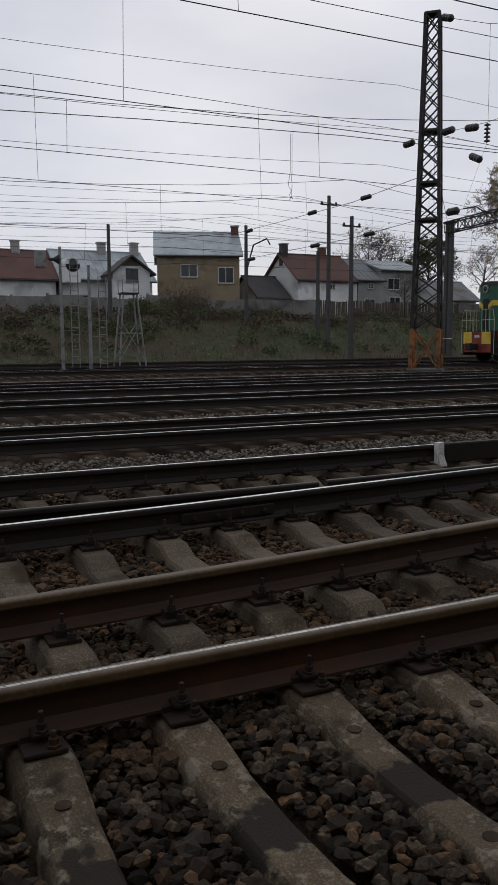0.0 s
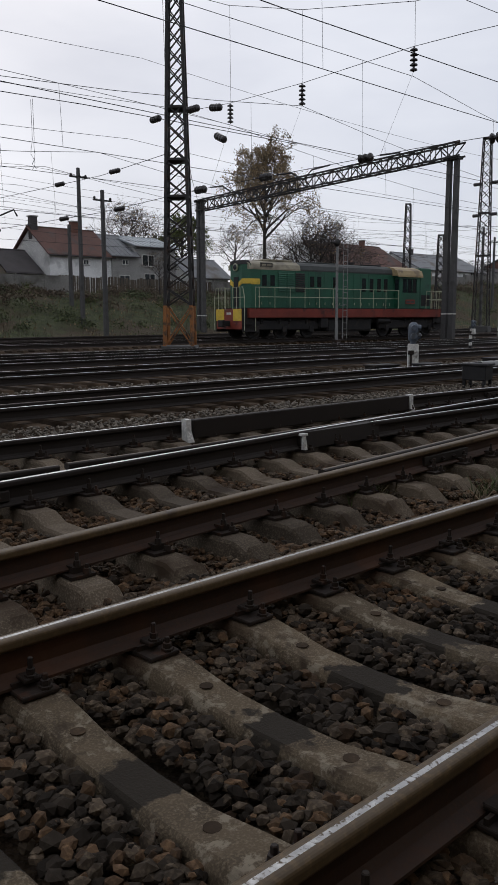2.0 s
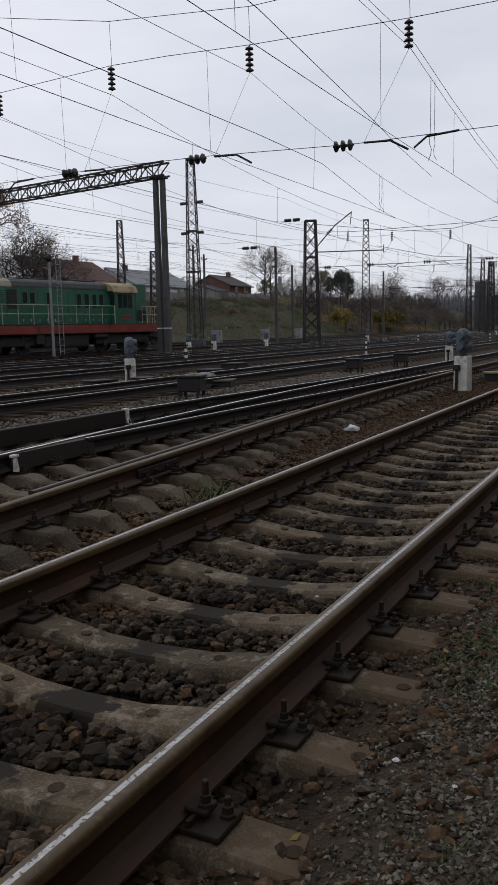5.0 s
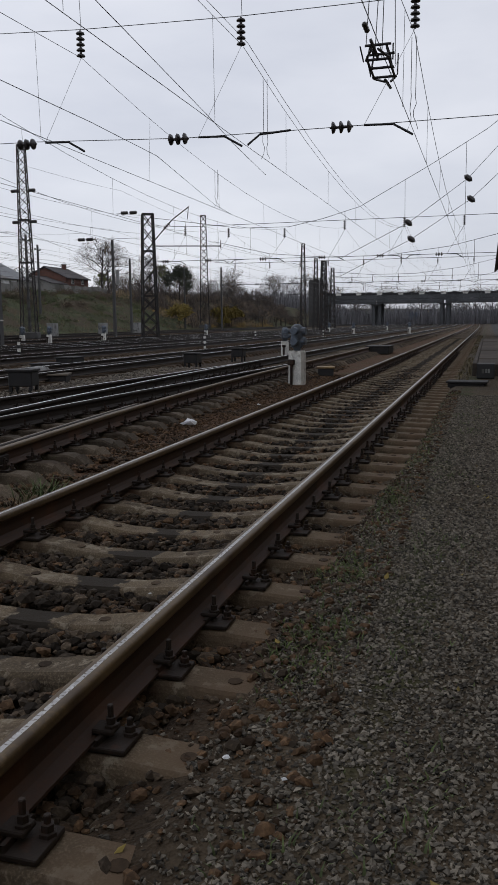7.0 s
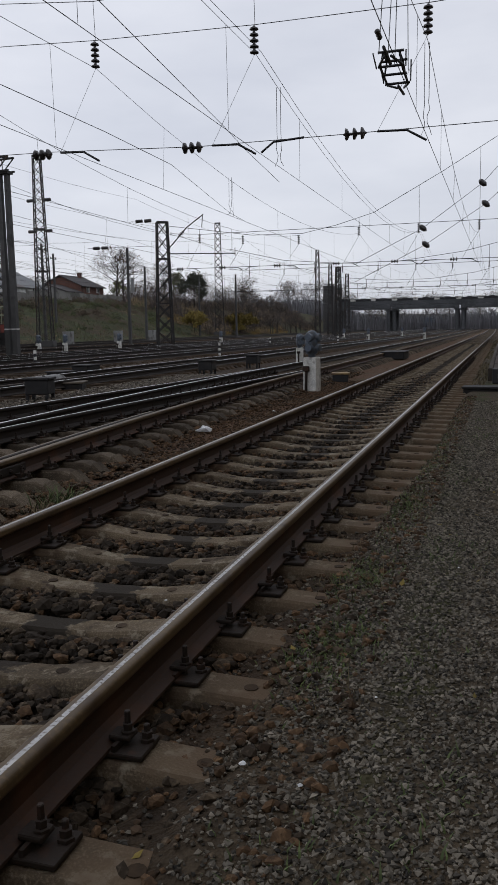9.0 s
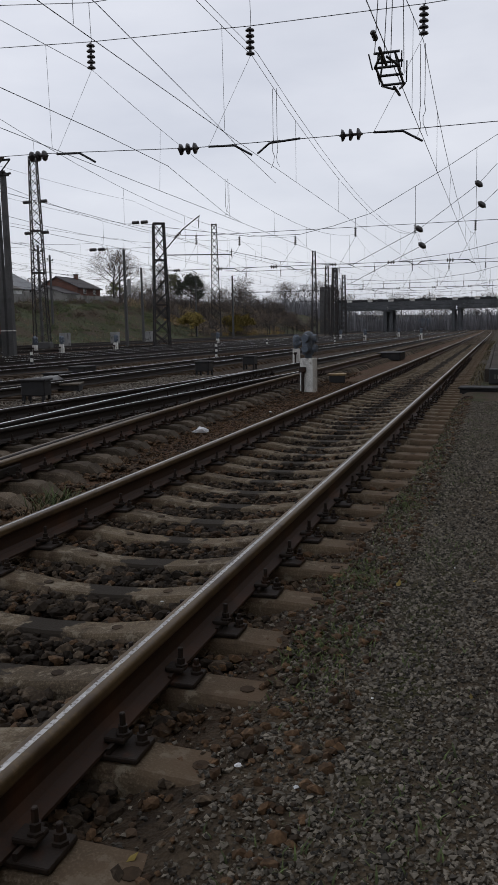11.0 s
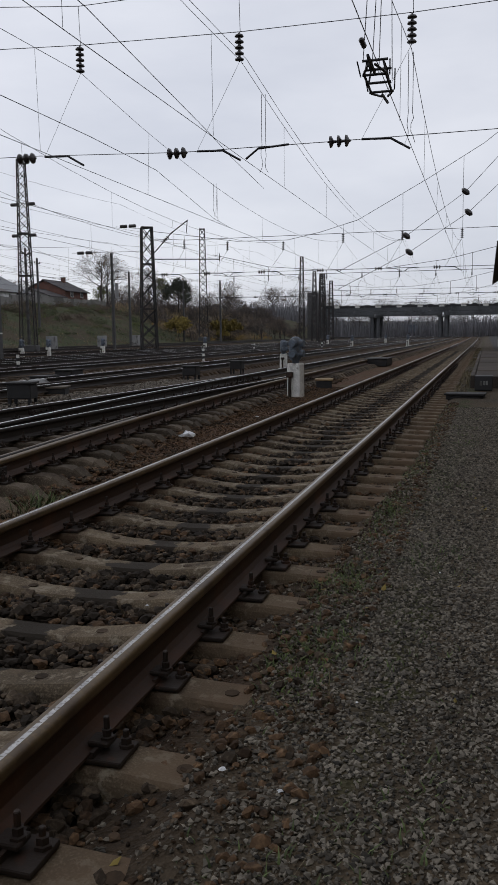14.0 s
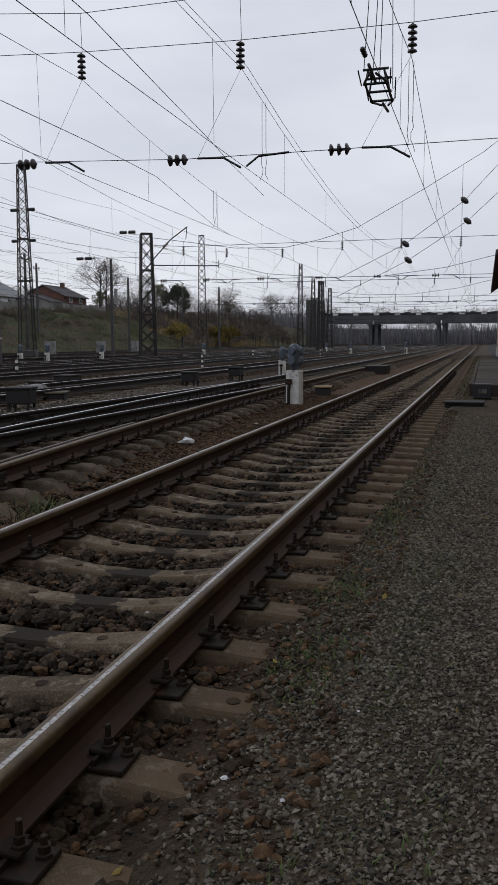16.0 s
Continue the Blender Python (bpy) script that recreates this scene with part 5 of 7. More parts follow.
def house(x, y0, y1, z0, eave, ridge, depth, wall, roof, label, windows=(), chimneys=(), seams=0, hip=0.0):
    """A house whose long side faces +x: walls, a pitched roof with overhang, chimneys and windows."""
    ho = thing("house", label, "house", group="houses on the bank")
    xb = x - depth
    part("wall", Solid().box(xb, x, y0, y1, z0 - 1.2, eave), M[wall], ho)
    xm = (x + xb) / 2
    for y in (y0 + 0.003, y1 - 0.25):
        part("gable", Solid().loft([[(xb, y + d, eave), (x, y + d, eave), (xm, y + d, ridge - 0.12)] for d in (0, 0.247)]), M[wall], ho)
    o = 0.45
    slope = (ridge - eave) / (depth / 2)
    for sx, xe in ((1, x), (-1, xb)):
        ze = eave - slope * o
        s = Solid().loft([[(xe + sx * o, y0 - 0.35, ze), (xe + sx * o, y1 + 0.35, ze), (xm, y1 + 0.35 - hip, ridge), (xm, y0 - 0.35 + hip, ridge)],
                          [(xe + sx * o, y0 - 0.35, ze + 0.14), (xe + sx * o, y1 + 0.35, ze + 0.14), (xm, y1 + 0.35 - hip, ridge + 0.14), (xm, y0 - 0.35 + hip, ridge + 0.14)]])
        ro = part("roof", s, M[roof], ho)
        if sx > 0 and seams:
            for k in range(seams + 1):
                y = y0 - 0.3 + (y1 - y0 + 0.6) * k / seams
                part("seam", Solid().rod((xe + o, y, ze + 0.16), (xm, y, ridge + 0.16), 0.03, sides=4), M[roof], ro)
    part("ridge_cap", Solid().rod((xm, y0 - 0.36 + hip, ridge + 0.12), (xm, y1 + 0.36 - hip, ridge + 0.12), 0.12, sides=6), M[roof], ho)
    part("gutter", Solid().rod((x + o + 0.04, y0 - 0.3, eave - slope * o), (x + o + 0.04, y1 + 0.3, eave - slope * o), 0.07, sides=6), M["roof_dark"], ho)
    for y, h, mat in chimneys:
        ch = part("chimney", Solid().box(xm - 0.1, xm + 0.6, y - 0.38, y + 0.38, ridge - 1.2, ridge + h, bev=0.03), M[mat], ho)
        part("chimney_cap", Solid().box(xm - 0.18, xm + 0.68, y - 0.46, y + 0.46, ridge + h + 0.002, ridge + h + 0.12), M["wall_grey"], ch)
    for y, z, w, h in windows:
        window_part(ho, x, y, z, w, h)
    return ho


house(-75, 0.5, 17.0, 3.7, 7.35, 10.1, 9, "wall_white", "roof_red", "whitewashed house with a rusty red sheet roof", ((4, 4.9, 1.4, 1.3), (9, 4.9, 1.4, 1.3), (13.2, 4.7, 1.6, 0.9)), ((14.2, 0.9, "wall_grey"), (6, 0.8, "brick_red")), 0)
house(-75, 17.6, 26.4, 3.7, 7.45, 10.3, 9, "wall_white", "roof_tin", "whitewashed house with a patched tin roof", ((19.5, 4.9, 1.3, 1.0), (24, 5.0, 1.1, 0.9)), ((22.6, 0.9, "wall_grey"), (26.0, 1.0, "wall_grey")), 12)
dormer = thing("dormer", "whitewashed round-window dormer on the tin roof", "dormer")
part("front", Solid().box(-74.6, -72.6, 17.35, 18.75, 6.8, 8.5, bev=0.05).turn([(0.7, -74.6), (0.7, -72.6)], 14, axis="x", at=(0, 18.05, 8.45)), M["wall_white"], dormer)
part("window", Solid().turn([(0.36, -72.59), (0.36, -72.55), (0.25, -72.54)], 14, axis="x", at=(0, 18.05, 8.6)), M["dark_glass"], dormer)
yellow_house = house(-75.6, 27.4, 35.7, 3.7, 10.2, 12.75, 9, "wall_beige", "roof_tin", "two-storey yellow house with a ribbed tin roof", ((30.6, 7.9, 1.7, 1.3), (34.3, 7.3, 1.6, 1.6)), ((35.6, 0.7, "brick_red"),), 16)
yellow_house.matrix_world = pose(-75.6, 31.5, 0, 0, 0, -20) @ pose(75.6, -31.5, 0)
house(-75, 42.7, 50.2, 3.7, 8.15, 10.9, 8, "wall_white", "roof_red", "white house with a brown-red sheet roof", ((45.0, 5.1, 1.3, 0.8), (47.0, 7.0, 0.7, 0.6)), ((43.0, 1.1, "roof_dark"), (47.9, 0.9, "brick_red")), 0)
house(-75, 50.3, 53.5, 3.7, 8.3, 10.6, 8, "wall_grey", "roof_grey", "grey rendered house with a pale sheet roof", ((51.9, 4.6, 1.4, 1.5), (52.0, 7.2, 0.8, 0.6)), (), 6)
house(-75.4, 53.7, 59.2, 3.7, 9.4, 10.6, 8, "wall_grey", "roof_tin", "grey house with a shallow pale roof", ((55.4, 7.2, 1.7, 1.3), (55.6, 4.5, 1.5, 1.9), (58.0, 4.3, 1.2, 1.6)), (), 8)
house(-73, 59.5, 65.4, 3.9, 6.2, 8.2, 6, "wall_white", "roof_grey", "low white shed with a sloping roof", (), ())
house(-76, 38.5, 42.0, 3.6, 6.2, 8.4, 7, "wall_white", "roof_dark", "small white outbuilding with a dark roof", ((40.2, 4.4, 1.0, 1.2),), ())
house(-80, 91.5, 112.0, 5.2, 8.9, 12.9, 12, "wall_white", "roof_red", "long house with a purple-brown hipped roof", ((95, 6.4, 1.4, 1.5), (101, 6.4, 1.4, 1.5)), ((96, 1.0, "wall_white"), (106, 0.9, "brick_red")), 0, 1.5)
house(-79, 113.0, 132.5, 6.2, 9.3, 12.2, 12, "wall_white", "roof_grey", "white house with a long grey roof", ((122, 7.6, 1.2, 1.3), (128.5, 8.0, 1.2, 1.4)), ((118, 0.8, "roof_dark"),), 0)
house(-77, 136.0, 141.5, 6.4, 8.9, 10.2, 8, "wall_grey", "roof_dark", "low grey house with a dark roof", (), ())
house(-77, 141.8, 151.0, 6.4, 10.2, 12.2, 9, "brick_red", "roof_dark", "red brick house with a dark roof", ((144.5, 9.0, 1.1, 1.2), (148.5, 9.0, 1.1, 1.2)), ((149, 0.9, "brick_red"),), 0)

annex = thing("house_annex", "white gabled annex with a dark steep roof", "house", group="houses on the bank")
part("wall", Solid().loft([[(x, 21.7, 2.6), (x, 25.3, 2.6), (x, 25.3, 7.9), (x, 23.45, 9.25), (x, 21.7, 7.8)] for x in (-74.8, -72.5)]), M["wall_white"], annex)
for ya, za, sy in ((21.3, 7.5, -1), (25.75, 7.6, 1)):
    part("roof", Solid().loft([[(x, ya, za), (x, 23.45, 9.3), (x, 23.45, 9.48), (x, ya + sy * 0.05, za + 0.16)] for x in (-75.2, -72.0)]), M["roof_dark"], annex, "dark steep roof slope")
part("gable_board", Solid().loft([[(x, 22.5, 8.45), (x, 24.4, 8.5), (x, 23.45, 9.24)] for x in (-72.49, -72.42)]), M["wood_old"], annex, "grey weathered gable boards")
window_part(annex, -72.495, 23.55, 7.0, 1.2, 1.25, "wood_old")

fence = thing("concrete_fence", "weathered concrete panel fence along the top of the bank", "fence")
panel_mesh = Solid().box(-0.06, 0.06, 0.06, 2.94, -0.6, 1.65).box(0.061, 0.09, 0.3, 2.7, 0.2, 1.4, bev=0.01).mesh("panel", M["fence_concrete"])
post_mesh = Solid().box(-0.1, 0.1, -0.09, 0.09, -0.6, 1.78).mesh("post", M["fence_concrete"])
for k in range(52):
    y = -12 + 3.0 * k
    if 40 < y < 60:
        continue
    z = ground_height(-69.5, y + 1.5) + 0.05
    part("panel", panel_mesh, (), fence, m=pose(-69.5, y, z, rng.uniform(-0.6, 0.6), rng.uniform(-1.5, 1.5), 0))
    part("post", post_mesh, (), fence, m=pose(-69.5, y, z))
picket = thing("picket_fence", "dark old board fence in front of the houses", "fence")
board_mesh = Solid().box(-0.015, 0.015, 0, 0.16, -0.4, 1.7).mesh("board", M["wood_old"])
for k in range(100):
    y = 40.5 + 0.2 * k
    part("board", board_mesh, (), picket, m=pose(-69.6, y, ground_height(-69.6, y) + rng.uniform(0, 0.08), rng.uniform(-2, 2), 0, 0))


# ---- trees and brush ----
def tree_solids(height, spread, seed, limbs=9, depth=4, leaf=0.0, leaf_size=0.16):
    """A tapered trunk with limbs that fork down to twigs; leaf: small blades per twig."""
    r = random.Random(seed)
    wood, twigs, leaves = Solid(), Solid(), Solid()
    def grow(p, d, length, radius, level):
        q = p + d * length
        (wood if level < 3 else twigs).rod(p, q, radius, radius * 0.68, 6 if level < 2 else 3, caps=False)
        if level >= depth:
            n = int(leaf) + (r.random() < leaf % 1)
            for _ in range(n):
                c = p + (q - p) * r.random() + Vector((r.gauss(0, 0.12), r.gauss(0, 0.12), r.gauss(0, 0.12)))
                u = Vector((r.gauss(0, 1), r.gauss(0, 1), r.gauss(0, 1))).normalized() * leaf_size * r.uniform(0.6, 1.3)
                w = u.orthogonal().normalized() * leaf_size * 0.6
                leaves.add([c - u, c + w, c + u, c - w], [(0, 1, 2), (0, 2, 3)])
            return
        for _ in range(r.choice((3, 3, 4)) if level else 0):
            side = Vector((r.gauss(0, 1), r.gauss(0, 1), r.gauss(0, 0.6) + 0.15)).normalized()
            nd = (d * r.uniform(0.5, 1.0) + side * 0.75).normalized()
            grow(p + d * length * r.uniform(0.45, 1.0), nd, length * r.uniform(0.55, 0.78), max(radius * 0.5, 0.009), level + 1)
    trunk_h = height * 0.34
    p = Vector((0, 0, -0.4))
    top = Vector((r.uniform(-0.2, 0.2), r.uniform(-0.2, 0.2), trunk_h))
    wood.rod(p, top, height * 0.021, height * 0.016, 8)
    mid = Vector((r.uniform(-0.4, 0.4), r.uniform(-0.4, 0.4), height * 0.75))
    wood.rod(top, mid, height * 0.016, height * 0.007, 7)
    for k in range(limbs):
        t = 0.15 + 0.85 * k / limbs
        start = top + (mid - top) * t * 0.95
        a = k * 2.4 + r.uniform(-0.4, 0.4)
        up = 0.45 + 0.8 * t
        d = Vector((math.cos(a), math.sin(a), up)).normalized()
        grow(start, d, spread * (0.50 - 0.16 * t), height * 0.008 * (1.2 - 0.5 * t), 1)
    grow(mid, Vector((0, 0, 1)), height * 0.12, height * 0.006, 1)
    return wood, twigs, leaves


def tree(name, label, height, spread, seed, leaf_mat=None, **kw):
    t = thing(name, label, "tree", group="trees on the bank")
    wood, twigs, leaves = tree_solids(height, spread, seed, **kw)
    part("trunk", wood, M["bark"], t)
    part("crown", twigs, M["twig"], t)
    if leaf_mat and leaves.f:
        tagged(part("foliage", leaves, M[leaf_mat], t), kind="stuff")
    return t


def put(t, x, y, scale=1.0, turn=0.0, sink=0.0):
    t.matrix_world = pose(x, y, ground_height(x, y) - sink, 0, 0, turn) @ Matrix.Diagonal((scale, scale, scale, 1))
    return t


big = put(tree("tree", "tall tree with thin brown autumn leaves", 16.0, 8.5, 3, "leaf_brown", limbs=19, depth=5, leaf=6.2, leaf_size=0.10), -62.5, 61.4)
big.matrix_world = big.matrix_world @ Matrix.Diagonal((0.8, 0.8, 1.03, 1))
bare = put(tree("tree", "bare grey tree behind the houses", 9.0, 6.5, 7, "leaf_brown", limbs=10, depth=5, leaf=0.05), -60.5, 68.3)
bushy = put(tree("tree", "olive green tree behind the houses", 11.0, 5.0, 11, "leaf_green", limbs=12, depth=5, leaf=4, leaf_size=0.12), -84, 67)


def again(t, x, y, scale, turn):
    c = copy_thing(t, pose(x, y, ground_height(x, y) - 0.2, 0, 0, turn))
    c.matrix_world = pose(x, y, ground_height(x, y) - 0.2, 0, 0, turn) @ Matrix.Diagonal((scale, scale, scale, 1))
    return c


for x, y, s, a in ((-88, 60.5, 1.25, 40), (-88, 63.8, 1.2, 200), (-88, 53, 0.7, 90), (-62, 71.5, 0.85, 130), (-62, 66.0, 0.8, 250), (-61, 76, 0.7, 20), (-63, 69.5, 1.05, 310), (-64, 73.5, 0.9, 75), (-66, 50, 0.45, 10), (-64, 67, 0.55, 300), (-60, 64, 0.5, 70), (-70, 143, 1.15, 60), (-70.5, 147, 1.1, 10), (-70, 166, 1.0, 190),
                   (-66, 178, 0.7, 35), (-62, 200, 0.7, 160), (-75, 190, 0.8, 20), (-80, 215, 0.8, 120), (-70, 225, 0.7, 260), (-90, 240, 1.3, 190)):
    again(bare, x, y, s, a)
again(bushy, -70, 171, 0.75, 40)
again(bushy, -77, 158, 0.55, 140)
dark_tree = put(tree("tree", "dark dense evergreen tree on the bank", 10.0, 5.5, 21, "leaf_dark", limbs=12, depth=5, leaf=5, leaf_size=0.16), -62, 163.5)
dark_tree.matrix_world = dark_tree.matrix_world @ Matrix.Diagonal((0.8, 0.8, 0.8, 1))
yellow = put(tree("shrub", "shrub with yellow autumn leaves", 3.4, 3.4, 31, "leaf_yellow", limbs=11, depth=4, leaf=9, leaf_size=0.20), -52, 137.8)
for x, y, k in ((-52, 161, 1.0), (-51.5, 166, 1.05), (-53.5, 170, 0.8), (-50.5, 158, 0.6)):
    again(yellow, x, y, k, 40 * k + y)
again(yellow, -60.5, 63, 0.8, 220)
for k in range(64):
    y = 150 + 95 * rng.random()
    again(bare, -48 - 30 * rng.random() - 0.1 * max(0, 180 - y), y, rng.uniform(0.35, 0.62), rng.uniform(0, 360))
# Woods beyond the bridge.
for k in range(26):
    again(bare, -95 + k * 5.2 + rng.uniform(-2, 2), 300 + rng.uniform(-12, 40), rng.uniform(1.0, 1.5), rng.uniform(0, 360))
for k in range(16):
    again(bare, -120 + rng.uniform(-14, 14) , 100 + k * 11, rng.uniform(0.9, 1.3), rng.uniform(0, 360))


def blades(name, label, mat, count, where, size, seed, lean=0.5, width=0.12, category="grass"):
    """One mesh of many grass blades or weed leaves."""
    r = random.Random(seed)
    s = Solid()
    made = 0
    while made < count:
        x, y = where(r)
        z = ground_height(x, y) - 0.01
        h = size * r.uniform(0.4, 1.4)
        a = r.uniform(0, math.tau)
        d = Vector((math.cos(a), math.sin(a), 0))
        n = Vector((-d.y, d.x, 0)) * h * width
        p = Vector((x, y, z))
        m = p + Vector((0, 0, h * 0.6)) + d * h * lean * 0.3
        t = p + Vector((0, 0, h)) + d * h * lean
        s.add([p - n, p + n, m + n * 0.7, m - n * 0.7, t], [(0, 1, 2, 3), (3, 2, 4)])
        made += 1
    me = bpy.data.meshes.new(name)
    me.from_pydata(s.v, [], s.f)
    me.materials.append(M[mat])
    return tagged(new(name, me), label, category, kind="stuff")


def clump_area(x0, x1, y0, y1, freq, cut):
    def pick(r):
        for _ in range(60):
            x, y = r.uniform(x0, x1), r.uniform(y0, y1)
            if noise.noise((x * freq, y * freq, 3.0)) > cut:
                return x, y
        return x, y
    return pick


def thicket(name, label, mat, count, area, seed, r0, r1, flat, leaves=110, leaf=0.10):
    """One mesh of low shrubs: leaves in uneven mounds, with stalks that stick out of them."""
    r = random.Random(seed)
    s = Solid()
    for _ in range(count):
        cx, cy = area(r)
        rad = r.uniform(r0, r1)
        cz = ground_height(cx, cy)
        for _ in range(int(leaves * rad)):
            a, e = r.uniform(0, math.tau), r.random() ** 0.7
            d = rad * r.uniform(0.55, 1.1) * (1 + 0.35 * noise.noise((math.cos(a) * 1.6 + cx, math.sin(a) * 1.6 + cy, e * 2)))
            c = Vector((cx + d * math.cos(a) * (1 - e * e) ** 0.5, cy + d * math.sin(a) * (1 - e * e) ** 0.5, cz + d * e * flat))
            u = Vector((r.gauss(0, 1), r.gauss(0, 1), r.gauss(0, 0.8))).normalized() * leaf * r.uniform(0.6, 1.4)
            w = u.orthogonal().normalized() * leaf * 0.55
            s.add([c - u, c + w, c + u, c - w], [(0, 1, 2, 3)])
        for _ in range(int(7 * rad)):
            a = r.uniform(0, math.tau)
            p = Vector((cx, cy, cz))
            q = p + Vector((math.cos(a) * rad * 0.8, math.sin(a) * rad * 0.8, rad * flat * r.uniform(0.8, 1.5)))
            n = Vector((0.0, 0.014, 0.0))
            s.add([p - n, p + n, q], [(0, 1, 2)])
    me = bpy.data.meshes.new(name)
    me.from_pydata(s.v, [], s.f)
    me.materials.append(M[mat])
    return tagged(new(name, me), label, "brush", kind="stuff")


blades("bank_grass", "rough green grass and weeds on the bank", "grass", 38000, clump_area(-69, -47, -6, 180, 0.25, -0.1), 0.20, 1, 0.7, 0.09)
blades("bank_weeds", "brown dead weeds on the bank", "dead_leaf", 14000, clump_area(-69, -50, -6, 180, 0.2, -0.1), 0.45, 2, 0.5, 0.03)
thicket("bramble", "brown dead brush below the fence on the bank", "dead_leaf", 330, clump_area(-69, -60, -12, 150, 0.2, -0.25), 3, 0.5, 1.3, 0.8)
thicket("bramble", "dark green bramble thicket on the bank", "bramble_leaf", 250, clump_area(-68, -54, -12, 150, 0.16, 0.0), 8, 0.5, 1.2, 0.75)
thicket("bramble", "olive green shrubs along the bank", "leaf_green", 60, clump_area(-68, -57, -6, 140, 0.21, 0.1), 15, 0.5, 1.1, 0.9)
thicket("shrub", "green shrubs against the fence before the yellow house", "leaf_green", 9, lambda r: (r.uniform(-68.5, -66), r.gauss(23.5, 1.1)), 16, 0.9, 1.5, 1.15, 190, 0.09)
thicket("shrub", "tall brown shrub growing over the fence", "dead_leaf", 9, lambda r: (r.uniform(-68.6, -67.4), r.gauss(27.6, 0.8)), 17, 1.2, 2.0, 1.45, 170, 0.08)
thicket("bramble", "brown thicket on the bank before the bridge", "leaf_brown", 260, clump_area(-74, -52, 138, 246, 0.12, -0.2), 18, 0.7, 1.9, 0.9, 70, 0.13)
thicket("bramble", "golden autumn shrubs on the bank", "autumn_leaf", 26, clump_area(-60, -50, 140, 200, 0.15, 0.0), 19, 0.6, 1.5, 0.9, 80, 0.12)
thicket("bramble", "dark brown brush round the bare trees", "dead_leaf", 46, lambda r: (r.uniform(-67, -59), r.uniform(62, 80)), 20, 0.9, 1.9, 1.1, 90, 0.10)
blades("bramble", "brown leafless thicket on the bank", "twig", 22000, clump_area(-76, -52, 143, 246, 0.12, -0.1), 2.2, 4, 0.5, 0.012, "brush")
blades("siding_grass", "short grass between the far sidings", "grass", 9000, clump_area(-48, -39.5, -6, 150, 0.3, -0.2), 0.16, 5, 0.5, 0.1)
blades("track_grass", "thin weeds beside the near sleepers", "grass", 1500, clump_area(0.42, 1.1, 0.8, 16, 1.3, 0.12), 0.035, 6, 0.9, 0.11)
blades("track_grass", "dry grass stalks beside the near sleepers", "dry_grass", 420, clump_area(0.18, 0.8, 0.8, 14, 1.6, 0.1), 0.09, 7, 1.2, 0.018)
for cx, cy, n, mat in ((-3.05, 5.0, 130, "grass"), (-3.1, 5.15, 60, "dry_grass"), (-2.35, 6.0, 170, "grass"), (-2.3, 5.6, 60, "dry_grass"), (-5.2, 4.6, 90, "dry_grass"), (-3.3, 7.2, 60, "grass")):
    blades("grass_tuft", "tuft of grass in the ballast", mat, n, lambda r, cx=cx, cy=cy: (r.gauss(cx, 0.09), r.gauss(cy, 0.12)), 0.17, int(n + cx * 10), 0.7, 0.035)
blades("path_moss", "low green weeds by the path", "grass", 2600, clump_area(0.62, 1.35, 2.0, 12, 0.9, 0.14), 0.014, 9, 1.0, 0.3)
def moss_patch(r):
    cx, cy, sx, sy = r.choice(((0.47, 4.35, 0.10, 0.20), (0.50, 3.3, 0.09, 0.22), (0.50, 6.2, 0.07, 0.4), (0.50, 8.4, 0.07, 0.9), (0.50, 11.0, 0.08, 1.4)))
    return r.gauss(cx, sx), r.gauss(cy, sy)
blades("moss", "bright green moss and seedlings by the sleeper ends", "moss", 5200, moss_patch, 0.026, 14, 1.0, 0.16, "moss")
blades("far_grass", "dry grass verge beside the distant track", "dry_grass", 1800, clump_area(0.42, 0.8, 18, 70, 0.3, -0.1), 0.09, 10, 0.6, 0.1)
r_l = random.Random(77)
fallen = Solid()
for _ in range(46):
    x, y = r_l.uniform(0.25, 1.6), r_l.uniform(0.9, 8)
    c = Vector((x, y, ground_height(x, y) + 0.012))
    u = Vector((r_l.gauss(0, 1), r_l.gauss(0, 1), r_l.gauss(0, 0.25))).normalized() * r_l.uniform(0.012, 0.026)
    w = u.cross(Vector((0, 0, 1))).normalized() * u.length * 0.6
    fallen.add([c - u, c + w, c + u + Vector((0, 0, 0.008)), c - w], [(0, 1, 2), (0, 2, 3)])
solid_thing("fallen_leaf", fallen, (M["leaf_yellow"],), "scattered yellow fallen leaves on the path", "leaf", kind="stuff")


blades("far_woods", "dense leafless wood beyond the bridge, with haze in its colour", "hazed_wood", 14000, lambda r: (r.uniform(-130, 40), r.uniform(280, 340)), 5.6, 41, 0.25, 0.02, "woods")
blades("bank_leaves", "brown fallen leaves and short weeds on the bank", "leaf_brown", 9000, clump_area(-69, -49, -6, 150, 0.3, 0.0), 0.14, 12, 1.0, 0.3)


# ---- road bridge ----
bridge = thing("road_bridge", "grey concrete road bridge on column piers across the yard", "bridge")
part("deck", Solid().box(-47, 60, 246, 256, 7.4, 8.9), M["bridge_concrete"], bridge)
for x0, x1 in ((-46.6, -31.4), (-31.0, -11.4), (-11.0, 8.6), (9, 30)):
    part("girder", Solid().box(x0, x1, 245.6, 247, 6.35, 7.45, bev=0.05), M["bridge_concrete"], bridge)
for k in range(34):
    part("parapet_block", Solid().box(-46.5 + 3.1 * k, -45.0 + 3.1 * k, 245.9, 246.2, 8.95, 9.75), M["white_paint"] if k % 2 else M["black_paint"], bridge)
part("rail", Solid().box(-47, 60, 246.3, 246.5, 8.9, 9.55), M["black_paint"], bridge)
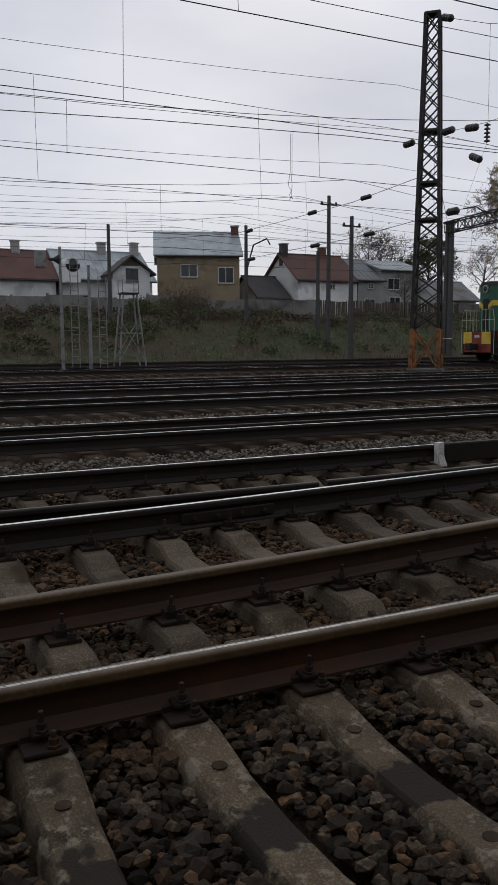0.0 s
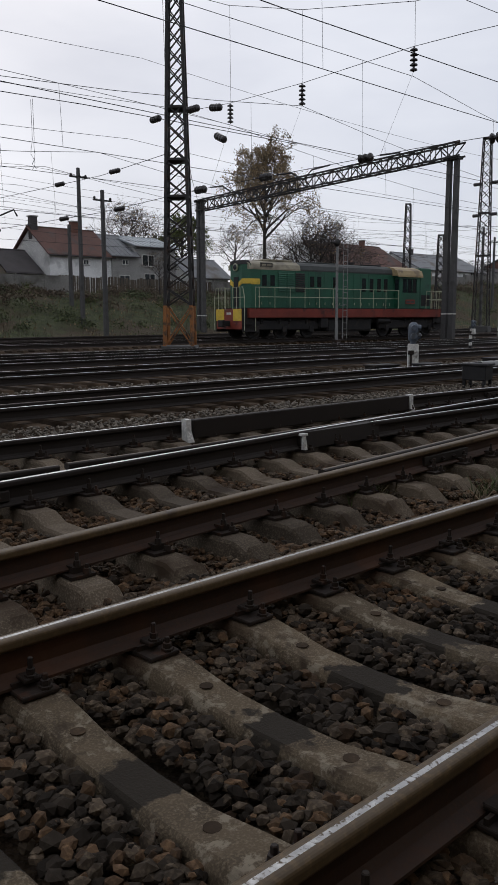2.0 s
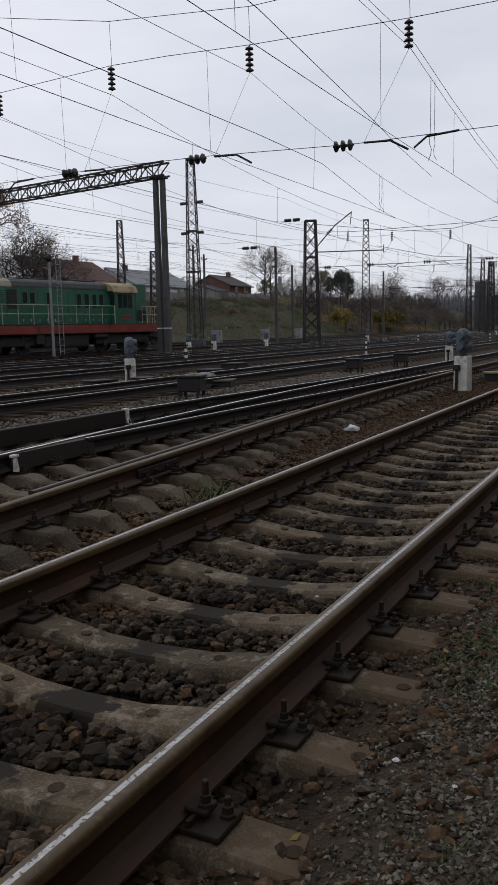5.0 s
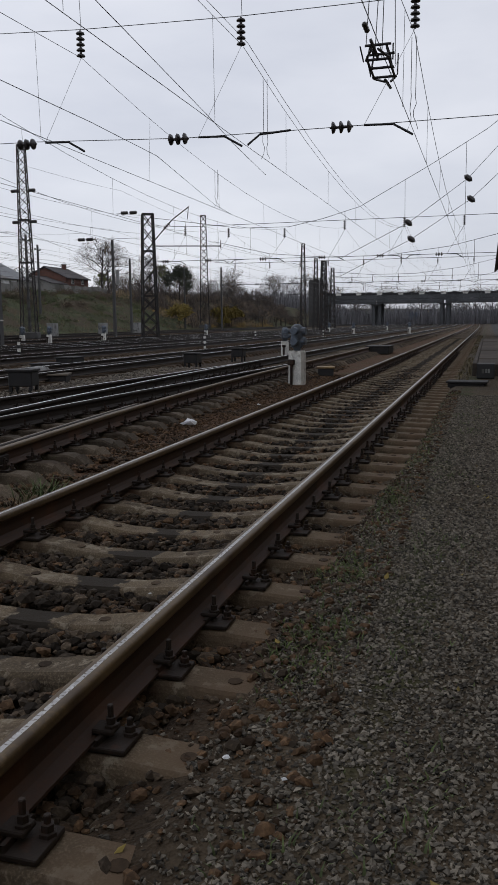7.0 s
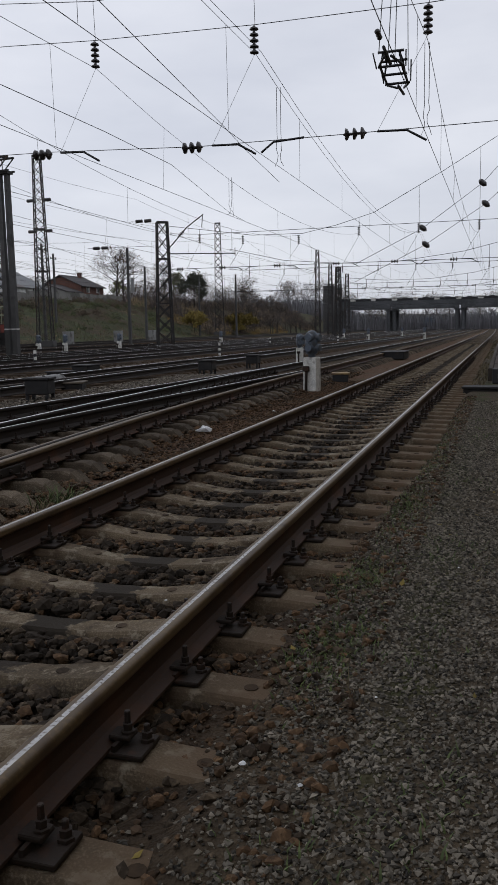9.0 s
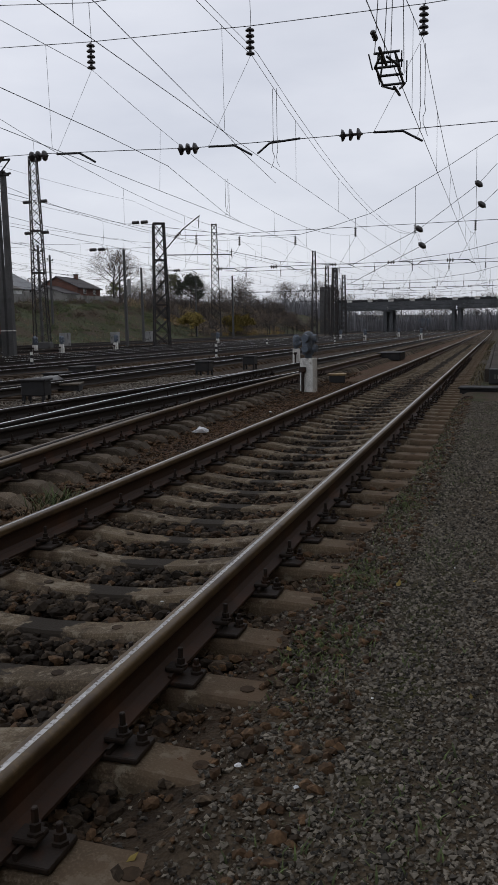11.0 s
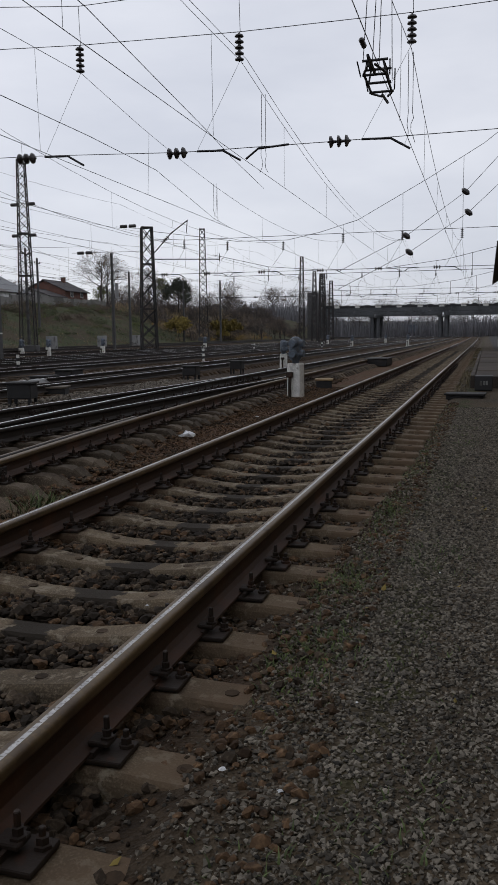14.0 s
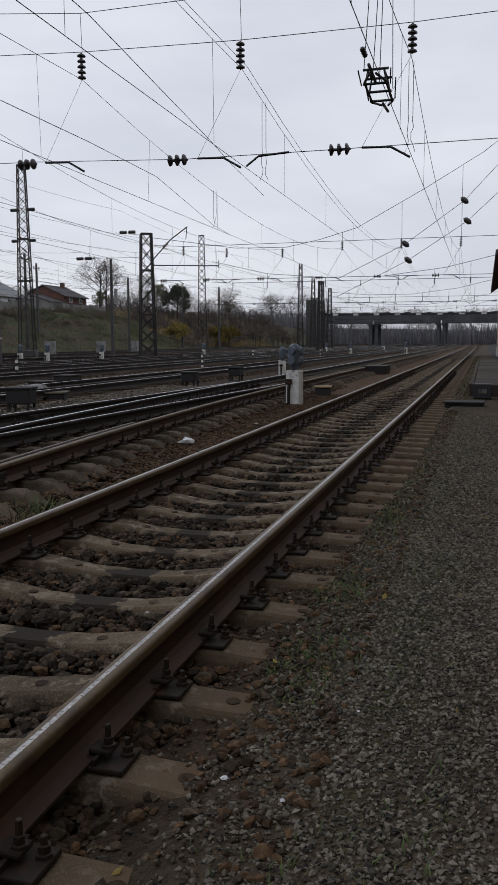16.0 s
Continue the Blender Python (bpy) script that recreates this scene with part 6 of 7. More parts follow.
for x in (-31.2, -11.2, 8.8):
    for dx, y in ((-0.9, 247), (0.9, 247), (-0.9, 254), (0.9, 254)):
        part("column", Solid().turn([(0.55, -0.3), (0.55, 6.5)], 10, at=(x + dx, y, 0)), M["bridge_concrete"], bridge)
    part("pier_cap", Solid().box(x - 1.8, x + 1.8, 246, 255, 5.9, 6.34), M["bridge_concrete"], bridge)
part("abutment", Solid().box(-51, -47.02, 244, 258, -0.5, 8.9), M["bridge_concrete"], bridge)
part("stair_tower", Solid().box(-50.5, -47.4, 240, 243.9, -0.5, 13.6), M["concrete_pole"], bridge, "grey concrete tower")
shed = thing("freight_wagon", "dark freight wagon standing beyond the bridge", "wagon")
part("body", Solid().box(-26.5, -23, 290, 304, 1.4, 4.2, bev=0.1), M["slate_blue"], shed)
part("frame", Solid().box(-26.3, -23.2, 289.6, 304.4, 1.0, 1.39), M["loco_under"], shed)
for y in (292, 302):
    part("bogie", Solid().box(-26, -23.5, y - 1.3, y + 1.3, 0.2, 0.99, bev=0.1), M["loco_under"], shed)


# ---- signals, posts and boxes ----
def dwarf_signal(x, y, h=0.72, s=1.0, turn=0.0):
    ds = thing("dwarf_signal", "slate-blue dwarf signal on a whitewashed concrete block", "signal", group="dwarf signals", m=pose(x, y, -0.12, 0, 0, turn))
    part("base", Solid().loft([[(-w * s, -0.15, z), (w * s, -0.15, z), (w * s, 0.15, z), (-w * s, 0.15, z)] for w, z in ((0.15, 0), (0.145, h - 0.03), (0.13, h))]), M["white_paint"], ds, "chipped whitewashed concrete block")
    head = part("head", Solid().turn([(0.08, h - 0.01), (0.085, h + 0.06), (0.13, h + 0.09), (0.145, h + 0.16), (0.145, h + 0.46), (0.13, h + 0.54), (0.07, h + 0.60), (0.01, h + 0.61)], 14), M["slate_blue"], ds, "slate-blue signal head", smooth=True)
    for z in (h + 0.22, h + 0.45):
        part("hood", Solid().turn([(0.085, -0.24), (0.095, -0.11)], 12, axis="y", at=(0, 0, z)).turn([(0.09, 0.11), (0.085, 0.21)], 12, axis="x", at=(0, 0.0, z)), M["slate_blue"], head)
        part("lens", Solid().turn([(0.07, -0.152), (0.06, -0.140)], 10, axis="y", at=(0, 0, z)), M["dark_glass"], head)
    part("cable_pipe", Solid().tube([(-0.07, -0.21, 0), (-0.07, -0.2, h * 0.5), (-0.07, -0.18, h * 0.62)], 0.035, 8).box(-0.15, 0.01, -0.25, -0.16, h * 0.60, h * 0.76, bev=0.02), M["iron"], ds)
    return ds


dwarf_signal(-3.05, 18.4, 0.80, 1.05, -8)
dwarf_signal(-12.7, 19.1, 0.75, 1.0, 40)
dwarf_signal(-7.3, 34.5, 0.62, 1.0, 20)
for x, y in ((-30.2, 50.5), (-29.3, 52.6), (-27.4, 57.5), (-24.8, 74), (-12.2, 84), (-7.6, 96), (-13, 120), (-17.4, 98)):
    dwarf_signal(x, y, 0.7, 1.0, 10)
for x, y in ((-14.0, 43.0), (-18.0, 30.6), (-12.6, 70), (-17.6, 66)):
    mk = thing("clearance_post", "short black and white striped clearance post", "post", group="clearance posts", m=pose(x, y, -0.1))
    for k in range(5):
        part("band", Solid().turn([(0.065, 0.14 * k), (0.065, 0.14 * k + 0.139)], 10), M["white_paint"] if k % 2 == 0 else M["black_paint"], mk)
for y in (5.66, 9.92):
    rm = thing("rail_marker", "white painted saddle over the check rail", "marker", group="rail markers", m=pose(-6.155, y, 0) @ Matrix.Diagonal((0.72, 0.55, 0.95, 1)))
    part("saddle", Solid().loft([[(-0.06, w, 0.0), (0.13, w * 1.3, -0.03), (0.09, w * 1.15, 0.04), (0.065, w, 0.10), (0.06, w, 0.245), (-0.06, w, 0.245)] for w in (-0.065, 0.065)]), M["white_paint"], rm)
gb = thing("guard_beam", "dark steel guard beam between the two white markers", "guard rail")
part("beam", Solid().box(-6.20, -6.10, 5.73, 9.85, 0.005, 0.222, bev=0.012), M["rail_dark"], gb)
lever = thing("point_lug", "small white painted bracket on the rail", "bracket")
part("bracket", Solid().box(-0.07, 0.09, -0.08, 0.08, 0.205, 0.24, bev=0.01).loft([[(-0.02, -0.03, 0.0), (0.10, -0.05, 0.0), (0.10, 0.05, 0.0), (-0.02, 0.03, 0.0)], [(0.0, -0.035, 0.204), (0.06, -0.035, 0.204), (0.06, 0.035, 0.204), (0.0, 0.035, 0.204)]]), M["white_paint"], lever)
lever.matrix_world = pose(-4.60, 5.95, 0.03) @ Matrix.Diagonal((0.45, 0.45, 0.7, 1))


def yard_box(x, y, w, d, h, legs=0.0, mat="loco_under", label="dark steel point machine box", turn=0.0, lid=None):
    b = thing("point_machine", label, "box", group="trackside boxes", m=pose(x, y, -0.10, 0, 0, turn))
    part("body", Solid().box(-w / 2, w / 2, -d / 2, d / 2, legs, legs + h, bev=0.02), M[mat], b)
    part("lid", Solid().box(-w / 2 - 0.03, w / 2 + 0.03, -d / 2 - 0.03, d / 2 + 0.03, legs + h + 0.002, legs + h + 0.045, bev=0.01), M[lid or mat], b)
    if legs:
        for sx in (-1, 1):
            for sy in (-1, 1):
                part("leg", Solid().box(sx * w * 0.42 - 0.03, sx * w * 0.42 + 0.03, sy * d * 0.4 - 0.03, sy * d * 0.4 + 0.03, -0.05, legs), M[mat], b)
    return b


yard_box(-8.05, 14.9, 0.5, 0.45, 0.3, 0.18, turn=12)
yard_box(-7.95, 24.7, 0.45, 0.6, 0.28, 0.16, turn=5)
yard_box(-7.85, 29.4, 0.45, 0.6, 0.28, 0.16, turn=5)
yard_box(-12.1, 16.9, 0.45, 0.8, 0.22, 0.0, turn=-10)
yard_box(-11.6, 18.2, 0.45, 0.8, 0.22, 0.0, turn=10)
yard_box(-8.9, 17.8, 0.5, 0.7, 0.2, 0.0, turn=20, lid="wood_old")
yard_box(-12.4, 24.8, 0.6, 1.0, 0.3, 0.0, turn=5)
yard_box(-11.9, 22.3, 0.55, 0.8, 0.22, 0.0, turn=0)
yard_box(-17.6, 24.0, 0.6, 0.9, 0.3, 0.0)
yard_box(-3.0, 21.6, 0.42, 0.5, 0.2, 0.0, "black_paint", "low black box with a tan wooden lid", 10, "tan_wood")
yard_box(-3.5, 37.0, 1.0, 1.9, 0.30, 0.0, label="low dark cable trough box beside the track")
yard_box(0.78, 17.4, 0.75, 0.5, 0.16, 0.0, label="low dark cable box beside the sleepers", turn=-4)
sheet = thing("cover_sheet", "crumpled pale sheet over a mound between tracks", "cover")
part("sheet", Solid().turn([(0.42, -0.1), (0.38, 0.08), (0.22, 0.25), (0.02, 0.28)], 9, at=(-9.9, 18.6, 0)), M["grey_post"], sheet)
# Electrical box with a plain sign, and the low platform beside it.
sb = thing("sign_box", "dark box with a pale worn sign at the platform end", "box", m=pose(1.13, 19.5, 0) @ Matrix.Diagonal((0.62, 1, 1, 1)))
part("body", Solid().box(-0.32, 0.32, -0.22, 0.22, 0.02, 0.36, bev=0.02), M["black_paint"], sb)
part("sign_bars", Solid().box(-0.14, -0.06, -0.232, -0.222, 0.14, 0.24).box(-0.02, 0.05, -0.232, -0.222, 0.15, 0.24).box(0.07, 0.14, -0.232, -0.222, 0.15, 0.24), M["grey_post"], sb)
pf = thing("platform", "low brown slab platform beside the far end of the track", "platform")
for k in range(9):
    part("slab", Solid().box(0.93, 3.6, 20.2 + 3.0 * k, 23.17 + 3.0 * k, -0.2, 0.30 + 0.006 * (k % 2), bev=0.02), M["platform_deck"], pf)
for k in range(16):
    part("edge_block", Solid().box(0.82, 0.925, 20.2 + 1.7 * k, 21.85 + 1.7 * k, -0.2, 0.32, bev=0.015), M["platform_deck"], pf)
# Station building past the platform, and an added plain wall out of view.
st = thing("station_building", "yellow rendered station building with a dark overhanging roof", "building")
part("wall", Solid().box(2.25, 14, 46, 80, -0.3, 6.4), M["wall_yellow"], st)
part("plinth", Solid().box(2.19, 2.248, 46, 80, -0.3, 0.7), M["wall_grey"], st)
part("roof", Solid().loft([[(1.55, 44.6, 5.75), (8, 44.6, 10.2), (14.6, 44.6, 5.75), (14.6, 44.6, 5.95), (8, 44.6, 10.45), (1.55, 44.6, 5.98)], [(1.55, 81, 5.75), (8, 81, 10.2), (14.6, 81, 5.75), (14.6, 81, 5.95), (8, 81, 10.45), (1.55, 81, 5.98)]]), M["roof_dark"], st)
part("down_pipe", Solid().tube([(1.62, 46.2, 5.8), (2.05, 46.2, 5.3), (2.12, 46.2, 0.1)], 0.06), M["roof_dark"], st)
part("gable", Solid().loft([[(2.25, 46.0, 6.4), (14, 46.0, 6.4), (8.1, 46.0, 10.1)], [(2.25, 46.25, 6.4), (14, 46.25, 6.4), (8.1, 46.25, 10.1)]]), M["wall_yellow"], st)
# Unseen wall, added only to block sky light from the near ground.
shade_wall = tagged(new("wall_east", Solid().box(4.6, 5.0, -30, 40, -0.3, 7.5).mesh("wall_east", M["wall_yellow"])), "plain yellow rendered wall, unseen, added to shade the near ground", "wall", kind="structure")


def ladder_post(x, y, z, h, label="grey signal post with a ladder", speaker=True):
    lp = thing("signal_post", label, "signal post", group="ladder posts", m=pose(x, y, z))
    part("post", Solid().turn([(0.085, -0.3), (0.075, h * 0.5), (0.065, h)], 10), M["grey_post"], lp)
    part("footing", Solid().box(-0.2, 0.2, -0.2, 0.2, -0.3, 0.25, bev=0.03), M["iron"], lp)
    for dy in (0.42, 0.78):
        part("stile", Solid().rod((0.1, dy, 0.3), (0.1, dy, h * 0.9), 0.025, sides=5), M["grey_post"], lp)
    for k in range(int(h * 0.85 / 0.34)):
        part("rung", Solid().rod((0.1, 0.42, 0.5 + 0.34 * k), (0.1, 0.78, 0.5 + 0.34 * k), 0.016, sides=5), M["grey_post"], lp)
    for z2 in (h * 0.35, h * 0.85):
        part("bracket", Solid().rod((0, 0, z2), (0.1, 0.6, z2), 0.02, sides=4), M["grey_post"], lp)
    if speaker:
        part("horn", Solid().turn([(0.05, -0.55), (0.08, -0.3), (0.22, -0.08), (0.21, -0.1), (0.05, -0.3)], 12, axis="y", at=(0.05, 0, h * 0.9)), M["mast_iron"], lp, "horn loudspeaker")
    return lp


ladder_post(-29.3, 34.9, -0.1, 6.2)
ladder_post(-37.0, 8.6, -0.1, 5.9)
ladder_post(-36.9, 9.9, -0.1, 5.1, speaker=False)
part("signal_head", Solid().box(-0.16, 0.14, -1.15, -0.65, 4.9, 5.7, bev=0.06), M["grey_post"], bpy.data.objects["signal_post.001"], "boxy grey signal head")

for x, y, top, arm in ((-55, 34.2, 12.8, 1), (-48.5, 32.1, 10.2, 1), (-62, 18.3, 10.6, 0), (-62, 30.3, 11.2, 2), (-36.5, 78.5, 9.9, 0), (-60.5, 36.5, 9.2, 0), (-43.5, 98, 9.6, 0), (-52, 140, 11, 0), (-40, 125, 10, 0), (-58, 100, 12, 1), (-50, 84, 11.5, 1)):
    gz = ground_height(x, y)
    po = square_pole(x, y, gz, top - gz, 0.145, 0.10, "weathered concrete line pole")
    if arm == 1:
        part("cross_arm", Solid().box(-0.05, 0.05, -0.75, 0.75, top - gz - 0.75, top - gz - 0.65), M["mast_iron"], po)
        for dy in (-0.65, 0.65):
            part("insulator", Solid().turn([(0.05, 0), (0.1, 0.08), (0.08, 0.16), (0.02, 0.2)], 8, at=(0, dy, top - gz - 0.65)), M["insulator"], po)
    if arm == 2:
        part("bracket_arm", Solid().tube([(0, 0.1, top - gz - 3.6), (0, 0.7, top - gz - 1.6), (0, 2.0, top - gz - 1.0), (0, 2.3, top - gz - 1.5)], 0.07), M["mast_iron"], po)
for x, y in ((-40, 82.7), (-40, 92), (-39, 70)):
    rc = thing("relay_cabinet", "pale grey relay cabinet by the siding", "cabinet", group="relay cabinets", m=pose(x, y, -0.1))
    part("body", Solid().box(-0.35, 0.35, -0.5, 0.5, 0.25, 1.5, bev=0.03), M["grey_post"], rc)
    part("door", Solid().box(0.352, 0.375, -0.42, 0.42, 0.35, 1.4, bev=0.008), M["grey_post"], rc)
    part("foot", Solid().box(-0.3, 0.3, -0.45, 0.45, 0.0, 0.249), M["concrete_pole"], rc)
pl = thing("pole_plate", "pale plate fixed to the line pole", "sign")
part("plate", Solid().box(-36.32, -36.29, 78.6, 79.5, 5.3, 6.9, bev=0.01), M["grey_post"], pl)


# Tall steel trestle beside the siding.
trestle = thing("steel_trestle", "pale rusty steel trestle standing beside the siding", "trestle")
TX, TY = -42.0, 13.45
for sx in (-1, 1):
    for sy in (-1, 1):
        part("leg", Solid().rod((TX + sx * 0.55, TY + sy * 0.78, -0.2), (TX + sx * 0.3, TY + sy * 0.38, 4.0), 0.05, sides=5), M["grey_post"], trestle)
    for sy in (-1, 1):
        part("brace", Solid().rod((TX + sx * 0.53, TY - sy * 0.74, 0.4), (TX + sx * 0.42, TY + sy * 0.57, 2.5), 0.03, sides=4), M["grey_post"], trestle)
    part("cross_bar", Solid().rod((TX + sx * 0.44, TY - 0.62, 1.9), (TX + sx * 0.44, TY + 0.62, 1.9), 0.035, sides=4), M["grey_post"], trestle)
part("platform", Solid().box(TX - 0.42, TX + 0.42, TY - 0.48, TY + 0.48, 4.0, 4.08), M["iron"], trestle, "rusty top plate")
for sx in (-1, 1):
    for sy in (-1, 1):
        part("post", Solid().rod((TX + sx * 0.4, TY + sy * 0.45, 4.08), (TX + sx * 0.4, TY + sy * 0.45, 4.75), 0.025, sides=4), M["grey_post"], trestle)
    part("guard_bar", Solid().rod((TX + sx * 0.4, TY - 0.45, 4.74), (TX + sx * 0.4, TY + 0.45, 4.74), 0.025, sides=4), M["grey_post"], trestle)


def litter(x, y, size, seed, z=None):
    r = random.Random(seed)
    z = ground_height(x, y) + 0.03 if z is None else z
    pts = [[(x + math.cos(a * math.tau / 7) * size * k * r.uniform(0.6, 1.2), y + math.sin(a * math.tau / 7) * size * k * r.uniform(0.6, 1.2), z + size * hh * r.uniform(0.5, 1.2)) for a in range(7)] for k, hh in ((1, 0.05), (0.8, 0.35), (0.3, 0.5))]
    solid_thing("litter", Solid().loft(pts), (M["litter"],), "crumpled scrap of pale plastic litter", "litter", group="litter")


litter(-2.92, 10.95, 0.16, 1)
for k, (x, y, s) in enumerate(((-0.93, 0.70, 0.012), (-0.86, 0.74, 0.014), (0.42, 2.35, 0.012), (0.62, 2.28, 0.010), (-2.6, 13.5, 0.03), (0.75, 2.9, 0.007), (-0.5, 3.9, 0.009), (0.95, 4.6, 0.007))):
    litter(x, y, s, 20 + k, ground_height(x, y) + (0.07 if x < 0 else 0.012))


# ---- loose stone ----
def stones(name, mat, count_per_m2, x0, x1, y0, y1, r0, r1, z_of, keep, seed, label, facets=20, mats=None, oily=None):
    """One mesh of many angular stones, each a jittered polyhedron, scattered on the ground."""
    gen = np.random.default_rng(seed)
    n = int(count_per_m2 * (x1 - x0) * (y1 - y0))
    p = np.stack([gen.uniform(x0, x1, n), gen.uniform(y0, y1, n)], 1)
    ok = np.array([keep(x, y) for x, y in p])
    p = p[ok]
    n = len(p)
    z = np.array([z_of(x, y) for x, y in p])
    if facets == 20:
        t = (1 + 5 ** 0.5) / 2
        base = np.array([(-1, t, 0), (1, t, 0), (-1, -t, 0), (1, -t, 0), (0, -1, t), (0, 1, t), (0, -1, -t), (0, 1, -t), (t, 0, -1), (t, 0, 1), (-t, 0, -1), (-t, 0, 1)]) / 1.75
        tris = np.array([(0, 11, 5), (0, 5, 1), (0, 1, 7), (0, 7, 10), (0, 10, 11), (1, 5, 9), (5, 11, 4), (11, 10, 2), (10, 7, 6), (7, 1, 8), (3, 9, 4), (3, 4, 2), (3, 2, 6), (3, 6, 8), (3, 8, 9), (4, 9, 5), (2, 4, 11), (6, 2, 10), (8, 6, 7), (9, 8, 1)])
    else:
        base = np.array([(1, 0, 0), (-1, 0, 0), (0, 1, 0), (0, -1, 0), (0, 0, 1), (0, 0, -1)], float)
        tris = np.array([(0, 2, 4), (2, 1, 4), (1, 3, 4), (3, 0, 4), (2, 0, 5), (1, 2, 5), (3, 1, 5), (0, 3, 5)])
    nv = len(base)
    size = gen.uniform(0, 1, n) ** 1.6 * (r1 - r0) + r0
    v = base[None] * (1 + gen.uniform(-0.3, 0.3, (n, nv, 3)))
    if facets == 20:
        v = np.clip(v, -0.60, 0.60)
    v = v * gen.uniform(0.55, 1.35, (n, 1, 3))
    a = gen.normal(size=(n, 4))
    a /= np.linalg.norm(a, axis=1, keepdims=True)
    w, x, y, q = a.T
    rot = np.stack([np.stack([1 - 2 * (y * y + q * q), 2 * (x * y - w * q), 2 * (x * q + w * y)], 1), np.stack([2 * (x * y + w * q), 1 - 2 * (x * x + q * q), 2 * (y * q - w * x)], 1), np.stack([2 * (x * q - w * y), 2 * (y * q + w * x), 1 - 2 * (x * x + y * y)], 1)], 1)
    v = np.einsum("nij,nkj->nki", rot, v) * size[:, None, None]
    v[:, :, 2] *= 0.72
    v += np.concatenate([p, z[:, None]], 1)[:, None]
    f = (tris[None] + (np.arange(n) * nv)[:, None, None]).reshape(-1, 3)
    me = bpy.data.meshes.new(name)
    me.vertices.add(n * nv)
    me.vertices.foreach_set("co", v.reshape(-1).astype(np.float32))
    me.loops.add(len(f) * 3)
    me.loops.foreach_set("vertex_index", f.reshape(-1).astype(np.int32))
    me.polygons.add(len(f))
    me.polygons.foreach_set("loop_start", (np.arange(len(f)) * 3).astype(np.int32))
    me.polygons.foreach_set("use_smooth", np.zeros(len(f), bool))
    me.materials.append(mat)
    if mats:
        me.materials.append(mats)
        kind_of = (gen.uniform(0, 1, n) < 0.33).astype(np.int32)
        if oily is not None:
            me.materials.append(oily)
            off = np.abs(p[:, 0] - T1C)
            kind_of[gen.uniform(0, 1, n) < np.interp(off, (0.1, 0.42, 0.8), (0.6, 0.22, 0.06))] = 2
        pick = np.repeat(kind_of, len(tris)).astype(np.int32)
        me.polygons.foreach_set("material_index", pick)
    me.update(calc_edges=True)
    me.validate()
    return tagged(new(name, me), label, "gravel", kind="stuff")


def off_sleepers(pitch, first, half):
    return lambda x, y: abs((y - first + pitch / 2) % pitch - pitch / 2) > half


gen_z = np.random.default_rng(5)
bed = lambda top, spread: (lambda x, y: top - abs(gen_z.normal(0, spread)) + 0.02 * noise.noise((x * 2, y * 2, 7)))
clear1 = off_sleepers(0.543, 1.83, 0.125)
rails1 = lambda x: min(abs(x + 0.087), abs(x + 0.087 + GAUGE)) > 0.10
stones("ballast", M["stone_dark"], 1250, -2.35, 0.10, -0.8, 7.0, 0.022, 0.050, bed(-0.048, 0.026), lambda x, y: clear1(x, y) or x < -2.22, 1, "coarse dark angular ballast stones between the sleepers", mats=M["stone_rust"], oily=M["stone_oil"])
stones("ballast", M["stone_dark"], 620, -2.35, 0.12, 7.0, 24, 0.024, 0.050, bed(-0.050, 0.028), lambda x, y: clear1(x, y) or x < -2.22, 2, "coarse dark angular ballast stones between the sleepers", mats=M["stone_rust"], oily=M["stone_oil"])
clear2 = off_sleepers(0.55, 1.62, 0.13)
stones("ballast", M["stone_rust"], 620, -6.9, -2.2, -0.8, 9.0, 0.022, 0.050, bed(-0.086, 0.022), clear2, 3, "rusty brown ballast stones round the turnout", mats=M["stone_dark"])
stones("ballast", M["stone_rust"], 240, -6.6, -3.0, 9.0, 26, 0.024, 0.05, bed(-0.06, 0.03), clear2, 4, "rusty brown ballast stones round the turnout", mats=M["stone_dark"])
stones("gravel", M["stone_grey"], 260, -8.6, -6.75, 1.0, 24, 0.018, 0.042, bed(-0.03, 0.03), lambda x, y: True, 5, "pale grey loose gravel strip between tracks")
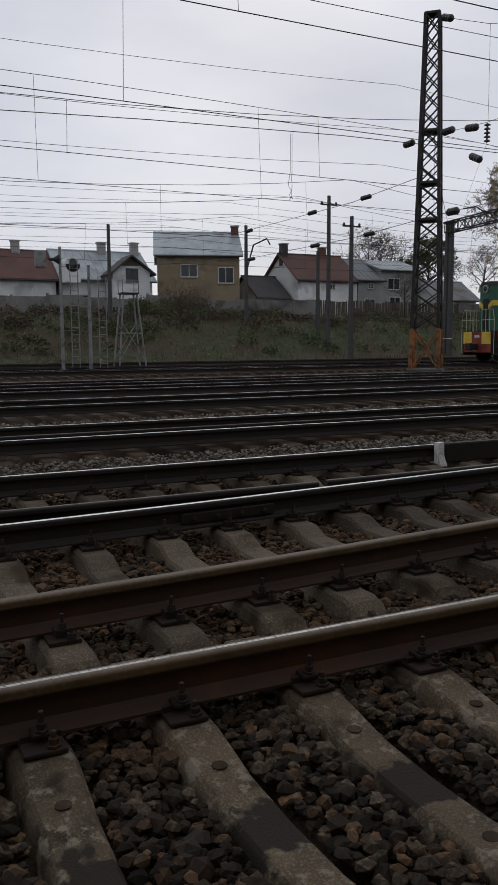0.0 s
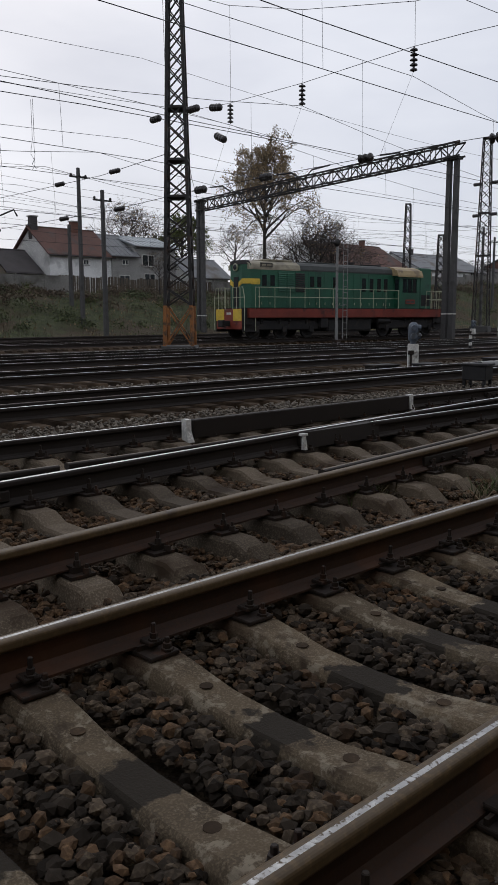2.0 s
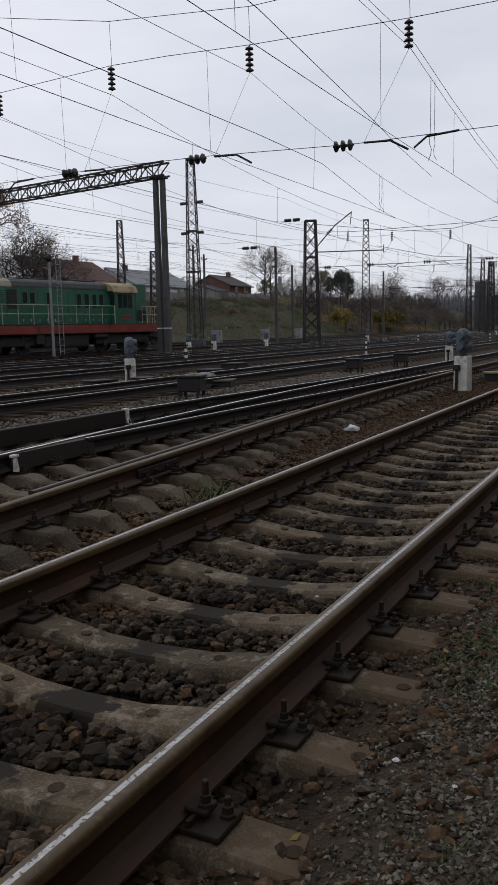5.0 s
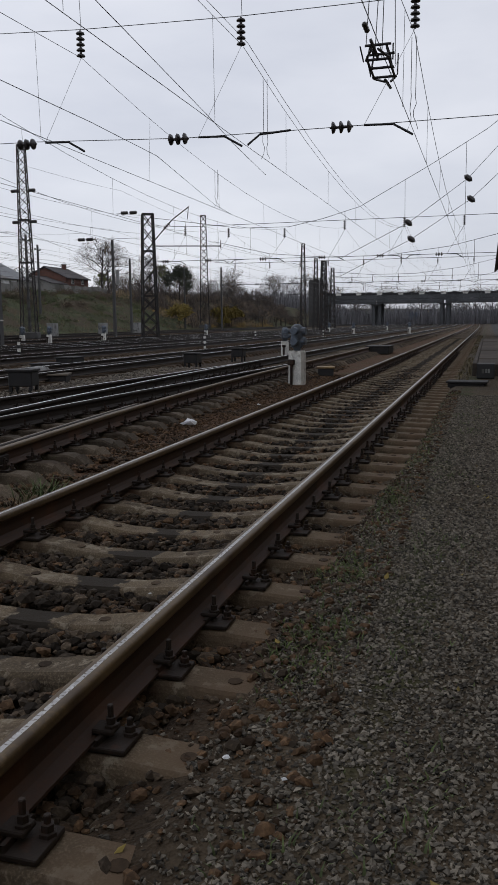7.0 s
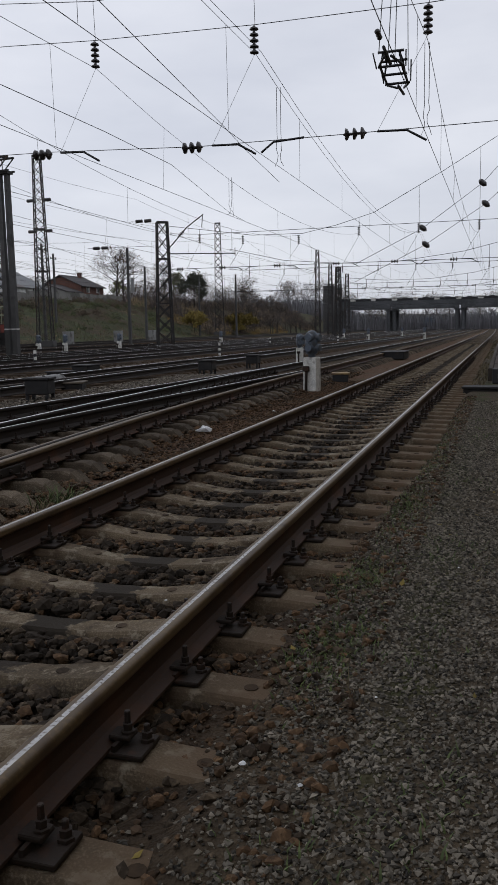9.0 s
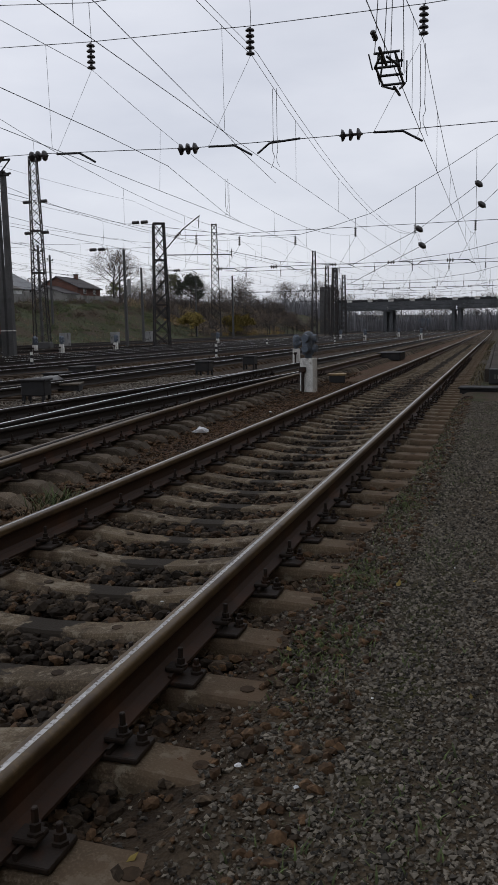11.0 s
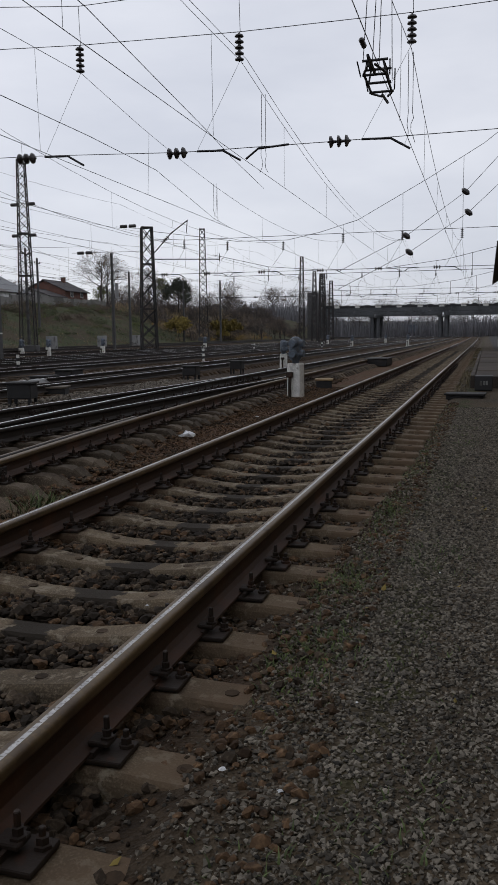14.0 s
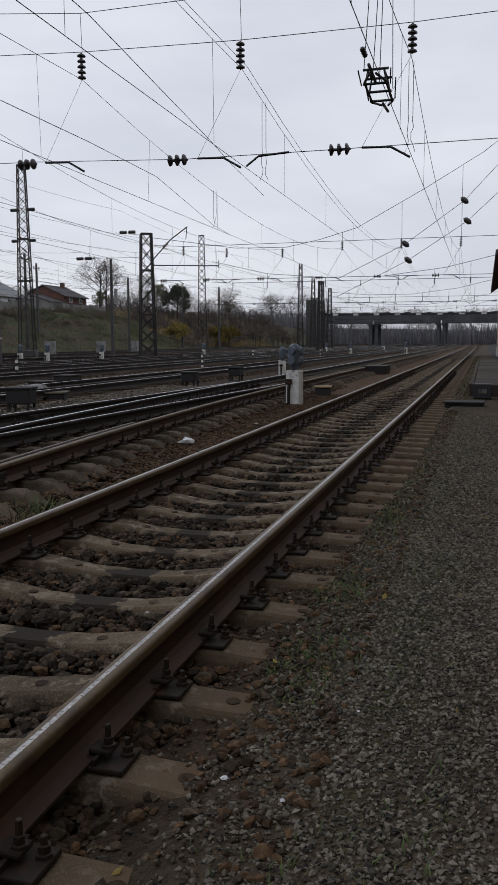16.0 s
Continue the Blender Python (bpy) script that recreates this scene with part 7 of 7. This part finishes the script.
stones("gravel", M["stone_grey"], 90, -13.9, -11.0, 1.0, 40, 0.025, 0.05, bed(-0.06, 0.03), lambda x, y: True, 6, "pale grey loose gravel strip between tracks", 8)
stones("gravel", M["stone_rust"], 420, -3.3, -2.1, 8.0, 22, 0.010, 0.03, lambda x, y: ground_height(x, y) + 0.03, lambda x, y: x > -1.0 - y * 0.02 - 2.4 or True, 7, "reddish fine gravel beside the near track", 8)
stones("grit", M["grit"], 5400, 0.0, 2.0, 0.6, 6.0, 0.0045, 0.0135, lambda x, y: ground_height(x, y) + 0.003, lambda x, y: rng.random() < 0.12 + 0.88 * smooth_step(0.25, 0.65, x), 8, "fine grey grit of the trackside path", 8)
stones("grit", M["grit"], 1900, 0.0, 2.4, 6.0, 15, 0.007, 0.016, lambda x, y: ground_height(x, y) + 0.003, lambda x, y: rng.random() < 0.12 + 0.88 * smooth_step(0.25, 0.65, x), 9, "fine grey grit of the trackside path", 8)
stones("ballast", M["stone_rust"], 420, -0.02, 0.70, 0.6, 16, 0.010, 0.036, lambda x, y: ground_height(x, y) + 0.004, lambda x, y: True, 10, "scattered brown stones by the sleeper ends", mats=M["stone_dark"])

# The near track and the path go on behind the starting place.
back = random.Random(12)
for k in range(-14, -4):
    sl = part("sleeper", sleeper_mesh, (), near_track, m=pose(T1C + back.uniform(-0.02, 0.02), 1.83 + 0.543 * k + back.uniform(-0.012, 0.012), back.uniform(-0.006, 0.0)))
    for sx in (-1, 1):
        part("rail_fastening", fastening_mesh, (), sl, m=pose(sx * GAUGE / 2, 0, 0.004, 0, 0, 180 if sx < 0 else 0))
stones("ballast", M["stone_dark"], 420, -2.35, 0.10, -6.0, -0.8, 0.024, 0.050, bed(-0.050, 0.026), lambda x, y: clear1(x, y) or x < -2.22, 21, "coarse dark angular ballast stones between the sleepers", mats=M["stone_rust"], oily=M["stone_oil"])
stones("grit", M["grit"], 1400, 0.3, 2.0, -4.0, 0.6, 0.006, 0.015, lambda x, y: ground_height(x, y) + 0.003, lambda x, y: True, 22, "fine grey grit of the trackside path", 8)
